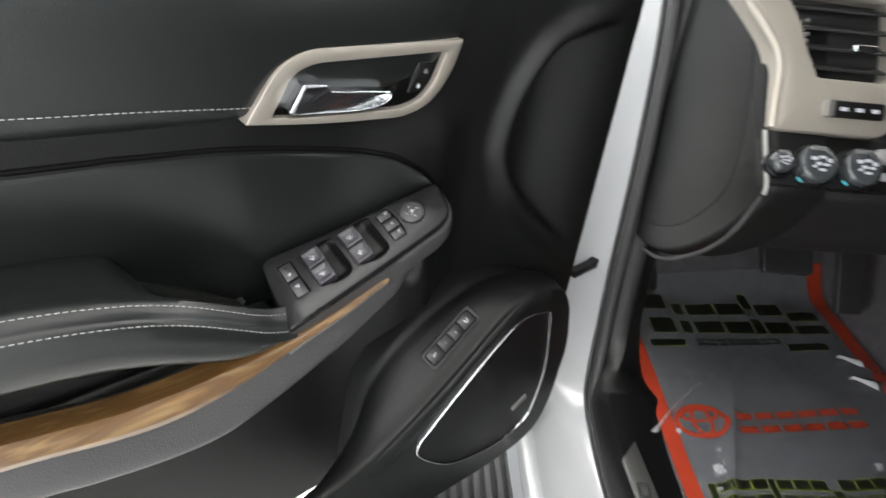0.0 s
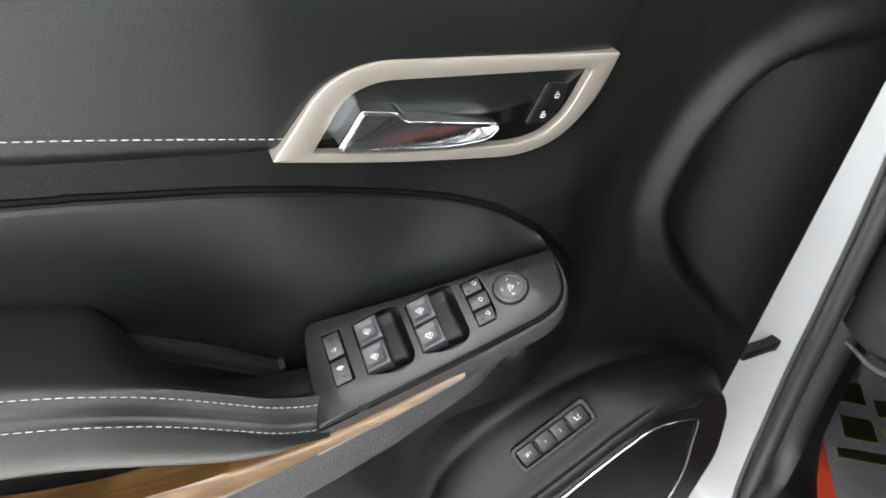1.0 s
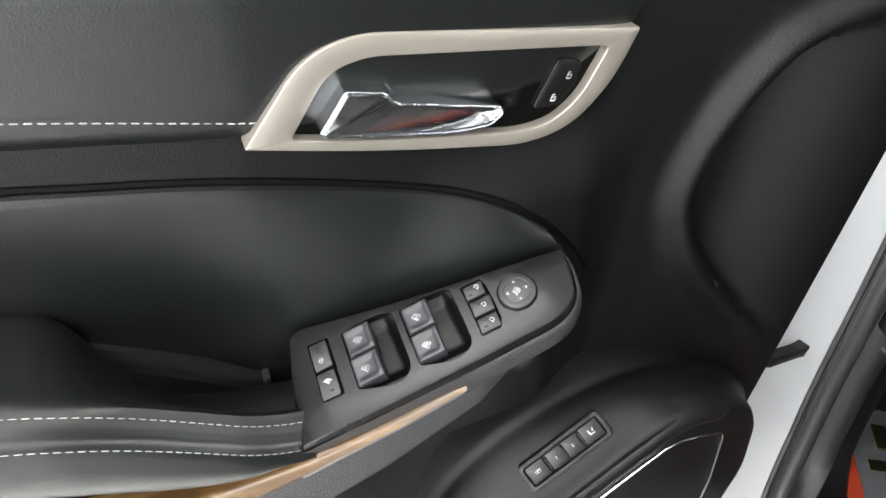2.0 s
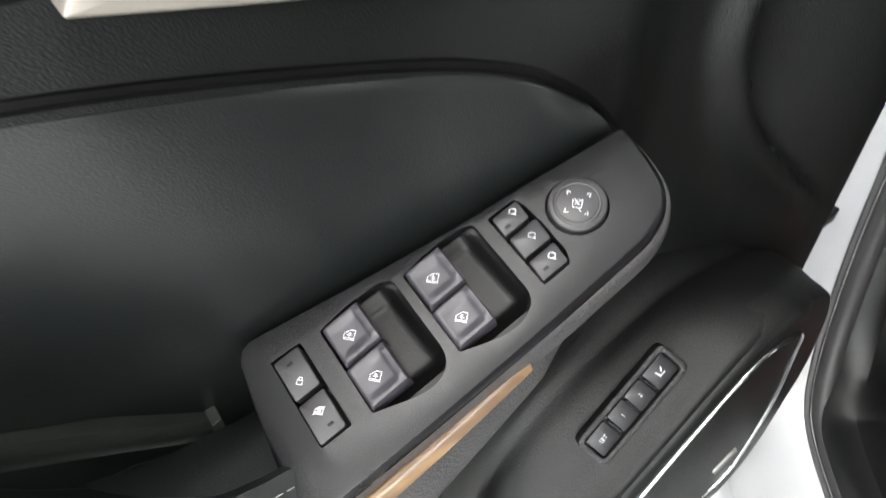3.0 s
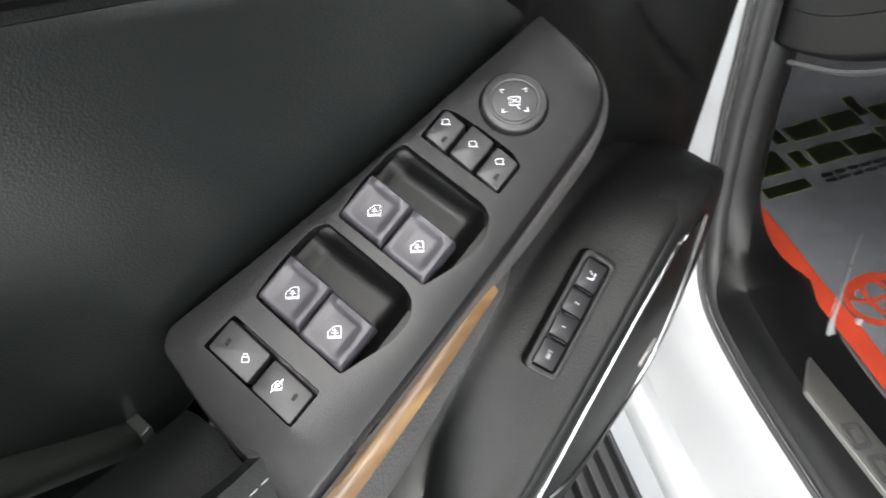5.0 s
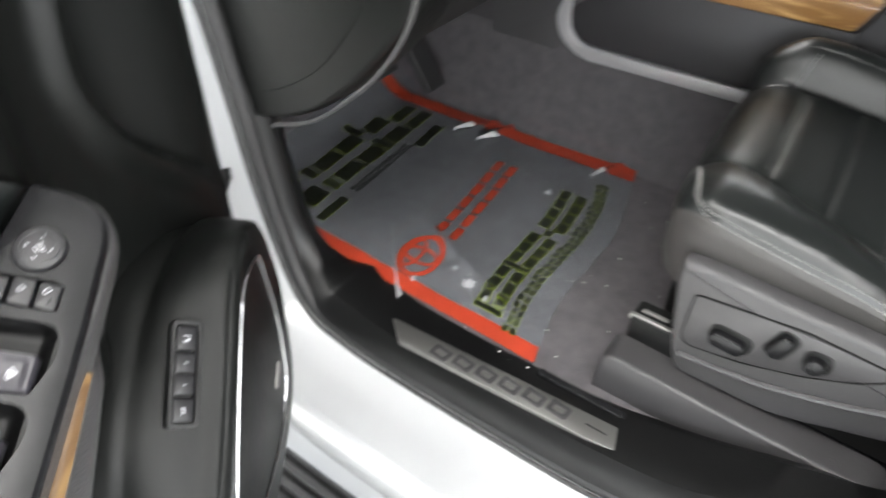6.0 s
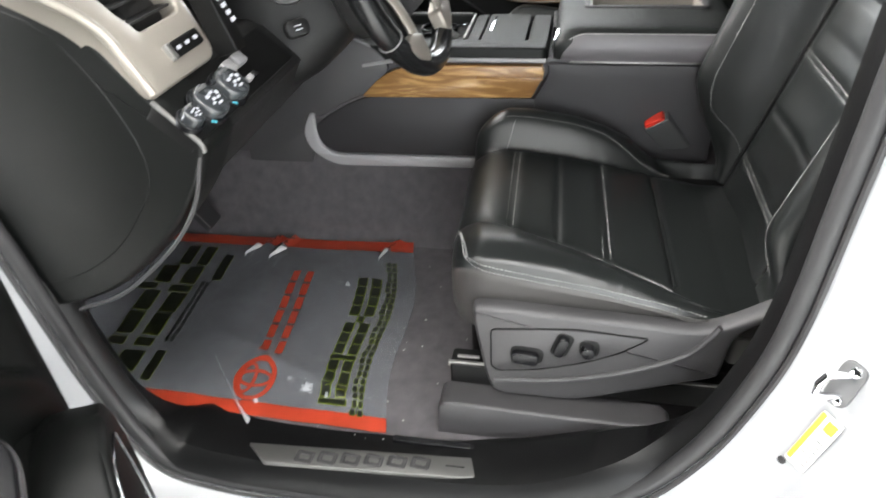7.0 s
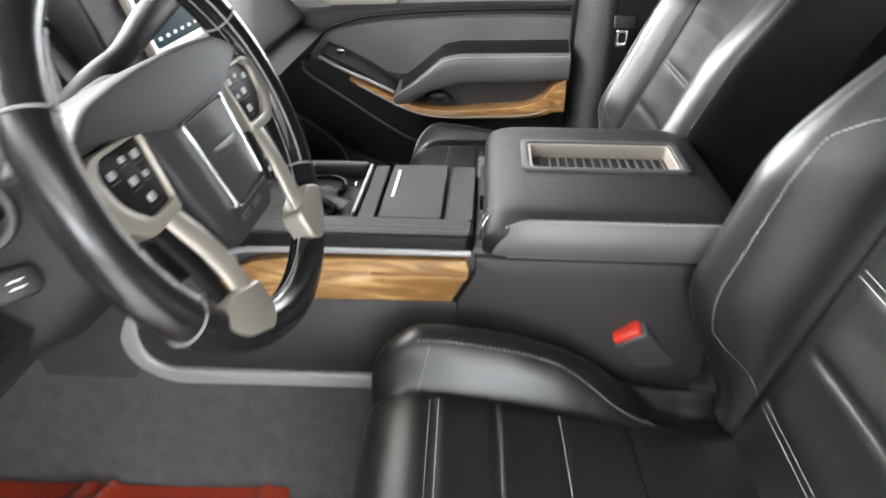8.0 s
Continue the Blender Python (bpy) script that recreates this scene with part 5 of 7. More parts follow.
    # the bolster's stitched seam leaves the crease low down and meets it again at the shoulder
    for side in (0, 1):
        line = []
        for h in np.linspace(0.022, 0.435, 60):
            fine_prof = spline(prof(h), 20 * 12 + 1)
            k = smooth(0.010, 0.10, h) * smooth(0.44, 0.36, h)
            q = fine_prof[int(round(12 * (13.2 + 1.8 * k if side else 6.8 - 1.8 * k)))]
            line.append(back_pt(q[0], q[1] + 0.0012, h))
        part("seam", stitches(line, 0.0062, 0.0052, 0.0007, (0, 1, 0)), THREAD if side else DARKTHREAD, back, "light grey stitching")
        line = []
        for h in np.linspace(-0.02, 0.60, 60):
            q = prof(h)[13 if side else 7]
            line.append(back_pt(q[0], q[1] + 0.0012, h))
        part("crease_piping", tube(line, 0.0032, 6), DARK, back)
    for j_, f_ in ((4, 0.0), (4, 0.45), (4, 0.9)):
        line = []
        for h in np.linspace(0.02, 0.30, 50):
            p = prof(h)
            q = np.array(p[j_]) * (1 - f_) + np.array(p[j_ + 1]) * f_
            line.append(back_pt(q[0], q[1] + 0.0016, h))
        part("seam", stitches(line, 0.0062, 0.0052, 0.0007, (0, 1, 0)), THREAD, back, "light grey stitching")
    line = [back_pt(prof(h)[18][0], prof(h)[18][1] + 0.0015, h) for h in np.linspace(0.04, 0.5, 50)]
    part("seam", stitches(line, 0.0062, 0.0050, 0.0007, (1, 0, 0)), DARKTHREAD, back)
    part("headrest", moved(prism(rrect(0, 0, 0.27, 0.19, 0.06, 6), -0.05, 0.05, 0.04, 5), axes((1, 0, 0), Vector((0, -0.30, 0.95)).normalized(), Vector((0, 0.95, 0.30)).normalized(), back_pt(-0.41, -0.04, 0.84))), SEATHIDE, root)
    # plastic side shield, its inset and switches

    def sided(bm, x):
        """Outline in y, z, its height taken outwards from x."""
        for v in bm.verts:
            y, z, h = v.co
            v.co = Vector((mx(x - h), y, z))
        return bm
    SH = [(-0.366, 0.866), (-0.374, 0.80), (-0.388, 0.728), (-0.407, 0.702), (-0.46, 0.700), (-0.53, 0.703), (-0.606, 0.730), (-0.68, 0.758), (-0.728, 0.778), (-0.7345, 0.795), (-0.7415, 0.852), (-0.768, 0.884), (-0.81, 0.895), (-0.825, 0.912), (-0.81, 0.930), (-0.780, 0.918), (-0.745, 0.894), (-0.713, 0.876), (-0.68, 0.869), (-0.60, 0.872), (-0.48, 0.877), (-0.385, 0.880)]
    sh = part("side_shield", sided(prism(spline(SH, 110, True), 0.010, 0.034, 0.018, 6), -0.648), SHIELD, root, "charcoal grained plastic side shield")
    IN = [(-0.396, 0.840), (-0.396, 0.766), (-0.407, 0.758), (-0.47, 0.768), (-0.535, 0.790), (-0.585, 0.815), (-0.622, 0.846), (-0.52, 0.853)]
    part("shield_inset", sided(prism(rounded(IN, [0.006, 0.008, 0.006, 0.05, 0.04, 0.04, 0.006, 0.05], 5), 0.0, 0.0360, 0.0015), -0.648), SHIELD, sh)
    part("inset_rim", sided(ringplate(rounded(inset([np.array(q, float) for q in IN], -0.004), 0.01, 5), rounded(inset([np.array(q, float) for q in IN], -0.0006), 0.009, 5), 0.0, 0.0362, 0.0010), -0.648), DARK, sh)
    part("swage_line", tube([(mx(-0.683), y, z) for y, z in spline([(-0.40, 0.736), (-0.50, 0.748), (-0.60, 0.779), (-0.675, 0.820), (-0.705, 0.858), (-0.716, 0.880)], 30)], 0.0045, 8), SHIELD, sh)
    for cy, cz, w, hgt, turn in ((-0.450, 0.797, 0.046, 0.026, 4), (-0.502, 0.822, 0.041, 0.021, 108), (-0.542, 0.820, 0.025, 0.026, 0)):
        wl = part("switch_well", sided(moved(prism(rrect(0, 0, w + 0.005, hgt + 0.005, hgt / 2, 6), 0.034, 0.0372, 0.0008), pose(cy, cz, 0, 0, 0, turn)), -0.648), DARK, sh)
        part("seat_switch", sided(moved(prism(rrect(0.002, -0.002, w - 0.004, hgt - 0.005, hgt / 2.2, 6), 0.034, 0.048, 0.004, 4), pose(cy, cz, 0, 0, 0, turn)), -0.648), SATIN, wl)
    part("hinge_plate", block(min(mx(-0.652), mx(-0.632)), max(mx(-0.652), mx(-0.632)), -0.83, -0.745, 0.785, 0.835, 0.008), BRUSHED, root, "bare steel recliner plate")
    # lower rail cover and rail
    part("rail_cover", sided(prism(rounded([(-0.308, 0.622), (-0.312, 0.694), (-0.326, 0.704), (-0.480, 0.698), (-0.655, 0.694), (-0.678, 0.680), (-0.680, 0.622)], [0.006, 0.010, 0.008, 0.05, 0.02, 0.012, 0.006], 4), -0.04, 0.010, 0.008, 4), -0.704), SHIELD, root, "charcoal plastic seat rail cover")
    part("rail_end_cap", sided(prism(rounded([(-0.684, 0.622), (-0.684, 0.668), (-0.74, 0.676), (-0.74, 0.622)], 0.006), -0.04, 0.004, 0.005, 3), -0.704), DARK, root)
    part("rail", block(min(mx(-0.665), mx(-0.625)), max(mx(-0.665), mx(-0.625)), -0.85, -0.325, 0.70, 0.742, 0.004), DARK, root, "dark steel seat rail")
    part("rail_slot", block(min(mx(-0.662), mx(-0.656)), max(mx(-0.662), mx(-0.656)), -0.80, -0.322, 0.735, 0.7445, 0.001), BRUSHED, root, "bright steel rail edge")
    part("rail_bolt", block(min(mx(-0.648), mx(-0.642)), max(mx(-0.648), mx(-0.642)), -0.372, -0.335, 0.735, 0.7445, 0.001), BRUSHED, root)
    part("under_frame", block(min(mx(-0.60), mx(-0.21)), max(mx(-0.60), mx(-0.21)), -0.80, -0.35, 0.64, 0.86, 0.01), DARK, root)
    return root


seat("driver_seat", "black leather driver's seat with light stitching", False)
seat("passenger_seat", "black leather passenger seat beyond the console", True)

# driver's belt buckle beside the cushion
BK = thing("seat_belt_buckle", "black seat belt buckle with a red release button", "buckle")
zb = Vector((-0.26, 0.62, 0.75)).normalized()
xb = Vector((0.1, 0.93, -0.36))
xb = (xb - zb * xb.dot(zb)).normalized()
yb = zb.cross(xb)
mb = axes(xb, yb, zb, (-0.120, -0.716, 0.884))
part("housing", moved(prism(rrect(0, 0, 0.052, 0.030, 0.006), 0.0, 0.088, 0.004), mb), BUCKLEGREY, BK, "grey plastic housing")
part("housing_label", moved(prism(rrect(0, 0, 0.022, 0.018, 0.002), 0, 0.0006, 0.0002, 1), mb @ Matrix(((1, 0, 0, 0.002), (0, 0, -1, -0.0151), (0, 1, 0, 0.050), (0, 0, 0, 1)))), GREYVINYL, BK)
part("release_button", moved(prism(rrect(0.002, 0, 0.041, 0.022, 0.003), 0.085, 0.095, 0.003), mb), RED, BK, "red plastic button")
part("stalk", moved(prism(rrect(0, 0, 0.026, 0.014, 0.004), -0.10, 0.003, 0.003), mb), DARK, BK)

# driver's seat belt hanging beside the backrest
DB = thing("seat_belt", "black seat belt webbing with tongue beside the driver's backrest", "seat belt")
part("webbing", sheet(lambda s, t: (-0.722 + 0.040 * math.sin(math.pi * t), -0.835 - 0.046 * s + 0.02 * t, 0.70 + 1.02 * t), 4, 24, (-0.002, 0, 0)), DARK, DB, "black webbing")
part("tongue_grip", moved(prism(rrect(0, 0, 0.030, 0.050, 0.008), -0.007, 0.007, 0.004), axes(Vector((0.1, 0.9, -0.4)).normalized(), Vector((0, 0.4, 0.9)).normalized(), Vector((1, -0.1, 0.04)).normalized(), (-0.680, -0.835, 1.205))), PLASTIC, DB, "black plastic tongue grip")

# lint and grit on the carpet and the sill
rng = random.Random(5)
flakes = []
for k in range(150):
    x, y = rng.uniform(-0.80, -0.20), rng.uniform(-0.42, 0.30)
    if -0.735 < x and y > -0.19:
        continue
    z = (carpet_z(x, y) + 0.003) if x > -0.735 else 0.6375
    r, a = rng.uniform(0.0006, 0.0020), rng.uniform(0, 3.1)
    flakes.append(moved(prism(rounded([(-r, -r * 0.5), (r, -r * 0.6), (r * 0.8, r * 0.5), (-r * 0.7, r * 0.6)], r * 0.2, 1), 0, 0.0006, 0.0001, 1), pose(x, y, z, rng.uniform(-20, 20), rng.uniform(-20, 20), math.degrees(a))))
LINT = part("carpet_lint", merge(*flakes), STICKER)
tagged(LINT, "pale lint and grit lying on the dark carpet", "lint", kind="stuff")

# ---- centre console ----
CON = thing("centre_console", "black centre console with wood side panel and padded armrest lid", "console")
CX0, CX1, FX1 = -0.122, 0.205, 0.130


part("body", block(CX0 + 0.006, FX1 - 0.006, -0.77, 0.42, 0.64, 1.062, 0.012), CONSOLESIDE, CON, "black plastic console body")
part("rear_body", prism([(CX0 - 0.002, -0.770), (CX1 + 0.002, -0.770), (CX1 + 0.002, -0.44), (CX0 - 0.002, -0.44)], 0.80, 1.068, 0.008), CONSOLESIDE, CON)
# carpeted side panel with the silver strip below
part("side_panel", moved(prism(rounded([(0.066, 0.908), (0.060, 0.866), (0.030, 0.843), (-0.77, 0.853), (-0.77, 0.987), (-0.071, 0.981), (-0.030, 0.968), (0.022, 0.940)], [0.008, 0.02, 0.02, 0.005, 0.005, 0.03, 0.04, 0.05], 5), 0.0, 0.015, 0.005), axes((0, -1, 0), (0, 0, 1), (-1, 0, 0), (CX0 + 0.004, 0, 0)) @ Matrix.Diagonal((-1, 1, 1, 1))), SIDEPANEL, CON, "charcoal soft side panel")
YZ = axes((0, 1, 0), (0, 0, 1), (1, 0, 0), (CX0 + 0.004, 0, 0)) @ Matrix.Diagonal((1, 1, -1, 1))
part("silver_strip", moved(prism(rounded([(0.062, 0.936), (0.064, 0.912), (0.060, 0.864), (0.030, 0.841), (-0.134, 0.842), (-0.60, 0.851), (-0.60, 0.826), (-0.132, 0.816), (0.030, 0.812), (0.082, 0.845), (0.097, 0.892), (0.074, 0.938)], [0.004, 0.02, 0.025, 0.025, 0.05, 0.003, 0.003, 0.05, 0.04, 0.05, 0.03, 0.008], 6), 0.0, 0.019, 0.006, 4), YZ), STRIP, CON, "satin silver grey trim strip")
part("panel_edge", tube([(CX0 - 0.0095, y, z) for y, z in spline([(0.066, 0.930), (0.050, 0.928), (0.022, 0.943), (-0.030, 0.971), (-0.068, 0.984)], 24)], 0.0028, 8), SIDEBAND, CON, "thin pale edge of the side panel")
part("kick_panel", moved(prism(rounded([(0.066, 0.905), (-0.04, 0.966), (-0.12, 1.040), (-0.10, 1.076), (-0.02, 1.112), (0.24, 1.17), (0.24, 0.80), (0.09, 0.80)], [0.01, 0.03, 0.02, 0.03, 0.08, 0.02, 0.02, 0.02], 6), 0.0, 0.0125, 0.004), YZ), KICK, CON, "grey vinyl kick panel below the dash")
part("rear_side", moved(prism(rounded([(-0.443, 1.0585), (-0.445, 1.036), (-0.418, 0.985), (-0.418, 0.855), (-0.775, 0.858), (-0.775, 1.0585)], [0.004, 0.01, 0.01, 0.004, 0.004, 0.004], 4), 0.0, 0.0180, 0.006, 4, dome=0.0006), YZ), SIDEPANEL, CON, "charcoal soft rear side panel")
wd = part("wood_panel", moved(prism(rounded([(-0.050, 0.978), (-0.115, 1.040), (-0.20, 1.050), (-0.432, 1.052), (-0.437, 1.035), (-0.412, 0.985), (-0.20, 0.981)], [0.01, 0.05, 0.05, 0.004, 0.01, 0.004, 0.05], 4), 0.0, 0.016, 0.003), axes((0, 1, 0), (0, 0, 1), (1, 0, 0), (CX0 + 0.004, 0, 0)) @ Matrix.Diagonal((1, 1, -1, 1))), WOODY, CON, "figured brown wood veneer panel, lightened as if lit")
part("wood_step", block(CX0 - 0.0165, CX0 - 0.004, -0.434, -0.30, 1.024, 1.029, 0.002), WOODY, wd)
part("chrome_line", tube([(CX0 - 0.006, -0.06, 1.046), (CX0 - 0.007, -0.13, 1.058), (CX0 - 0.007, -0.22, 1.0605), (CX0 - 0.007, -0.438, 1.0615)], 0.0045, 8), SILVER, CON, "satin grey trim line")
top_trim = part("top_rail", block(CX0 - 0.006, CX0 + 0.050, -0.44, 0.10, 1.060, 1.086, 0.010), VINYL, CON, "black stitched leather rail")
for dx in (0.010, 0.022):
    part("seam", stitches([(CX0 + dx, y, 1.0868) for y in np.linspace(-0.435, 0.05, 60)], 0.0055, 0.0042, 0.0007), DARKTHREAD, top_trim)
far_rail = part("far_rail", block(FX1 - 0.022, FX1 + 0.002, -0.262, 0.10, 1.060, 1.085, 0.008), VINYL, CON)
part("seam", stitches([(FX1 - 0.010, y, 1.0858) for y in np.linspace(-0.255, 0.05, 60)], 0.0055, 0.0042, 0.0008), THREAD, far_rail)
# covered bin with its bright pull, and the open cup tray ahead of it
part("bin_cover", block(-0.070, FX1 - 0.004, -0.394, -0.300, 1.060, 1.0825, 0.006), LIDHIDE, CON, "dark ribbed bin cover")
part("bin_rear", block(-0.072, FX1 - 0.004, -0.440, -0.399, 1.060, 1.081, 0.006), LIDHIDE, CON)
part("bin_front", block(-0.070, FX1 - 0.004, -0.296, -0.270, 1.060, 1.080, 0.005), LIDHIDE, CON)
part("pull", block(-0.004, 0.098, -0.318, -0.312, 1.082, 1.0845, 0.0012), CHROME, CON, "chrome pull")
part("tray", block(-0.066, 0.106, -0.262, -0.10, 1.03, 1.064, 0.004), DARK, CON)
part("tray_divider", block(-0.06, 0.118, -0.268, -0.262, 1.06, 1.085, 0.002), BRUSHED, CON)
for kx, ky in ((-0.022, -0.19), (0.062, -0.19)):
    part("cup_ring", moved(ringplate(circle(kx, ky, 0.042, 28), circle(kx, ky, 0.037, 28), 1.055, 1.072, 0.002), Matrix()), SATIN, CON)
part("front_panel", prism([(CX0 + 0.006, 0.02), (CX1 + 0.01, 0.02), (CX1 + 0.01, 0.5), (CX0 + 0.006, 0.5)], 0.95, 1.18, 0.02), PLASTIC, CON)
# loose clutter in the tray
CL = thing("paper_tag", "crumpled silvery wrapper tag in the console tray", "tag")
part("sheet", sheet(lambda s, t: (-0.030 + 0.034 * s, -0.244 + 0.03 * t + 0.010 * math.sin(4 * s), 1.066 + 0.026 * t + 0.006 * math.sin(9 * s + 3 * t)), 14, 10, (0, 0, 0.0008)), BRUSHED, CL)
FOB = thing("key_fob", "bright metal key and fob in the console tray", "key")
part("blade", moved(prism(rrect(0, 0, 0.05, 0.010, 0.003), 0, 0.003, 0.001), pose(0.05, -0.235, 1.075, 0, 20, 60)), CHROME, FOB)
part("fob", moved(prism(rrect(0, 0, 0.05, 0.034, 0.012), 0, 0.014, 0.005), pose(0.02, -0.205, 1.066, 0, 8, 30)), DARK, FOB)

# armrest lid
lid_loops = []
for y, g, r in [(-0.452, 0.40, 0.012), (-0.454, 0.58, 0.008), (-0.460, 0.77, 0.003), (-0.472, 0.90, 0.0), (-0.492, 0.98, 0.0), (-0.52, 1.0, 0.0), (-0.60, 1.0, 0.0), (-0.70, 1.0, 0.0), (-0.745, 0.98, 0.0), (-0.775, 0.90, 0.0), (-0.80, 0.70, 0.0), (-0.812, 0.3, 0.0)]:
    zt = 1.066 + 0.062 * g
    x0, x1 = CX0 - 0.018 + r, CX1 + 0.018 - r
    pts = [(x0 + 0.006, 1.066), (x0, 1.070), (x0 - 0.003, 1.066 + 0.030 * g + 0.004), (x0 + 0.004, 1.066 + 0.048 * g), (x0 + 0.016, zt - 0.005), (x0 + 0.04, zt - 0.001), (x0 + 0.10, zt), (x1 - 0.10, zt), (x1 - 0.04, zt - 0.001), (x1 - 0.016, zt - 0.005),
           (x1 - 0.004, 1.066 + 0.048 * g), (x1 + 0.003, 1.066 + 0.030 * g + 0.004), (x1, 1.070), (x1 - 0.006, 1.066)]
    lid_loops.append([(q[0], y, q[1]) for q in spline(pts, 50)])
ll = []
for i in range(50):
    ll.append(spline([lp[i] for lp in lid_loops], 60))
lid_bm = loops_mesh([[ll[i][j] for i in range(50)] for j in range(60)], True, True)
bmesh.ops.delete(lid_bm, geom=[f for f in lid_bm.faces if f.calc_center_median().z > 1.12 and 0.018 < f.calc_center_median().x < 0.114 and -0.742 < f.calc_center_median().y < -0.522], context="FACES")
lid = part("lid", lid_bm, LIDHIDE, CON, "padded black leather armrest lid with a coin tray")


def band_top(s):
    """Upper edge of the side band, rounded at its front end."""
    k = min(1.0, s / 0.16)
    return 1.070 + 0.048 * math.sqrt(max(0.0, 1 - (1 - k) ** 2))


# the light on the lid's side is put into this band's colour
part("lid_side_band", sheet(lambda s, t: (CX0 - 0.0236 - 0.004 * math.sin(math.pi * t) + 0.0055 * t * t + 0.006 * (1 - min(1.0, s / 0.10)) ** 2, -0.466 - 0.327 * s, 1.068 + (band_top(s) - 1.068) * t), 60, 8, (0.008, 0, 0)), SIDEBAND, lid, "leather side band, lightened as if lit")
part("seam", stitches([(CX0 - 0.0185 + 0.006 * (1 - min(1.0, s / 0.10)) ** 2, -0.464 - 0.327 * s, band_top(s) + 0.0015) for s in np.linspace(0.01, 1, 70)], 0.0055, 0.0042, 0.0009, (1, 0, 0)), THREAD, lid)
part("lid_trim_line", block(CX0 - 0.012, CX0 + 0.004, -0.74, -0.485, 1.060, 1.0655, 0.002), BRUSHED, CON, "thin bright trim line")
tray = part("lid_tray", moved(ringplate(rounded([(0.004, -0.756), (0.128, -0.756), (0.128, -0.508), (0.004, -0.508)], 0.014), rounded([(0.016, -0.744), (0.116, -0.744), (0.116, -0.520), (0.016, -0.520)], 0.008), 1.120, 1.1310, 0.0025), Matrix()), CONSOLE, lid, "grey coin tray rim")
part("tray_liner", moved(ringplate(rounded([(0.0155, -0.7445), (0.1165, -0.7445), (0.1165, -0.5195), (0.0155, -0.5195)], 0.008), rounded([(0.021, -0.739), (0.111, -0.739), (0.111, -0.525), (0.021, -0.525)], 0.006), 1.100, 1.1285, 0.002), Matrix()), CHAMPAGNE, tray, "champagne tray liner")
part("tray_mat", block(0.018, 0.114, -0.742, -0.522, 1.098, 1.1065, 0.001), SATIN, tray)
for k in range(15):
    part("rib", block(0.024, 0.108, -0.734 + 0.0136 * k, -0.7305 + 0.0136 * k, 1.104, 1.1095, 0.001), GREYVINYL, tray)
latch = part("lid_latch", block(-0.02, 0.10, -0.456, -0.4465, 1.074, 1.096, 0.003), DARK, lid, "latch with bright edges")
for x in (-0.118, -0.098):
    part("latch_line", tube(spline([(x, -0.4495, 1.078), (x, -0.4505, 1.090), (x + 0.001, -0.4535, 1.102), (x + 0.004, -0.460, 1.1135)], 14), 0.0016, 8), CHROME, latch, "thin chrome edge")

# ---- dashboard ----
DASH = thing("dashboard", "black dashboard with champagne vent bezel and light controls", "dashboard")


# end panel beside the door opening
ENDY = [(-0.075, 1.172), (-0.078, 1.188), (-0.030, 1.238), (0.018, 1.30), (0.070, 1.37), (0.14, 1.44), (0.30, 1.46), (0.30, 0.90), (0.20, 0.915), (0.12, 0.95), (0.05, 1.005), (0.0, 1.055), (-0.045, 1.11)]
def sidex(bm, x):
    for v in bm.verts:
        y, z, h = v.co
        v.co = Vector((x - h, y, z))
    return bm
end = part("end_panel", sidex(prism(rounded(ENDY, [0.01, 0.01, 0.03, 0.05, 0.05, 0.05, 0.01, 0.01, 0.05, 0.05, 0.05, 0.05, 0.05], 4), -0.05, 0.024, 0.020, 6), -0.772), VINYL, DASH, "black grained dash end panel", 60)
ENDI = [(-0.005, 1.14), (0.02, 1.24), (0.08, 1.33), (0.28, 1.38), (0.28, 0.95), (0.18, 0.965), (0.08, 1.03)]
part("end_recess", sidex(prism(rounded(ENDI, 0.05, 5), 0.0, 0.0252, 0.0050, 4), -0.772), VINYL, end)
part("end_chrome", tube([(-0.800, y, z) for y, z in spline([(-0.030, 1.240), (-0.046, 1.223), (-0.064, 1.204), (-0.077, 1.190), (-0.079, 1.180)], 20)], 0.0028, 8), BRUSHED, end, "satin silver end trim")
part("lip_line", tube([(-0.793, y - 0.004, z) for y, z in spline([(-0.062, 1.17), (-0.040, 1.108), (-0.002, 1.052), (0.05, 1.0), (0.12, 0.945), (0.2, 0.91)], 24)], 0.003, 6), GREYVINYL, end)
# main face, knee panel and top
rows = [(0.50, 0.86), (0.22, 0.93), (0.10, 0.99), (0.02, 1.06), (-0.038, 1.12), (-0.070, 1.168), (-0.074, 1.182), (-0.052, 1.208), (-0.022, 1.238), (0.022, 1.29), (0.055, 1.35), (0.095, 1.41), (0.17, 1.45), (0.40, 1.47), (0.66, 1.46)]
prof_d = spline(rows, 60)
def niche(x, z):
    """The hollow in the dash face that holds the instruments."""
    return 0.16 * smooth(-0.605, -0.575, x) * smooth(-0.185, -0.215, x) * smooth(1.235, 1.265, z) * smooth(1.452, 1.425, z)


part("main_face", loops_mesh([[(x, q[0] + niche(x, q[1]) + 0.10 * smooth(-0.2, 0.1, x) * (1 if q[1] > 1.15 else 0.3), q[1]) for q in prof_d] for x in np.linspace(-0.775, 0.86, 110)], False, False, closed=False), PLASTIC, DASH, "black grained dash face")
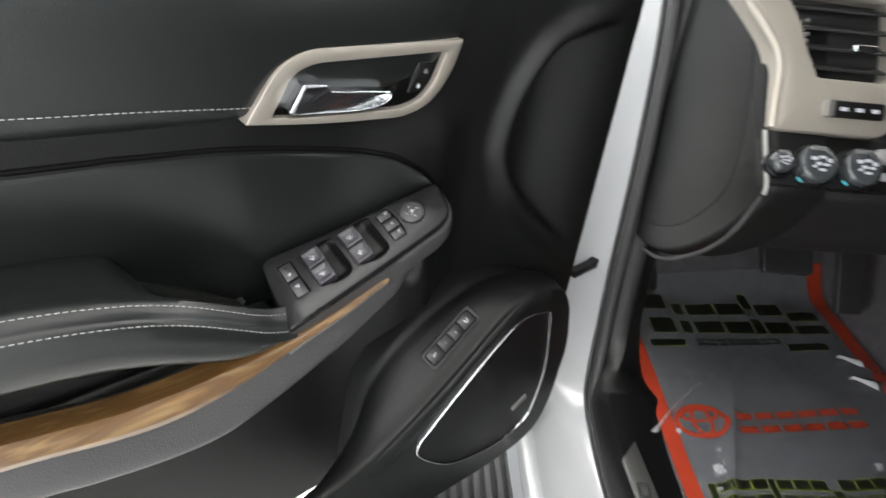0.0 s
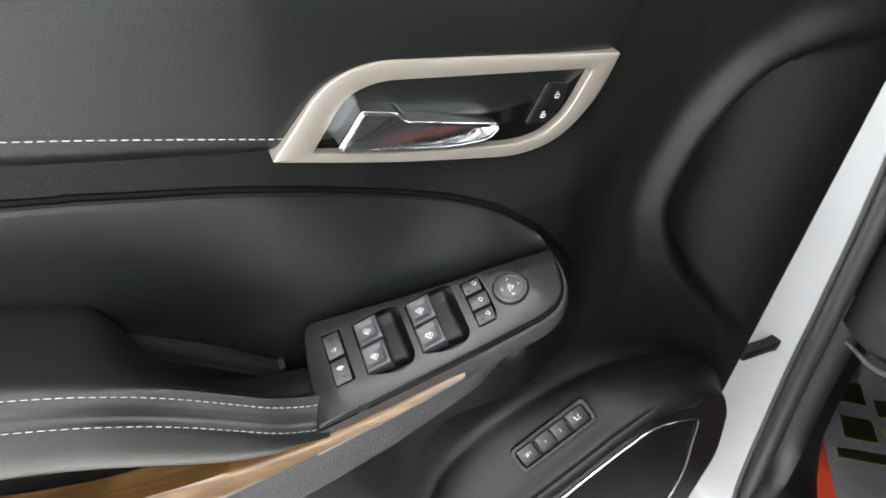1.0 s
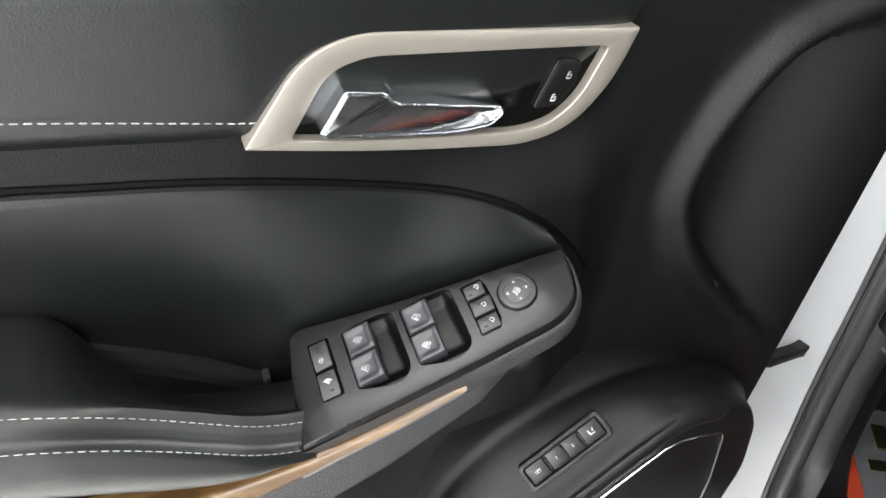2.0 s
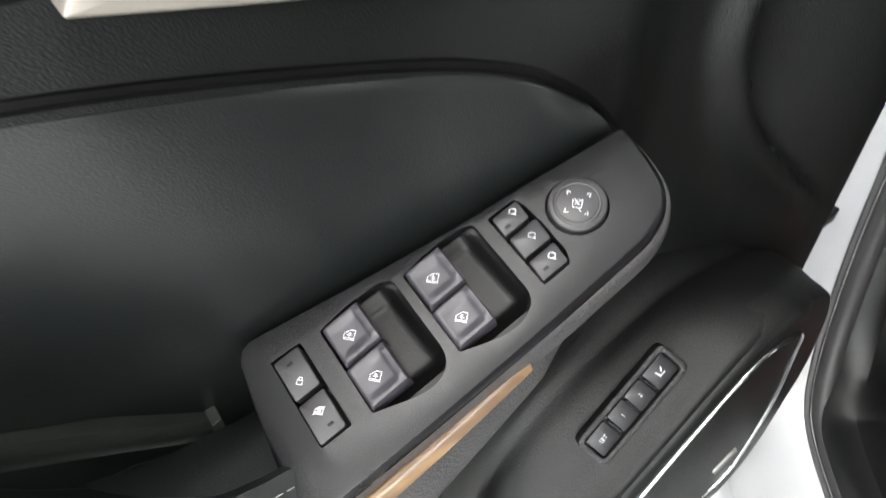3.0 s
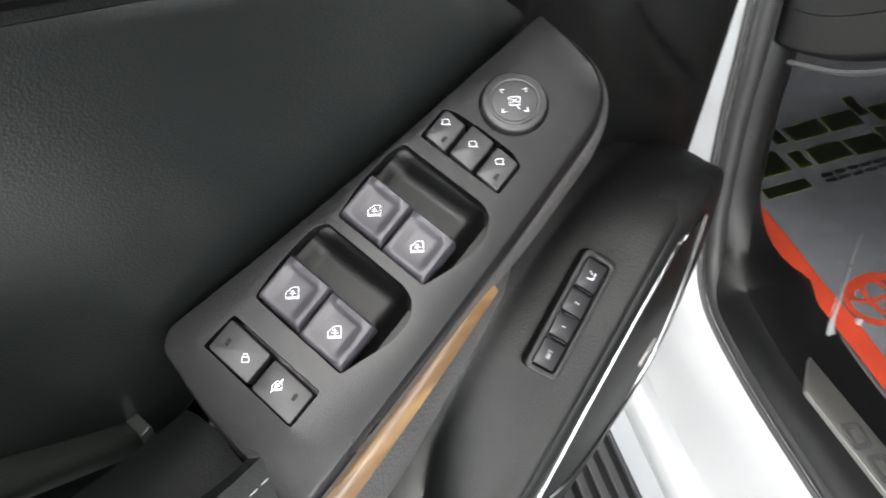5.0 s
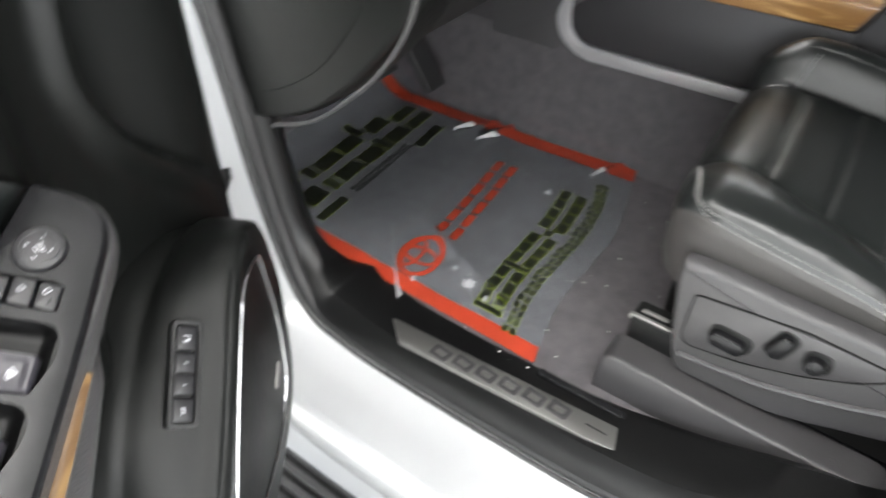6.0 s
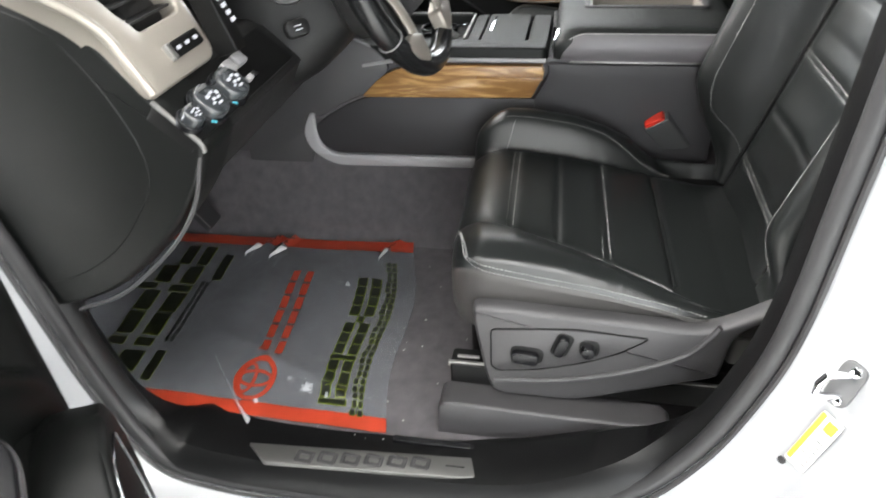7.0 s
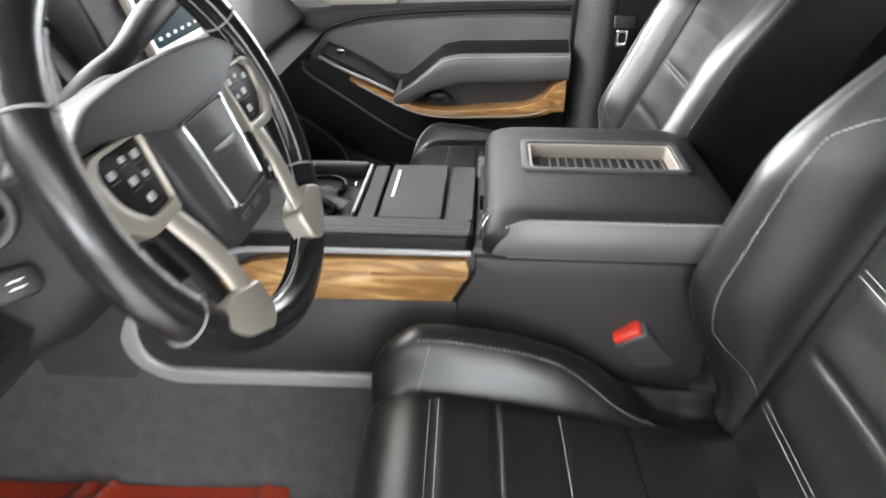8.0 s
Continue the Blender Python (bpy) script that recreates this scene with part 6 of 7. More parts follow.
# champagne bezel round the outer vent
MFACE = axes((1, 0, 0), Vector((0, 0.50, 0.866)), Vector((0, -0.866, 0.50)), (-0.735, 0.006, 1.285))
BZO = rounded([(-0.060, -0.057), (0.078, -0.058), (0.092, -0.046), (0.104, 0.02), (0.098, 0.110), (0.082, 0.120), (-0.130, 0.118), (-0.090, 0.074), (-0.068, 0.046), (-0.058, 0.020), (-0.059, -0.015)], [0.010, 0.01, 0.012, 0.03, 0.012, 0.01, 0.01, 0.03, 0.03, 0.03, 0.03], 6)
BZI = rounded([(-0.010, 0.010), (0.074, 0.010), (0.083, 0.016), (0.084, 0.04), (0.078, 0.096), (0.070, 0.103), (-0.062, 0.106), (-0.044, 0.085), (-0.032, 0.062), (-0.023, 0.036), (-0.014, 0.022)], [0.006, 0.01, 0.006, 0.03, 0.008, 0.01, 0.008, 0.03, 0.03, 0.03, 0.02], 6)
bzl = part("vent_bezel", moved(ringplate(BZO, BZI, -0.02, 0.016, 0.008), MFACE), CHAMPAGNE, DASH, "champagne satin vent bezel")
part("bezel_edge", moved(tube([(x - 0.004, y, 0.012 - 0.0) for x, y in spline([(-0.0555, -0.053), (-0.0545, -0.015), (-0.0535, 0.020), (-0.063, 0.046), (-0.086, 0.075), (-0.126, 0.118)], 30)], 0.0065, 10), MFACE), CHAMPAGNE, bzl)
vent = part("air_vent", moved(prism(rounded([(-0.022, 0.000), (0.090, 0.006), (0.086, 0.108), (-0.062, 0.114)], 0.006), -0.03, -0.014, 0.002), MFACE), DARK, DASH, "black air vent with slats")
for k in range(4):
    part("slat", moved(block(-0.018 - 0.008 * k, 0.082, -0.0018, 0.0018, -0.012, 0.006, 0.001), MFACE @ pose(0, 0.024 + 0.023 * k, 0.003, 25, 0, 0)), PLASTIC, vent)
part("vent_tab", moved(block(-0.006, 0.026, -0.005, 0.005, 0.0, 0.010, 0.003), MFACE @ pose(0.040, 0.048, 0.004)), CHROME, vent, "chrome vent tab")
part("vent_wheel", moved(merge(*[block(-0.002, 0.004, 0.025 + 0.008 * k, 0.029 + 0.008 * k, 0.0, 0.012, 0.001) for k in range(5)]), MFACE @ pose(-0.026, 0.018, -0.004)), BRUSHED, vent)
part("dimmer_end", moved(prism(rrect(0.007, -0.026, 0.010, 0.021, 0.003), 0.008, 0.0225, 0.002), MFACE), BRUSHED, bzl)
dm = part("dimmer_switch", moved(prism(rrect(0.040, -0.026, 0.074, 0.020, 0.004), 0.008, 0.021, 0.003), MFACE), DARK, bzl, "dimmer rocker with white symbols")
for k in range(3):
    part("symbol", moved(prism(rrect(0.024 + 0.020 * k, -0.026, 0.010, 0.0045, 0.002), 0.021, 0.0214, 0.0001, 1), MFACE), WHITEGLOW, dm)
# lower control strip with knobs
MSTR = axes((1, 0, 0), Vector((0, 0.75, 0.661)), Vector((0, -0.661, 0.75)), (-0.66, -0.050, 1.212))
st = part("control_strip", moved(prism(rrect(0.008, 0, 0.290, 0.066, 0.006), -0.02, 0.004, 0.002), MSTR), DARK, DASH, "glossy black light control strip")
for kx, kr in ((-0.128, 0.0135), (-0.084, 0.0235), (-0.027, 0.0235)):
    ky = -0.009
    kn = part("knob", moved(prism(circle(kx, ky, kr, 36), 0.004, 0.024, 0.006, 4, dome=0.002), MSTR), KNOB, st, "smoky round knob with lit symbols")
    part("knob_collar", moved(ringplate(circle(kx, ky, kr + 0.0035, 36), circle(kx, ky, kr + 0.0002, 36), 0.004, 0.012, 0.002), MSTR), SATIN, kn)
    q = kr / 0.0255
    for sx_, sz_, sw_, sh_ in ((-0.009, 0.004, 0.008, 0.0045), (0.002, 0.006, 0.009, 0.0035), (0.011, 0.002, 0.006, 0.0050), (-0.004, -0.003, 0.007, 0.0040), (0.006, -0.004, 0.008, 0.0032), (-0.010, -0.007, 0.005, 0.0030), (0.0, -0.011, 0.009, 0.0030)):
        part("symbol", moved(prism(rrect(kx + sx_ * q, ky + sz_ * q, sw_ * q, sh_ * q, 0.001), 0.0250, 0.0268, 0.0002, 1), MSTR), WHITEGLOW, kn)
    part("grip", moved(prism(rrect(kx, ky + kr * 0.72, kr * 0.9, kr * 0.22, 0.002), 0.02, 0.0262, 0.0015), MSTR), STALKGREY, kn)
    if kr > 0.02:
        part("lit_arc", moved(ribbon([(kx + 0.0290 * math.cos(a), ky + 0.0290 * math.sin(a)) for a in np.linspace(3.75, 4.0, 6)], 0.003, 0.0130), MSTR), CYAN, kn)
for kx, kz, kw, mt_ in ((0.045, 0.012, 0.024, SILVER), (0.014, 0.011, 0.024, SILVER), (0.010, -0.015, 0.011, SILVER), (0.026, -0.016, 0.011, SILVER), (0.040, -0.016, 0.012, SATIN)):
    part("push_button", moved(prism(rrect(kx, kz, kw, kw * 0.75, 0.003), 0.004, 0.012, 0.002), MSTR), mt_, st)
side_keys = part("key_panel", moved(prism(rrect(0, 0, 0.030, 0.090, 0.004), -0.02, 0.010, 0.003), axes((1, 0, 0), Vector((0, 0.3, 0.954)), Vector((0, -0.954, 0.3)), (-0.628, -0.040, 1.285))), DARK, DASH)
for k in range(4):
    part("symbol", moved(prism(rrect(0.003 + 0.003 * k, 0.021 - 0.010 * k, 0.012, 0.0055, 0.001), 0.010, 0.0106, 0.0002, 1), axes((1, 0, 0), Vector((0, 0.3, 0.954)), Vector((0, -0.954, 0.3)), (-0.628, -0.040, 1.285))), WHITEGLOW, side_keys)
# instrument cluster under its hood
MC = axes((1, 0, 0), Vector((0, 0.35, 0.937)), Vector((0, -0.937, 0.35)), (-0.395, 0.085, 1.345))
cl = part("instrument_panel", moved(prism(rrect(0, 0, 0.34, 0.14, 0.04, 6), -0.03, 0.0, 0.004), MC), GLASS, DASH, "dark instrument cluster with lit dials")
part("hood", moved(ringplate(rrect(0, 0.005, 0.40, 0.19, 0.07, 8), rrect(0, 0, 0.335, 0.135, 0.04, 8), -0.03, 0.05, 0.012), MC), PLASTIC, cl)
dial = part("speedometer", moved(ringplate(circle(0.040, -0.020, 0.050, 40), circle(0.040, -0.020, 0.047, 40), 0.0, 0.0025, 0.0006), MC), SATIN, cl, "round speed dial with white marks")
for k in range(13):
    a = radians(235 - 24 * k)
    part("dial_mark", moved(prism(rrect(0, 0, 0.0075, 0.0055, 0.001), 0.0, 0.0012, 0.0002, 1), MC @ pose(0.040 + 0.036 * math.cos(a), -0.020 + 0.036 * math.sin(a), 0.001)), WHITEGLOW, dial)
part("needle", moved(prism(rounded([(0.012, -0.054), (0.016, -0.057), (0.074, -0.031), (0.073, -0.027)], 0.001), 0.002, 0.004, 0.0005, 1), MC), REDGLOW, dial, "red needle")
for gx, gy in ((-0.091, 0.018), (-0.066, 0.022), (-0.036, 0.026), (-0.003, 0.030)):
    gg = part("small_gauge", moved(ringplate(circle(gx, gy, 0.0135, 24), circle(gx, gy, 0.0120, 24), 0.0, 0.0018, 0.0004), MC), SATIN, cl)
    for k in range(5):
        a = radians(200 - 55 * k)
        part("dial_mark", moved(prism(rrect(0, 0, 0.0035, 0.0026, 0.0005), 0.0, 0.0012, 0.0002, 1), MC @ pose(gx + 0.009 * math.cos(a), gy + 0.009 * math.sin(a), 0.001)), WHITEGLOW, gg)
    part("needle", moved(prism(rrect(0.003, 0, 0.010, 0.002, 0.0004), 0.001, 0.002, 0.0003, 1), MC @ pose(gx, gy, 0, 0, 0, 130)), REDGLOW, gg)
dsp = part("display", moved(prism(rrect(-0.055, -0.020, 0.09, 0.058, 0.008), 0.0, 0.001, 0.0003, 1), MC), SCREEN, cl, "dim blue display")
for k in range(2):
    part("text_bar", moved(prism(rrect(-0.052, -0.012 - 0.008 * k, 0.030, 0.0035, 0.0005), 0.001, 0.0014, 0.0001, 1), MC), WHITEGLOW, dsp)
part("lit_arc", moved(ribbon([(0.040 + 0.058 * math.cos(a), -0.020 + 0.058 * math.sin(a)) for a in np.linspace(2.6, 3.6, 10)], 0.0025, 0.0012), MC), CYAN, cl)
# centre screen
MCS = axes((1, 0, 0), Vector((0, 0.30, 0.954)), Vector((0, -0.954, 0.30)), (0.10, 0.012, 1.295))
cs = part("centre_fascia", moved(prism(rrect(-0.05, 0.02, 0.30, 0.30, 0.03), -0.05, 0.0, 0.01), MCS), PLASTIC, DASH)
part("screen", moved(prism(rrect(0, 0.06, 0.20, 0.12, 0.008), -0.01, 0.006, 0.002), MCS), SCREEN, cs, "lit touch screen")
part("screen_bezel", moved(ringplate(rrect(0, 0.06, 0.235, 0.155, 0.015), rrect(0, 0.06, 0.20, 0.12, 0.008), -0.01, 0.010, 0.003), MCS), CHAMPAGNE, cs, "champagne frame")
for k in range(7):
    part("key", moved(prism(rrect(-0.075 + 0.025 * k, 0.010, 0.009, 0.005, 0.001), 0.005, 0.0068, 0.0004), MCS), WHITEGLOW, cs)

# steering column and stalk
COL = thing("steering_column", "black steering column shroud with a stalk", "steering column")
WN = Vector((-0.0269, -0.9181, 0.3955))
WUP = Vector((0.0116, 0.3953, 0.9185))
WC = Vector((-0.3633, -0.1982, 1.3076))
MW = axes(Vector((0.9996, -0.0293, 0.0)), WUP, WN, WC)
part("shroud", moved(loops_mesh([[(q[0] * k, q[1] * k - 0.010 + dz * 0.0, z) for q in rrect(0, 0, 0.185, 0.150, 0.05, 8)] for z, k, dz in ((-0.26, 1.38, 0), (-0.19, 1.36, 0), (-0.165, 1.32, 0), (-0.135, 1.17, 0), (-0.105, 0.98, 0), (-0.085, 0.86, 0), (-0.078, 0.78, 0))]), MW), COLUMN, COL)
part("collar", moved(loops_mesh([[(q[0], q[1], z) for q in circle(0, 0, r, 40)] for z, r in ((-0.066, 0.078), (-0.050, 0.080), (-0.040, 0.074), (-0.038, 0.05))]), MW), DARK, COL)
stalk = part("stalk", rod(spline([(-0.440, -0.060, 1.275), (-0.49, -0.078, 1.292), (-0.530, -0.092, 1.308)], 10), 0.0085, 12), PLASTIC, COL)
part("stalk_end", moved(prism(circle(0, 0, 0.0190, 28), -0.010, 0.013, 0.006, 4), axes(Vector((0.4, -0.9, 0)).normalized(), Vector((0.27, 0.12, 0.95)).normalized(), Vector((-0.88, -0.33, 0.33)).normalized(), (-0.538, -0.096, 1.312))), STALKGREY, stalk, "grey stalk end")
part("stalk_collar", moved(ringplate(circle(0, 0, 0.030, 28), circle(0, 0, 0.022, 28), -0.012, 0.0, 0.004), axes(Vector((0.4, -0.9, 0)).normalized(), Vector((0.27, 0.12, 0.95)).normalized(), Vector((-0.88, -0.33, 0.33)).normalized(), (-0.505, -0.084, 1.299))), CONSOLE, stalk)
part("gear_lever", tube(spline([(-0.36, -0.062, 1.315), (-0.335, -0.098, 1.352), (-0.300, -0.112, 1.366), (-0.245, -0.115, 1.386), (-0.190, -0.118, 1.402)], 24), lambda f: 0.011 + 0.004 * smooth(0.45, 0.8, f), 14), PLASTIC, COL, "black column gear lever")
cb = part("column_button", moved(prism(rrect(0, 0, 0.040, 0.026, 0.012, 6), -0.004, 0.006, 0.005), axes(Vector((0.8, -0.6, 0)).normalized(), Vector((0.25, 0.33, 0.91)).normalized(), Vector((-0.55, -0.74, 0.41)).normalized(), (-0.484, -0.081, 1.228))), PLASTIC, COL)
part("symbol", moved(merge(ribbon([(-0.006, -0.003), (0.006, -0.003)], 0.0015, 0.0064), ribbon([(-0.006, 0.003), (0.006, 0.003)], 0.0015, 0.0064)), axes(Vector((0.8, -0.6, 0)).normalized(), Vector((0.25, 0.33, 0.91)).normalized(), Vector((-0.55, -0.74, 0.41)).normalized(), (-0.484, -0.081, 1.228))), PRINT, cb)

# steering wheel
SW = thing("steering_wheel", "black leather steering wheel with champagne spokes and switch pads", "steering wheel", MW)
RR = 0.176
HM = pose(0, -0.019, -0.012)


def rim_arc(a0, a1, r, n=40, zz=0.0):
    return [(RR * math.cos(radians(a)), RR * math.sin(radians(a)), zz) for a in np.linspace(a0, a1, n)]


rim = part("rim", tube(rim_arc(0, 360, 0, 97)[:-1], 0.0185, 18, closed=True), RIM, SW, "smooth black leather rim", 80)
for a in (153, 213, 27, -33):
    c, s_ = math.cos(radians(a)), math.sin(radians(a))
    part("rim_joint", tube([((RR + 0.0192 * math.cos(b)) * c, (RR + 0.0192 * math.cos(b)) * s_, 0.0192 * math.sin(b)) for b in np.linspace(0, 2 * math.pi, 25)[:-1]], 0.0014, 6, closed=True, up=(c, s_, 0.01)), DARKTHREAD, rim)
part("rim_seam", stitches([(x * (1 - 0.0187 / RR), y * (1 - 0.0187 / RR), 0.002) for x, y, z in rim_arc(0, 359, 0, 260)], 0.006, 0.007, 0.0010, (0, 0, 1)), THREAD, rim, "pale stitching along the inner rim")
AIR = rounded([(-0.150, 0.068), (-0.118, 0.088), (-0.05, 0.095), (0.05, 0.095), (0.118, 0.088), (0.150, 0.068), (0.136, 0.060), (0.080, 0.059), (0.074, 0.03), (0.070, -0.005), (0.061, -0.052), (0.046, -0.074),
               (-0.046, -0.074), (-0.061, -0.052), (-0.070, -0.005), (-0.074, 0.03), (-0.080, 0.059), (-0.136, 0.060)], [0.012, 0.03, 0.05, 0.05, 0.03, 0.012, 0.006, 0.012, 0.03, 0.05, 0.03, 0.02, 0.02, 0.03, 0.05, 0.03, 0.012, 0.006], 5)
hub = part("airbag_cover", moved(prism(AIR, -0.045, 0.021, 0.010, 5, dome=0.010), HM), AIRBAG, SW, "charcoal airbag cover")
part("hub_back", moved(loops_mesh([[(q[0] * k, q[1] * k, z) for q in rrect(0, 0.005, 0.24, 0.17, 0.06, 8)] for z, k in ((-0.070, 0.70), (-0.055, 0.90), (-0.030, 0.95), (-0.012, 0.92), (-0.006, 0.85))]), HM), PLASTIC, SW, "black hub shell behind the switches")
emb = part("emblem_panel", moved(prism(rounded([(-0.042, 0.040), (0.036, 0.042), (0.030, -0.038), (-0.034, -0.041)], 0.006), 0.02, 0.0335, 0.002), HM), CONSOLE, hub, "dark grey emblem panel with a chrome frame")
EO, EI = [(-0.0455, 0.0435), (0.0395, 0.0455), (0.0335, -0.0415), (-0.0375, -0.0445)], [(-0.042, 0.040), (0.036, 0.042), (0.030, -0.038), (-0.034, -0.041)]
part("emblem_frame", moved(ringplate(rounded(EO, 0.007), rounded(EI, 0.005), 0.02, 0.0355, 0.002), HM), DARKCHROME, emb)
part("emblem_bar", moved(prism(rrect(0, 0.004, 0.046, 0.011, 0.002), 0.033, 0.0342, 0.0005), HM), GREYVINYL, emb)
for k in range(2):
    part("marking_bar", moved(prism(rrect(-0.014 + 0.026 * k, -0.056, 0.018, 0.006, 0.001), 0.0235, 0.0248, 0.0003, 1), HM), GREYVINYL, hub)
for sx in (-1, 1):
    sp = part("side_spoke", moved(prism(rounded([(sx * 0.060, 0.050), (sx * 0.120, 0.062), (sx * 0.160, 0.052), (sx * 0.160, 0.006), (sx * 0.120, -0.020), (sx * 0.060, -0.025)], 0.012, 5), -0.014, 0.010, 0.006), HM), PLASTIC, SW)
    PO = rounded([(sx * 0.078, 0.0575), (sx * 0.144, 0.0585), (sx * 0.164, 0.046), (sx * 0.166, 0.014), (sx * 0.134, -0.013), (sx * 0.084, -0.011)], [0.003, 0.010, 0.010, 0.014, 0.012, 0.006], 5)
    PI = rounded([(sx * 0.081, 0.0535), (sx * 0.136, 0.0535), (sx * 0.146, 0.044), (sx * 0.142, 0.018), (sx * 0.122, -0.001), (sx * 0.087, 0.000)], [0.003, 0.006, 0.006, 0.010, 0.008, 0.004], 5)
    fr = part("spoke_frame", moved(ringplate(PO, PI, -0.004, 0.022, 0.003), HM), CHAMPAGNE, sp, "champagne switch frame")
    padk = part("switch_pad", moved(prism(PI, -0.004, 0.018, 0.002), HM), DARK, sp, "black switch pad with pale keys")
    for k in range(6):
        kx, ky, kw = ((0.094, 0.043, 0.011), (0.111, 0.045, 0.008), (0.130, 0.040, 0.010), (0.096, 0.027, 0.008), (0.113, 0.028, 0.011), (0.106, 0.011, 0.012))[k]
        part("pad_symbol", moved(prism(rrect(sx * kx, ky, kw * 0.72, kw * 0.58, 0.0015), 0.0175, 0.0194, 0.0006, 1), HM), SILVER, padk)
        part("key_gap", moved(prism(rrect(sx * kx, ky - kw * 0.62, kw * 1.2, 0.0008, 0.0003), 0.0178, 0.0184, 0.0001, 1), HM), GREYVINYL, padk)
    if sx > 0:
        P2 = rounded([(0.084, -0.002), (0.120, 0.000), (0.100, -0.058), (0.075, -0.060)], 0.006, 5)
        low_pad = part("switch_pad", moved(prism(P2, -0.004, 0.017, 0.002), HM), DARK, sp, "black lower switch pad with white symbols")
        for k in range(8):
            part("pad_symbol", moved(prism(rrect(0.093 + 0.013 * (k % 2) - 0.004 * (k // 2), -0.010 - 0.013 * (k // 2), 0.006, 0.0055, 0.001), 0.0168, 0.0176, 0.0002, 1), HM), PRINT, low_pad)
    low = spline([(sx * 0.100, -0.026, 0.004), (sx * 0.090, -0.062, 0.010), (sx * 0.083, -0.100, 0.012), (sx * 0.086, -0.142, 0.010)], 24)
    lsp = part("lower_spoke", tube(low, lambda f: 0.0115 + 0.003 * f, 14, flat=0.45, up=(0, 0, 1)), CHAMPAGNE, SW, "champagne lower spoke")
    # black tube added beside the spoke for its shaded side
    dark_side = spline([(sx * 0.116, -0.030, 0.0), (sx * 0.108, -0.062, 0.002), (sx * 0.103, -0.100, 0.004), (sx * 0.104, -0.138, 0.004)], 20)
    part("spoke_shadow_side", tube(dark_side, 0.010, 10, flat=0.6, up=(0, 0, 1)), DARK, lsp)
    cap = part("rim_cap", moved(prism(rounded([(sx * 0.062, -0.118), (sx * 0.108, -0.104), (sx * 0.138, -0.118), (sx * 0.120, -0.142), (sx * 0.080, -0.162), (sx * 0.064, -0.150)], [0.008, 0.012, 0.01, 0.02, 0.02, 0.008], 5), -0.004, 0.019, 0.007, 4), Matrix()), CHAMPAGNE, SW, "champagne rim cap")
    part("braided_seam", stitches([((RR - 0.0140) * math.cos(a), (RR - 0.0140) * math.sin(a), 0.0132) for a in np.linspace(radians(90 - sx * 42), radians(90 - sx * 122), 120)], 0.0046, 0.0050, 0.0021, (0, 0, 1), 0.5), THREAD, rim, "pale braided stitching")

# pedals in the dark footwell
PED = thing("brake_pedal", "black rubber brake pedal with steel edge", "pedal")
part("pad", moved(block(-0.055, 0.055, -0.035, 0.035, 0, 0.016, 0.006), pose(-0.40, 0.36, 0.80, 50, 0, 0)), RUBBER, PED)
part("pedal_arm", rod([(-0.40, 0.37, 0.81), (-0.40, 0.46, 0.90), (-0.40, 0.47, 1.05)], 0.010), DARK, PED)
PED2 = thing("throttle_pedal", "tall black throttle pedal", "pedal")
part("pad", moved(block(-0.028, 0.028, -0.08, 0.08, 0, 0.014, 0.005), pose(-0.24, 0.36, 0.76, 55, 0, 0)), RUBBER, PED2)
part("pedal_arm", rod([(-0.24, 0.37, 0.78), (-0.24, 0.48, 0.95)], 0.009), DARK, PED2)
FR = thing("foot_rest", "black ribbed foot rest beside the sill", "foot rest")
part("pad", moved(block(-0.05, 0.05, -0.10, 0.10, 0, 0.02, 0.008), pose(-0.70, 0.44, 0.75, 38, 0, 0)), PLASTIC, FR)

# ---- passenger door, closed ----
PD = thing("passenger_door", "closed far door with black trim, wood band and armrest", "car door")


def qp(y, z, w):
    return Vector((0.872 - w, y, z))


def pruled(a, b, w, na, nb, roll, rim, back=0.02):
    ca, cb = spline(a, na), spline(b, na)

    def f(s, t):
        q = ca[int(round(s * (na - 1)))] * (1 - t) + cb[int(round(s * (na - 1)))] * t
        k = 1 - math.sqrt(max(0, 1 - (1 - min(1, min(t, 1 - t) / rim)) ** 2))
        return qp(q[0], q[1], w(s, t, q[0]) - roll * k)
    return sheet(f, na, nb, (back, 0, 0))


part("inner_panel", sheet(lambda s, t: qp(0.30 - 0.965 * s, 0.64 + 0.68 * t, 0.0 + 0.004 * noise.noise((s * 3, t * 3, 0))), 30, 30, (0.05, 0, 0)), PLASTIC, PD, "black plastic door panel")
# pads and armrest carry the light on this door in their pale colour
part("upper_pad", pruled([(-0.665, 1.212), (-0.40, 1.208), (-0.10, 1.195), (0.06, 1.185), (0.2, 1.18)], [(-0.665, 1.33), (-0.40, 1.33), (-0.1, 1.33), (0.06, 1.33), (0.2, 1.33)], lambda s, t, y: 0.014 - 0.03 * t * t, 30, 12, 0.010, 0.12), DOORHIDE, PD, "vinyl upper pad, paled as if lit")
part("inset_panel", pruled([(-0.660, 1.192), (-0.50, 1.192), (-0.36, 1.186), (-0.20, 1.175), (-0.09, 1.160), (-0.02, 1.132), (0.022, 1.085)], [(-0.660, 0.98), (-0.50, 0.98), (-0.36, 0.97), (-0.22, 0.96), (-0.12, 1.0), (-0.04, 1.03), (0.012, 1.06)], lambda s, t, y: 0.008 - 0.012 * t, 40, 20, 0.012, 0.08), DOORHIDE, PD, "vinyl inset panel, paled as if lit")
parm = []
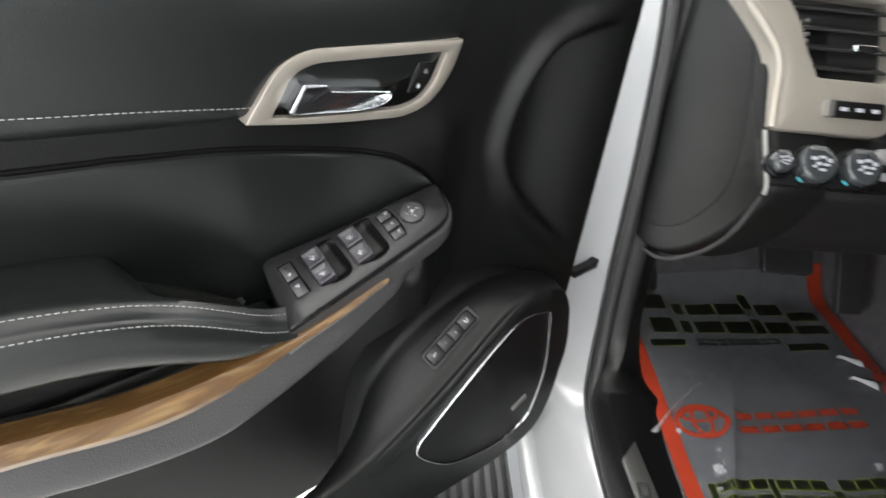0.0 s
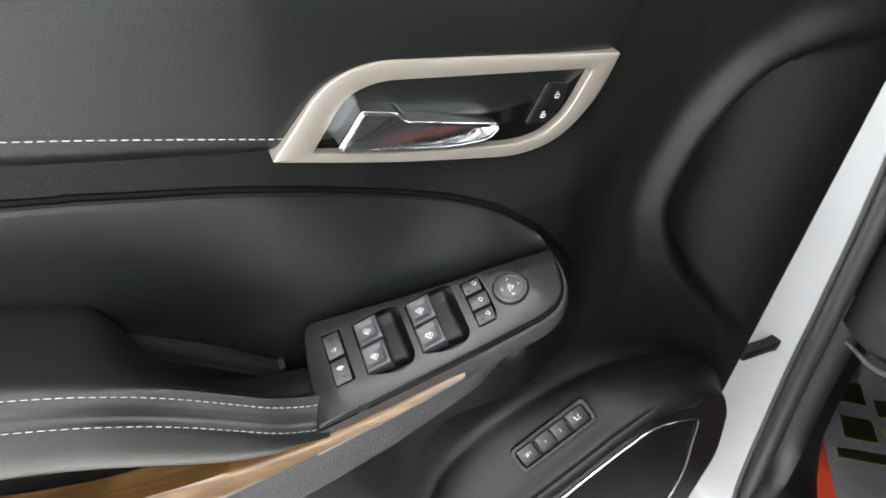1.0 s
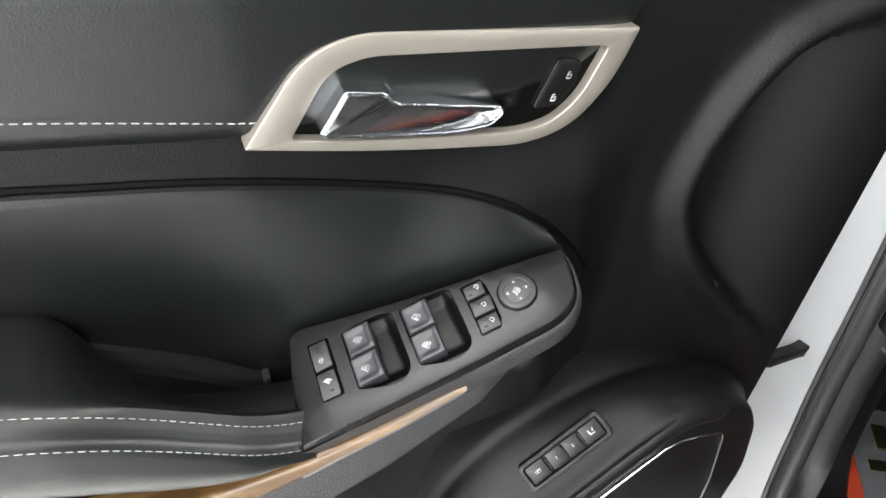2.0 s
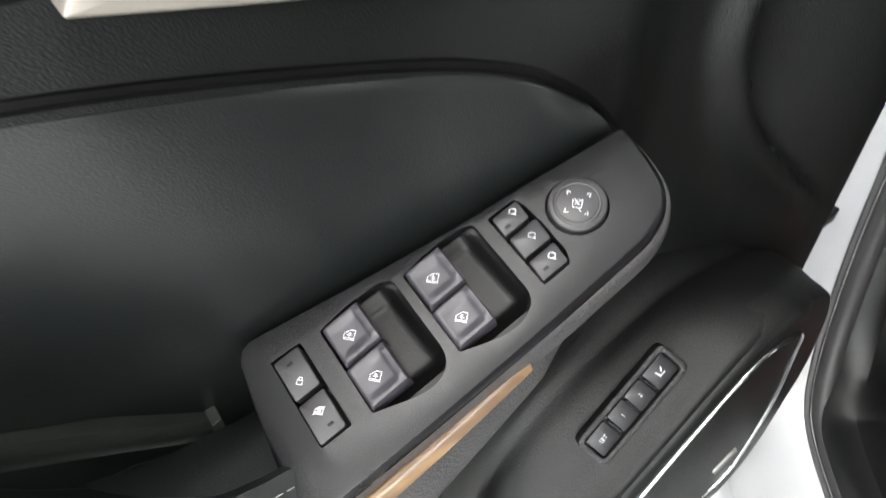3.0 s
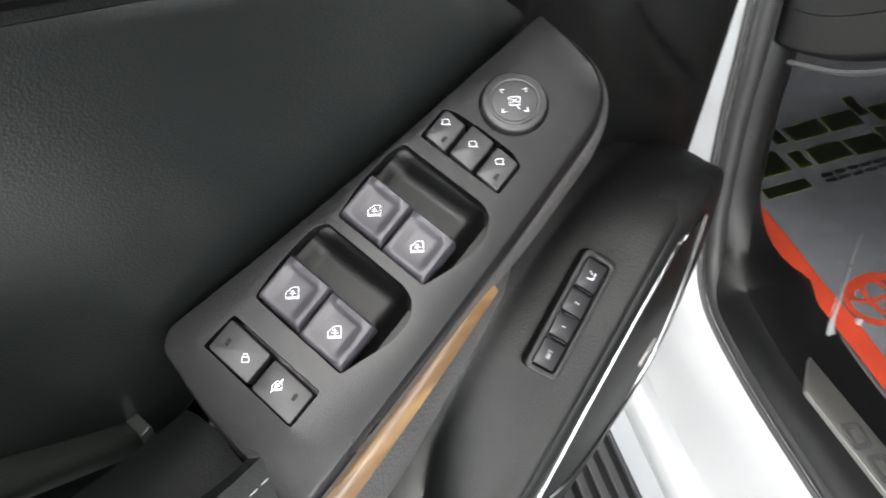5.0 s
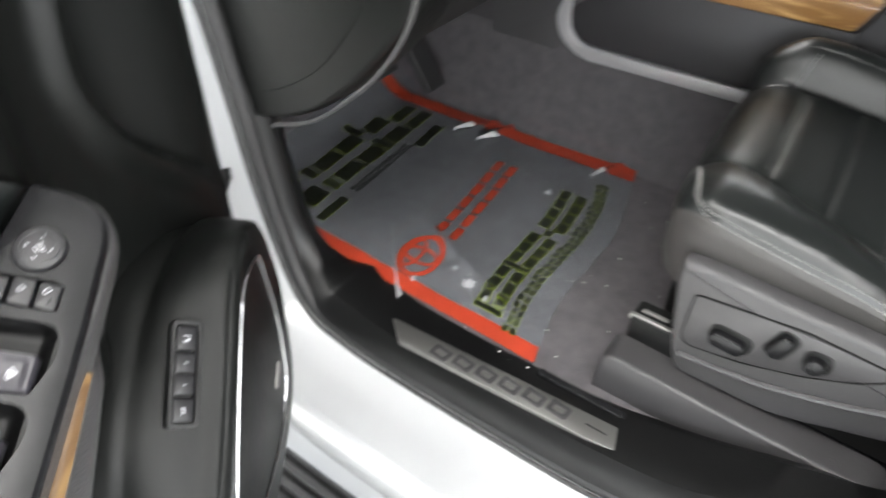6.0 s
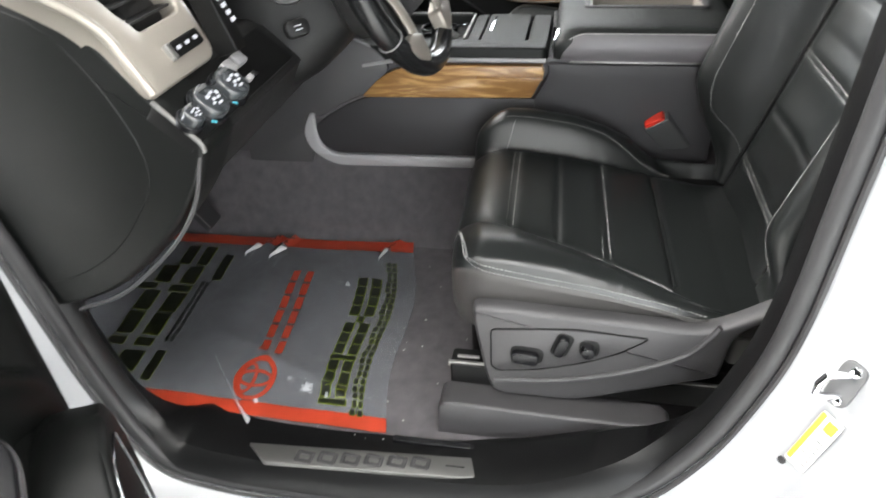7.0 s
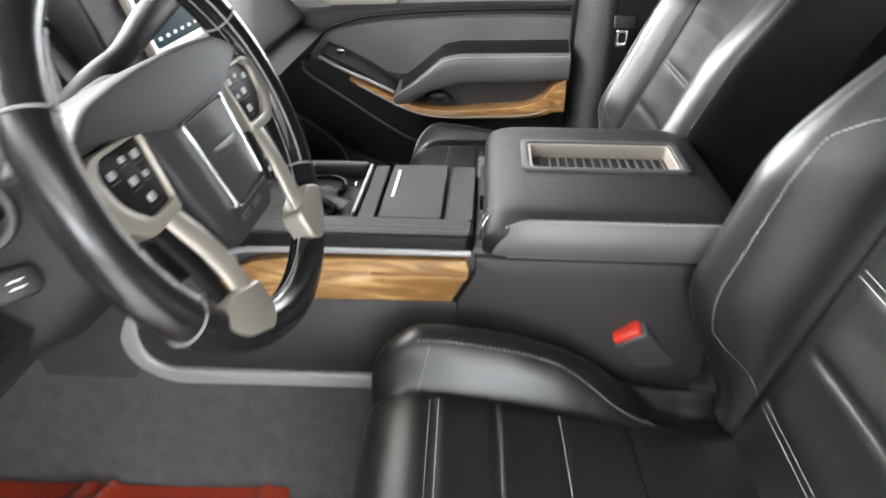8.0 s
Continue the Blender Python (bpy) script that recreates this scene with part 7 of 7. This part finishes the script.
for y in np.linspace(-0.66, -0.205, 40):
    zt = interp(y, [-0.66, -0.38, -0.335, -0.26, -0.205], [1.112, 1.106, 1.096, 1.035, 0.995])
    zb = interp(y, [-0.66, -0.38, -0.30, -0.24, -0.205], [1.035, 1.022, 1.0, 0.965, 0.958])
    pts = [(0.0, zt - 0.02), (0.005, zt + 0.012), (0.05, zt - 0.004), (0.062, zt - 0.012), (0.068, (zt + zb) / 2 + 0.01), (0.064, zb + 0.006), (0.045, zb), (0.0, zb + 0.005)]
    parm.append([qp(y, q[1], q[0]) for q in spline(pts, 28, True)])
arm = part("armrest", loops_mesh(parm), DOORHIDE, PD, "padded armrest, paled as if lit, with a black top")
parmtop, armseam = [], []
for y in np.linspace(-0.655, -0.225, 40):
    zt = interp(y, [-0.66, -0.38, -0.335, -0.26, -0.205], [1.112, 1.106, 1.096, 1.035, 0.995])
    parmtop.append([qp(y, zt + q[1], q[0]) for q in ((0.0, 0.014), (0.006, 0.0150), (0.046, 0.0015), (0.056, -0.0045), (0.058, -0.011), (0.0, -0.003))])
    armseam.append(qp(y, zt - 0.014, 0.0660))
part("armrest_top", loops_mesh(parmtop), VINYL, arm, "black vinyl top")
part("seam", stitches(armseam, 0.0055, 0.0045, 0.0009, (1, 0, 0)), THREAD, arm)
# a dark tube stands in for the groove's shade
part("groove", tube([qp(y, z, 0.013) for y, z in spline([(0.032, 1.07), (0.022, 1.095), (-0.007, 1.132), (-0.05, 1.157), (-0.138, 1.181), (-0.279, 1.194), (-0.479, 1.202), (-0.655, 1.204)], 40)], 0.0045, 8), DARK, PD, "dark tube for the shaded groove below the upper pad")
part("pull_pocket", sheet(lambda s, t: qp(-0.29 - 0.325 * s, 0.945 + 0.105 * t, 0.010), 20, 8, (0.004, 0, 0)), CONSOLESIDE, PD, "grey back of the pull pocket")
part("pull_lever", moved(prism(rounded([(-0.285, 0.972), (-0.292, 0.990), (-0.330, 0.995), (-0.352, 0.984), (-0.366, 0.966)], [0.005, 0.008, 0.01, 0.01, 0.004], 4), 0.0, 0.030, 0.006, 4), Matrix(((0, 0, -1, 0.856), (1, 0, 0, 0), (0, 1, 0, 0), (0, 0, 0, 1)))), SATIN, PD, "dark pull lever")
PW = spline([(-0.09, 1.030, 0.006), (-0.15, 1.000, 0.010), (-0.21, 0.970, 0.013), (-0.28, 0.945, 0.014), (-0.36, 0.938, 0.016), (-0.45, 0.942, 0.018), (-0.55, 0.948, 0.022), (-0.60, 0.965, 0.034), (-0.625, 0.985, 0.05), (-0.655, 0.995, 0.06)], 60)
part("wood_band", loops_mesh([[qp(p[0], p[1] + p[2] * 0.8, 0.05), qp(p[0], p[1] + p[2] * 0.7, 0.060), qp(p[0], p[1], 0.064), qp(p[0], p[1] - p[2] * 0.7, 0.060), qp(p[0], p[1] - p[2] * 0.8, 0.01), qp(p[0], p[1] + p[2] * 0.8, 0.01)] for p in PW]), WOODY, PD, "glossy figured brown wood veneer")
# champagne strip on the veneer's face draws its gloss highlight
part("bright_edge", tube([qp(p[0], p[1] - 0.35 * p[2], 0.0640) for p in PW[2:50]], lambda f: 0.0026 - 0.0018 * smooth(0.8, 1.0, f), 8), CHAMPAGNE, PD, "pale strip for the gloss highlight on the wood")
psw = part("switch_plate", pruled([(-0.215, 1.010), (-0.15, 1.058), (-0.08, 1.095), (-0.03, 1.115)], [(-0.205, 0.990), (-0.14, 1.030), (-0.07, 1.068), (-0.015, 1.090)], lambda s, t, y: 0.030 + 0.022 * t, 16, 8, 0.004, 0.2), PLASTIC, PD, "black switch plate")
part("plate_edge", tube([qp(y, z, 0.054) for y, z in ((-0.205, 0.996), (-0.14, 1.026), (-0.09, 1.046), (-0.05, 1.066), (-0.012, 1.088))], 0.0048, 8), SILVER, psw, "satin silver plate edge")
part("window_switch", block(0.826, 0.838, -0.080, -0.056, 1.092, 1.103, 0.004), DARKCHROME, psw)
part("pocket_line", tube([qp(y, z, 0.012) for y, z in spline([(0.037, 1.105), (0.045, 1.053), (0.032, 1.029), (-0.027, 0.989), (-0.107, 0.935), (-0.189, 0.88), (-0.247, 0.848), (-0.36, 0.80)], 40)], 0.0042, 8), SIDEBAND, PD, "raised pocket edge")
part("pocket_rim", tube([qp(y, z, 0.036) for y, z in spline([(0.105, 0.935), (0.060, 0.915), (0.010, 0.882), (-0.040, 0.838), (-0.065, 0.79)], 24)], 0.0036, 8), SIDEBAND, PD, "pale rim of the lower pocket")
part("lower_pocket", pruled([(0.10, 0.93), (0.02, 0.88), (-0.10, 0.80), (-0.3, 0.74)], [(0.10, 0.66), (0.02, 0.66), (-0.1, 0.66), (-0.3, 0.66)], lambda s, t, y: 0.03, 16, 8, 0.01, 0.1), PLASTIC, PD)
phb = part("handle_bezel", moved(ringplate(rounded([(-0.04, 1.209), (0.0, 1.250), (-0.24, 1.270), (-0.215, 1.213)], 0.012), rounded([(-0.055, 1.230), (-0.025, 1.254), (-0.20, 1.265), (-0.19, 1.230)], 0.010), 0.0, 0.02, 0.004), Matrix(((0, 0, -1, 0.868), (1, 0, 0, 0), (0, 1, 0, 0), (0, 0, 0, 1)))), CHAMPAGNE, PD, "champagne handle bezel")
part("lever", block(0.842, 0.852, -0.17, -0.08, 1.236, 1.250, 0.004), CHROME, phb)
# far seat belt on the pillar
SB = thing("seat_belt", "black seat belt with steel tongue on the far pillar", "seat belt")
part("webbing", sheet(lambda s, t: (0.785, -0.760 - 0.046 * s, 0.75 + 1.0 * t), 4, 20, (-0.002, 0, 0)), DARK, SB, "black webbing")
part("tongue", moved(ringplate(rrect(0, 0, 0.030, 0.042, 0.006), rrect(0, 0.002, 0.016, 0.022, 0.004), 0, 0.004, 0.001), Matrix(((0, 0, -1, 0.780), (1, 0, 0, -0.775), (0, 1, 0, 1.150), (0, 0, 0, 1)))), CHROME, SB, "steel tongue")
part("tongue_grip", block(0.772, 0.782, -0.805, -0.752, 1.176, 1.205, 0.004), PLASTIC, SB)
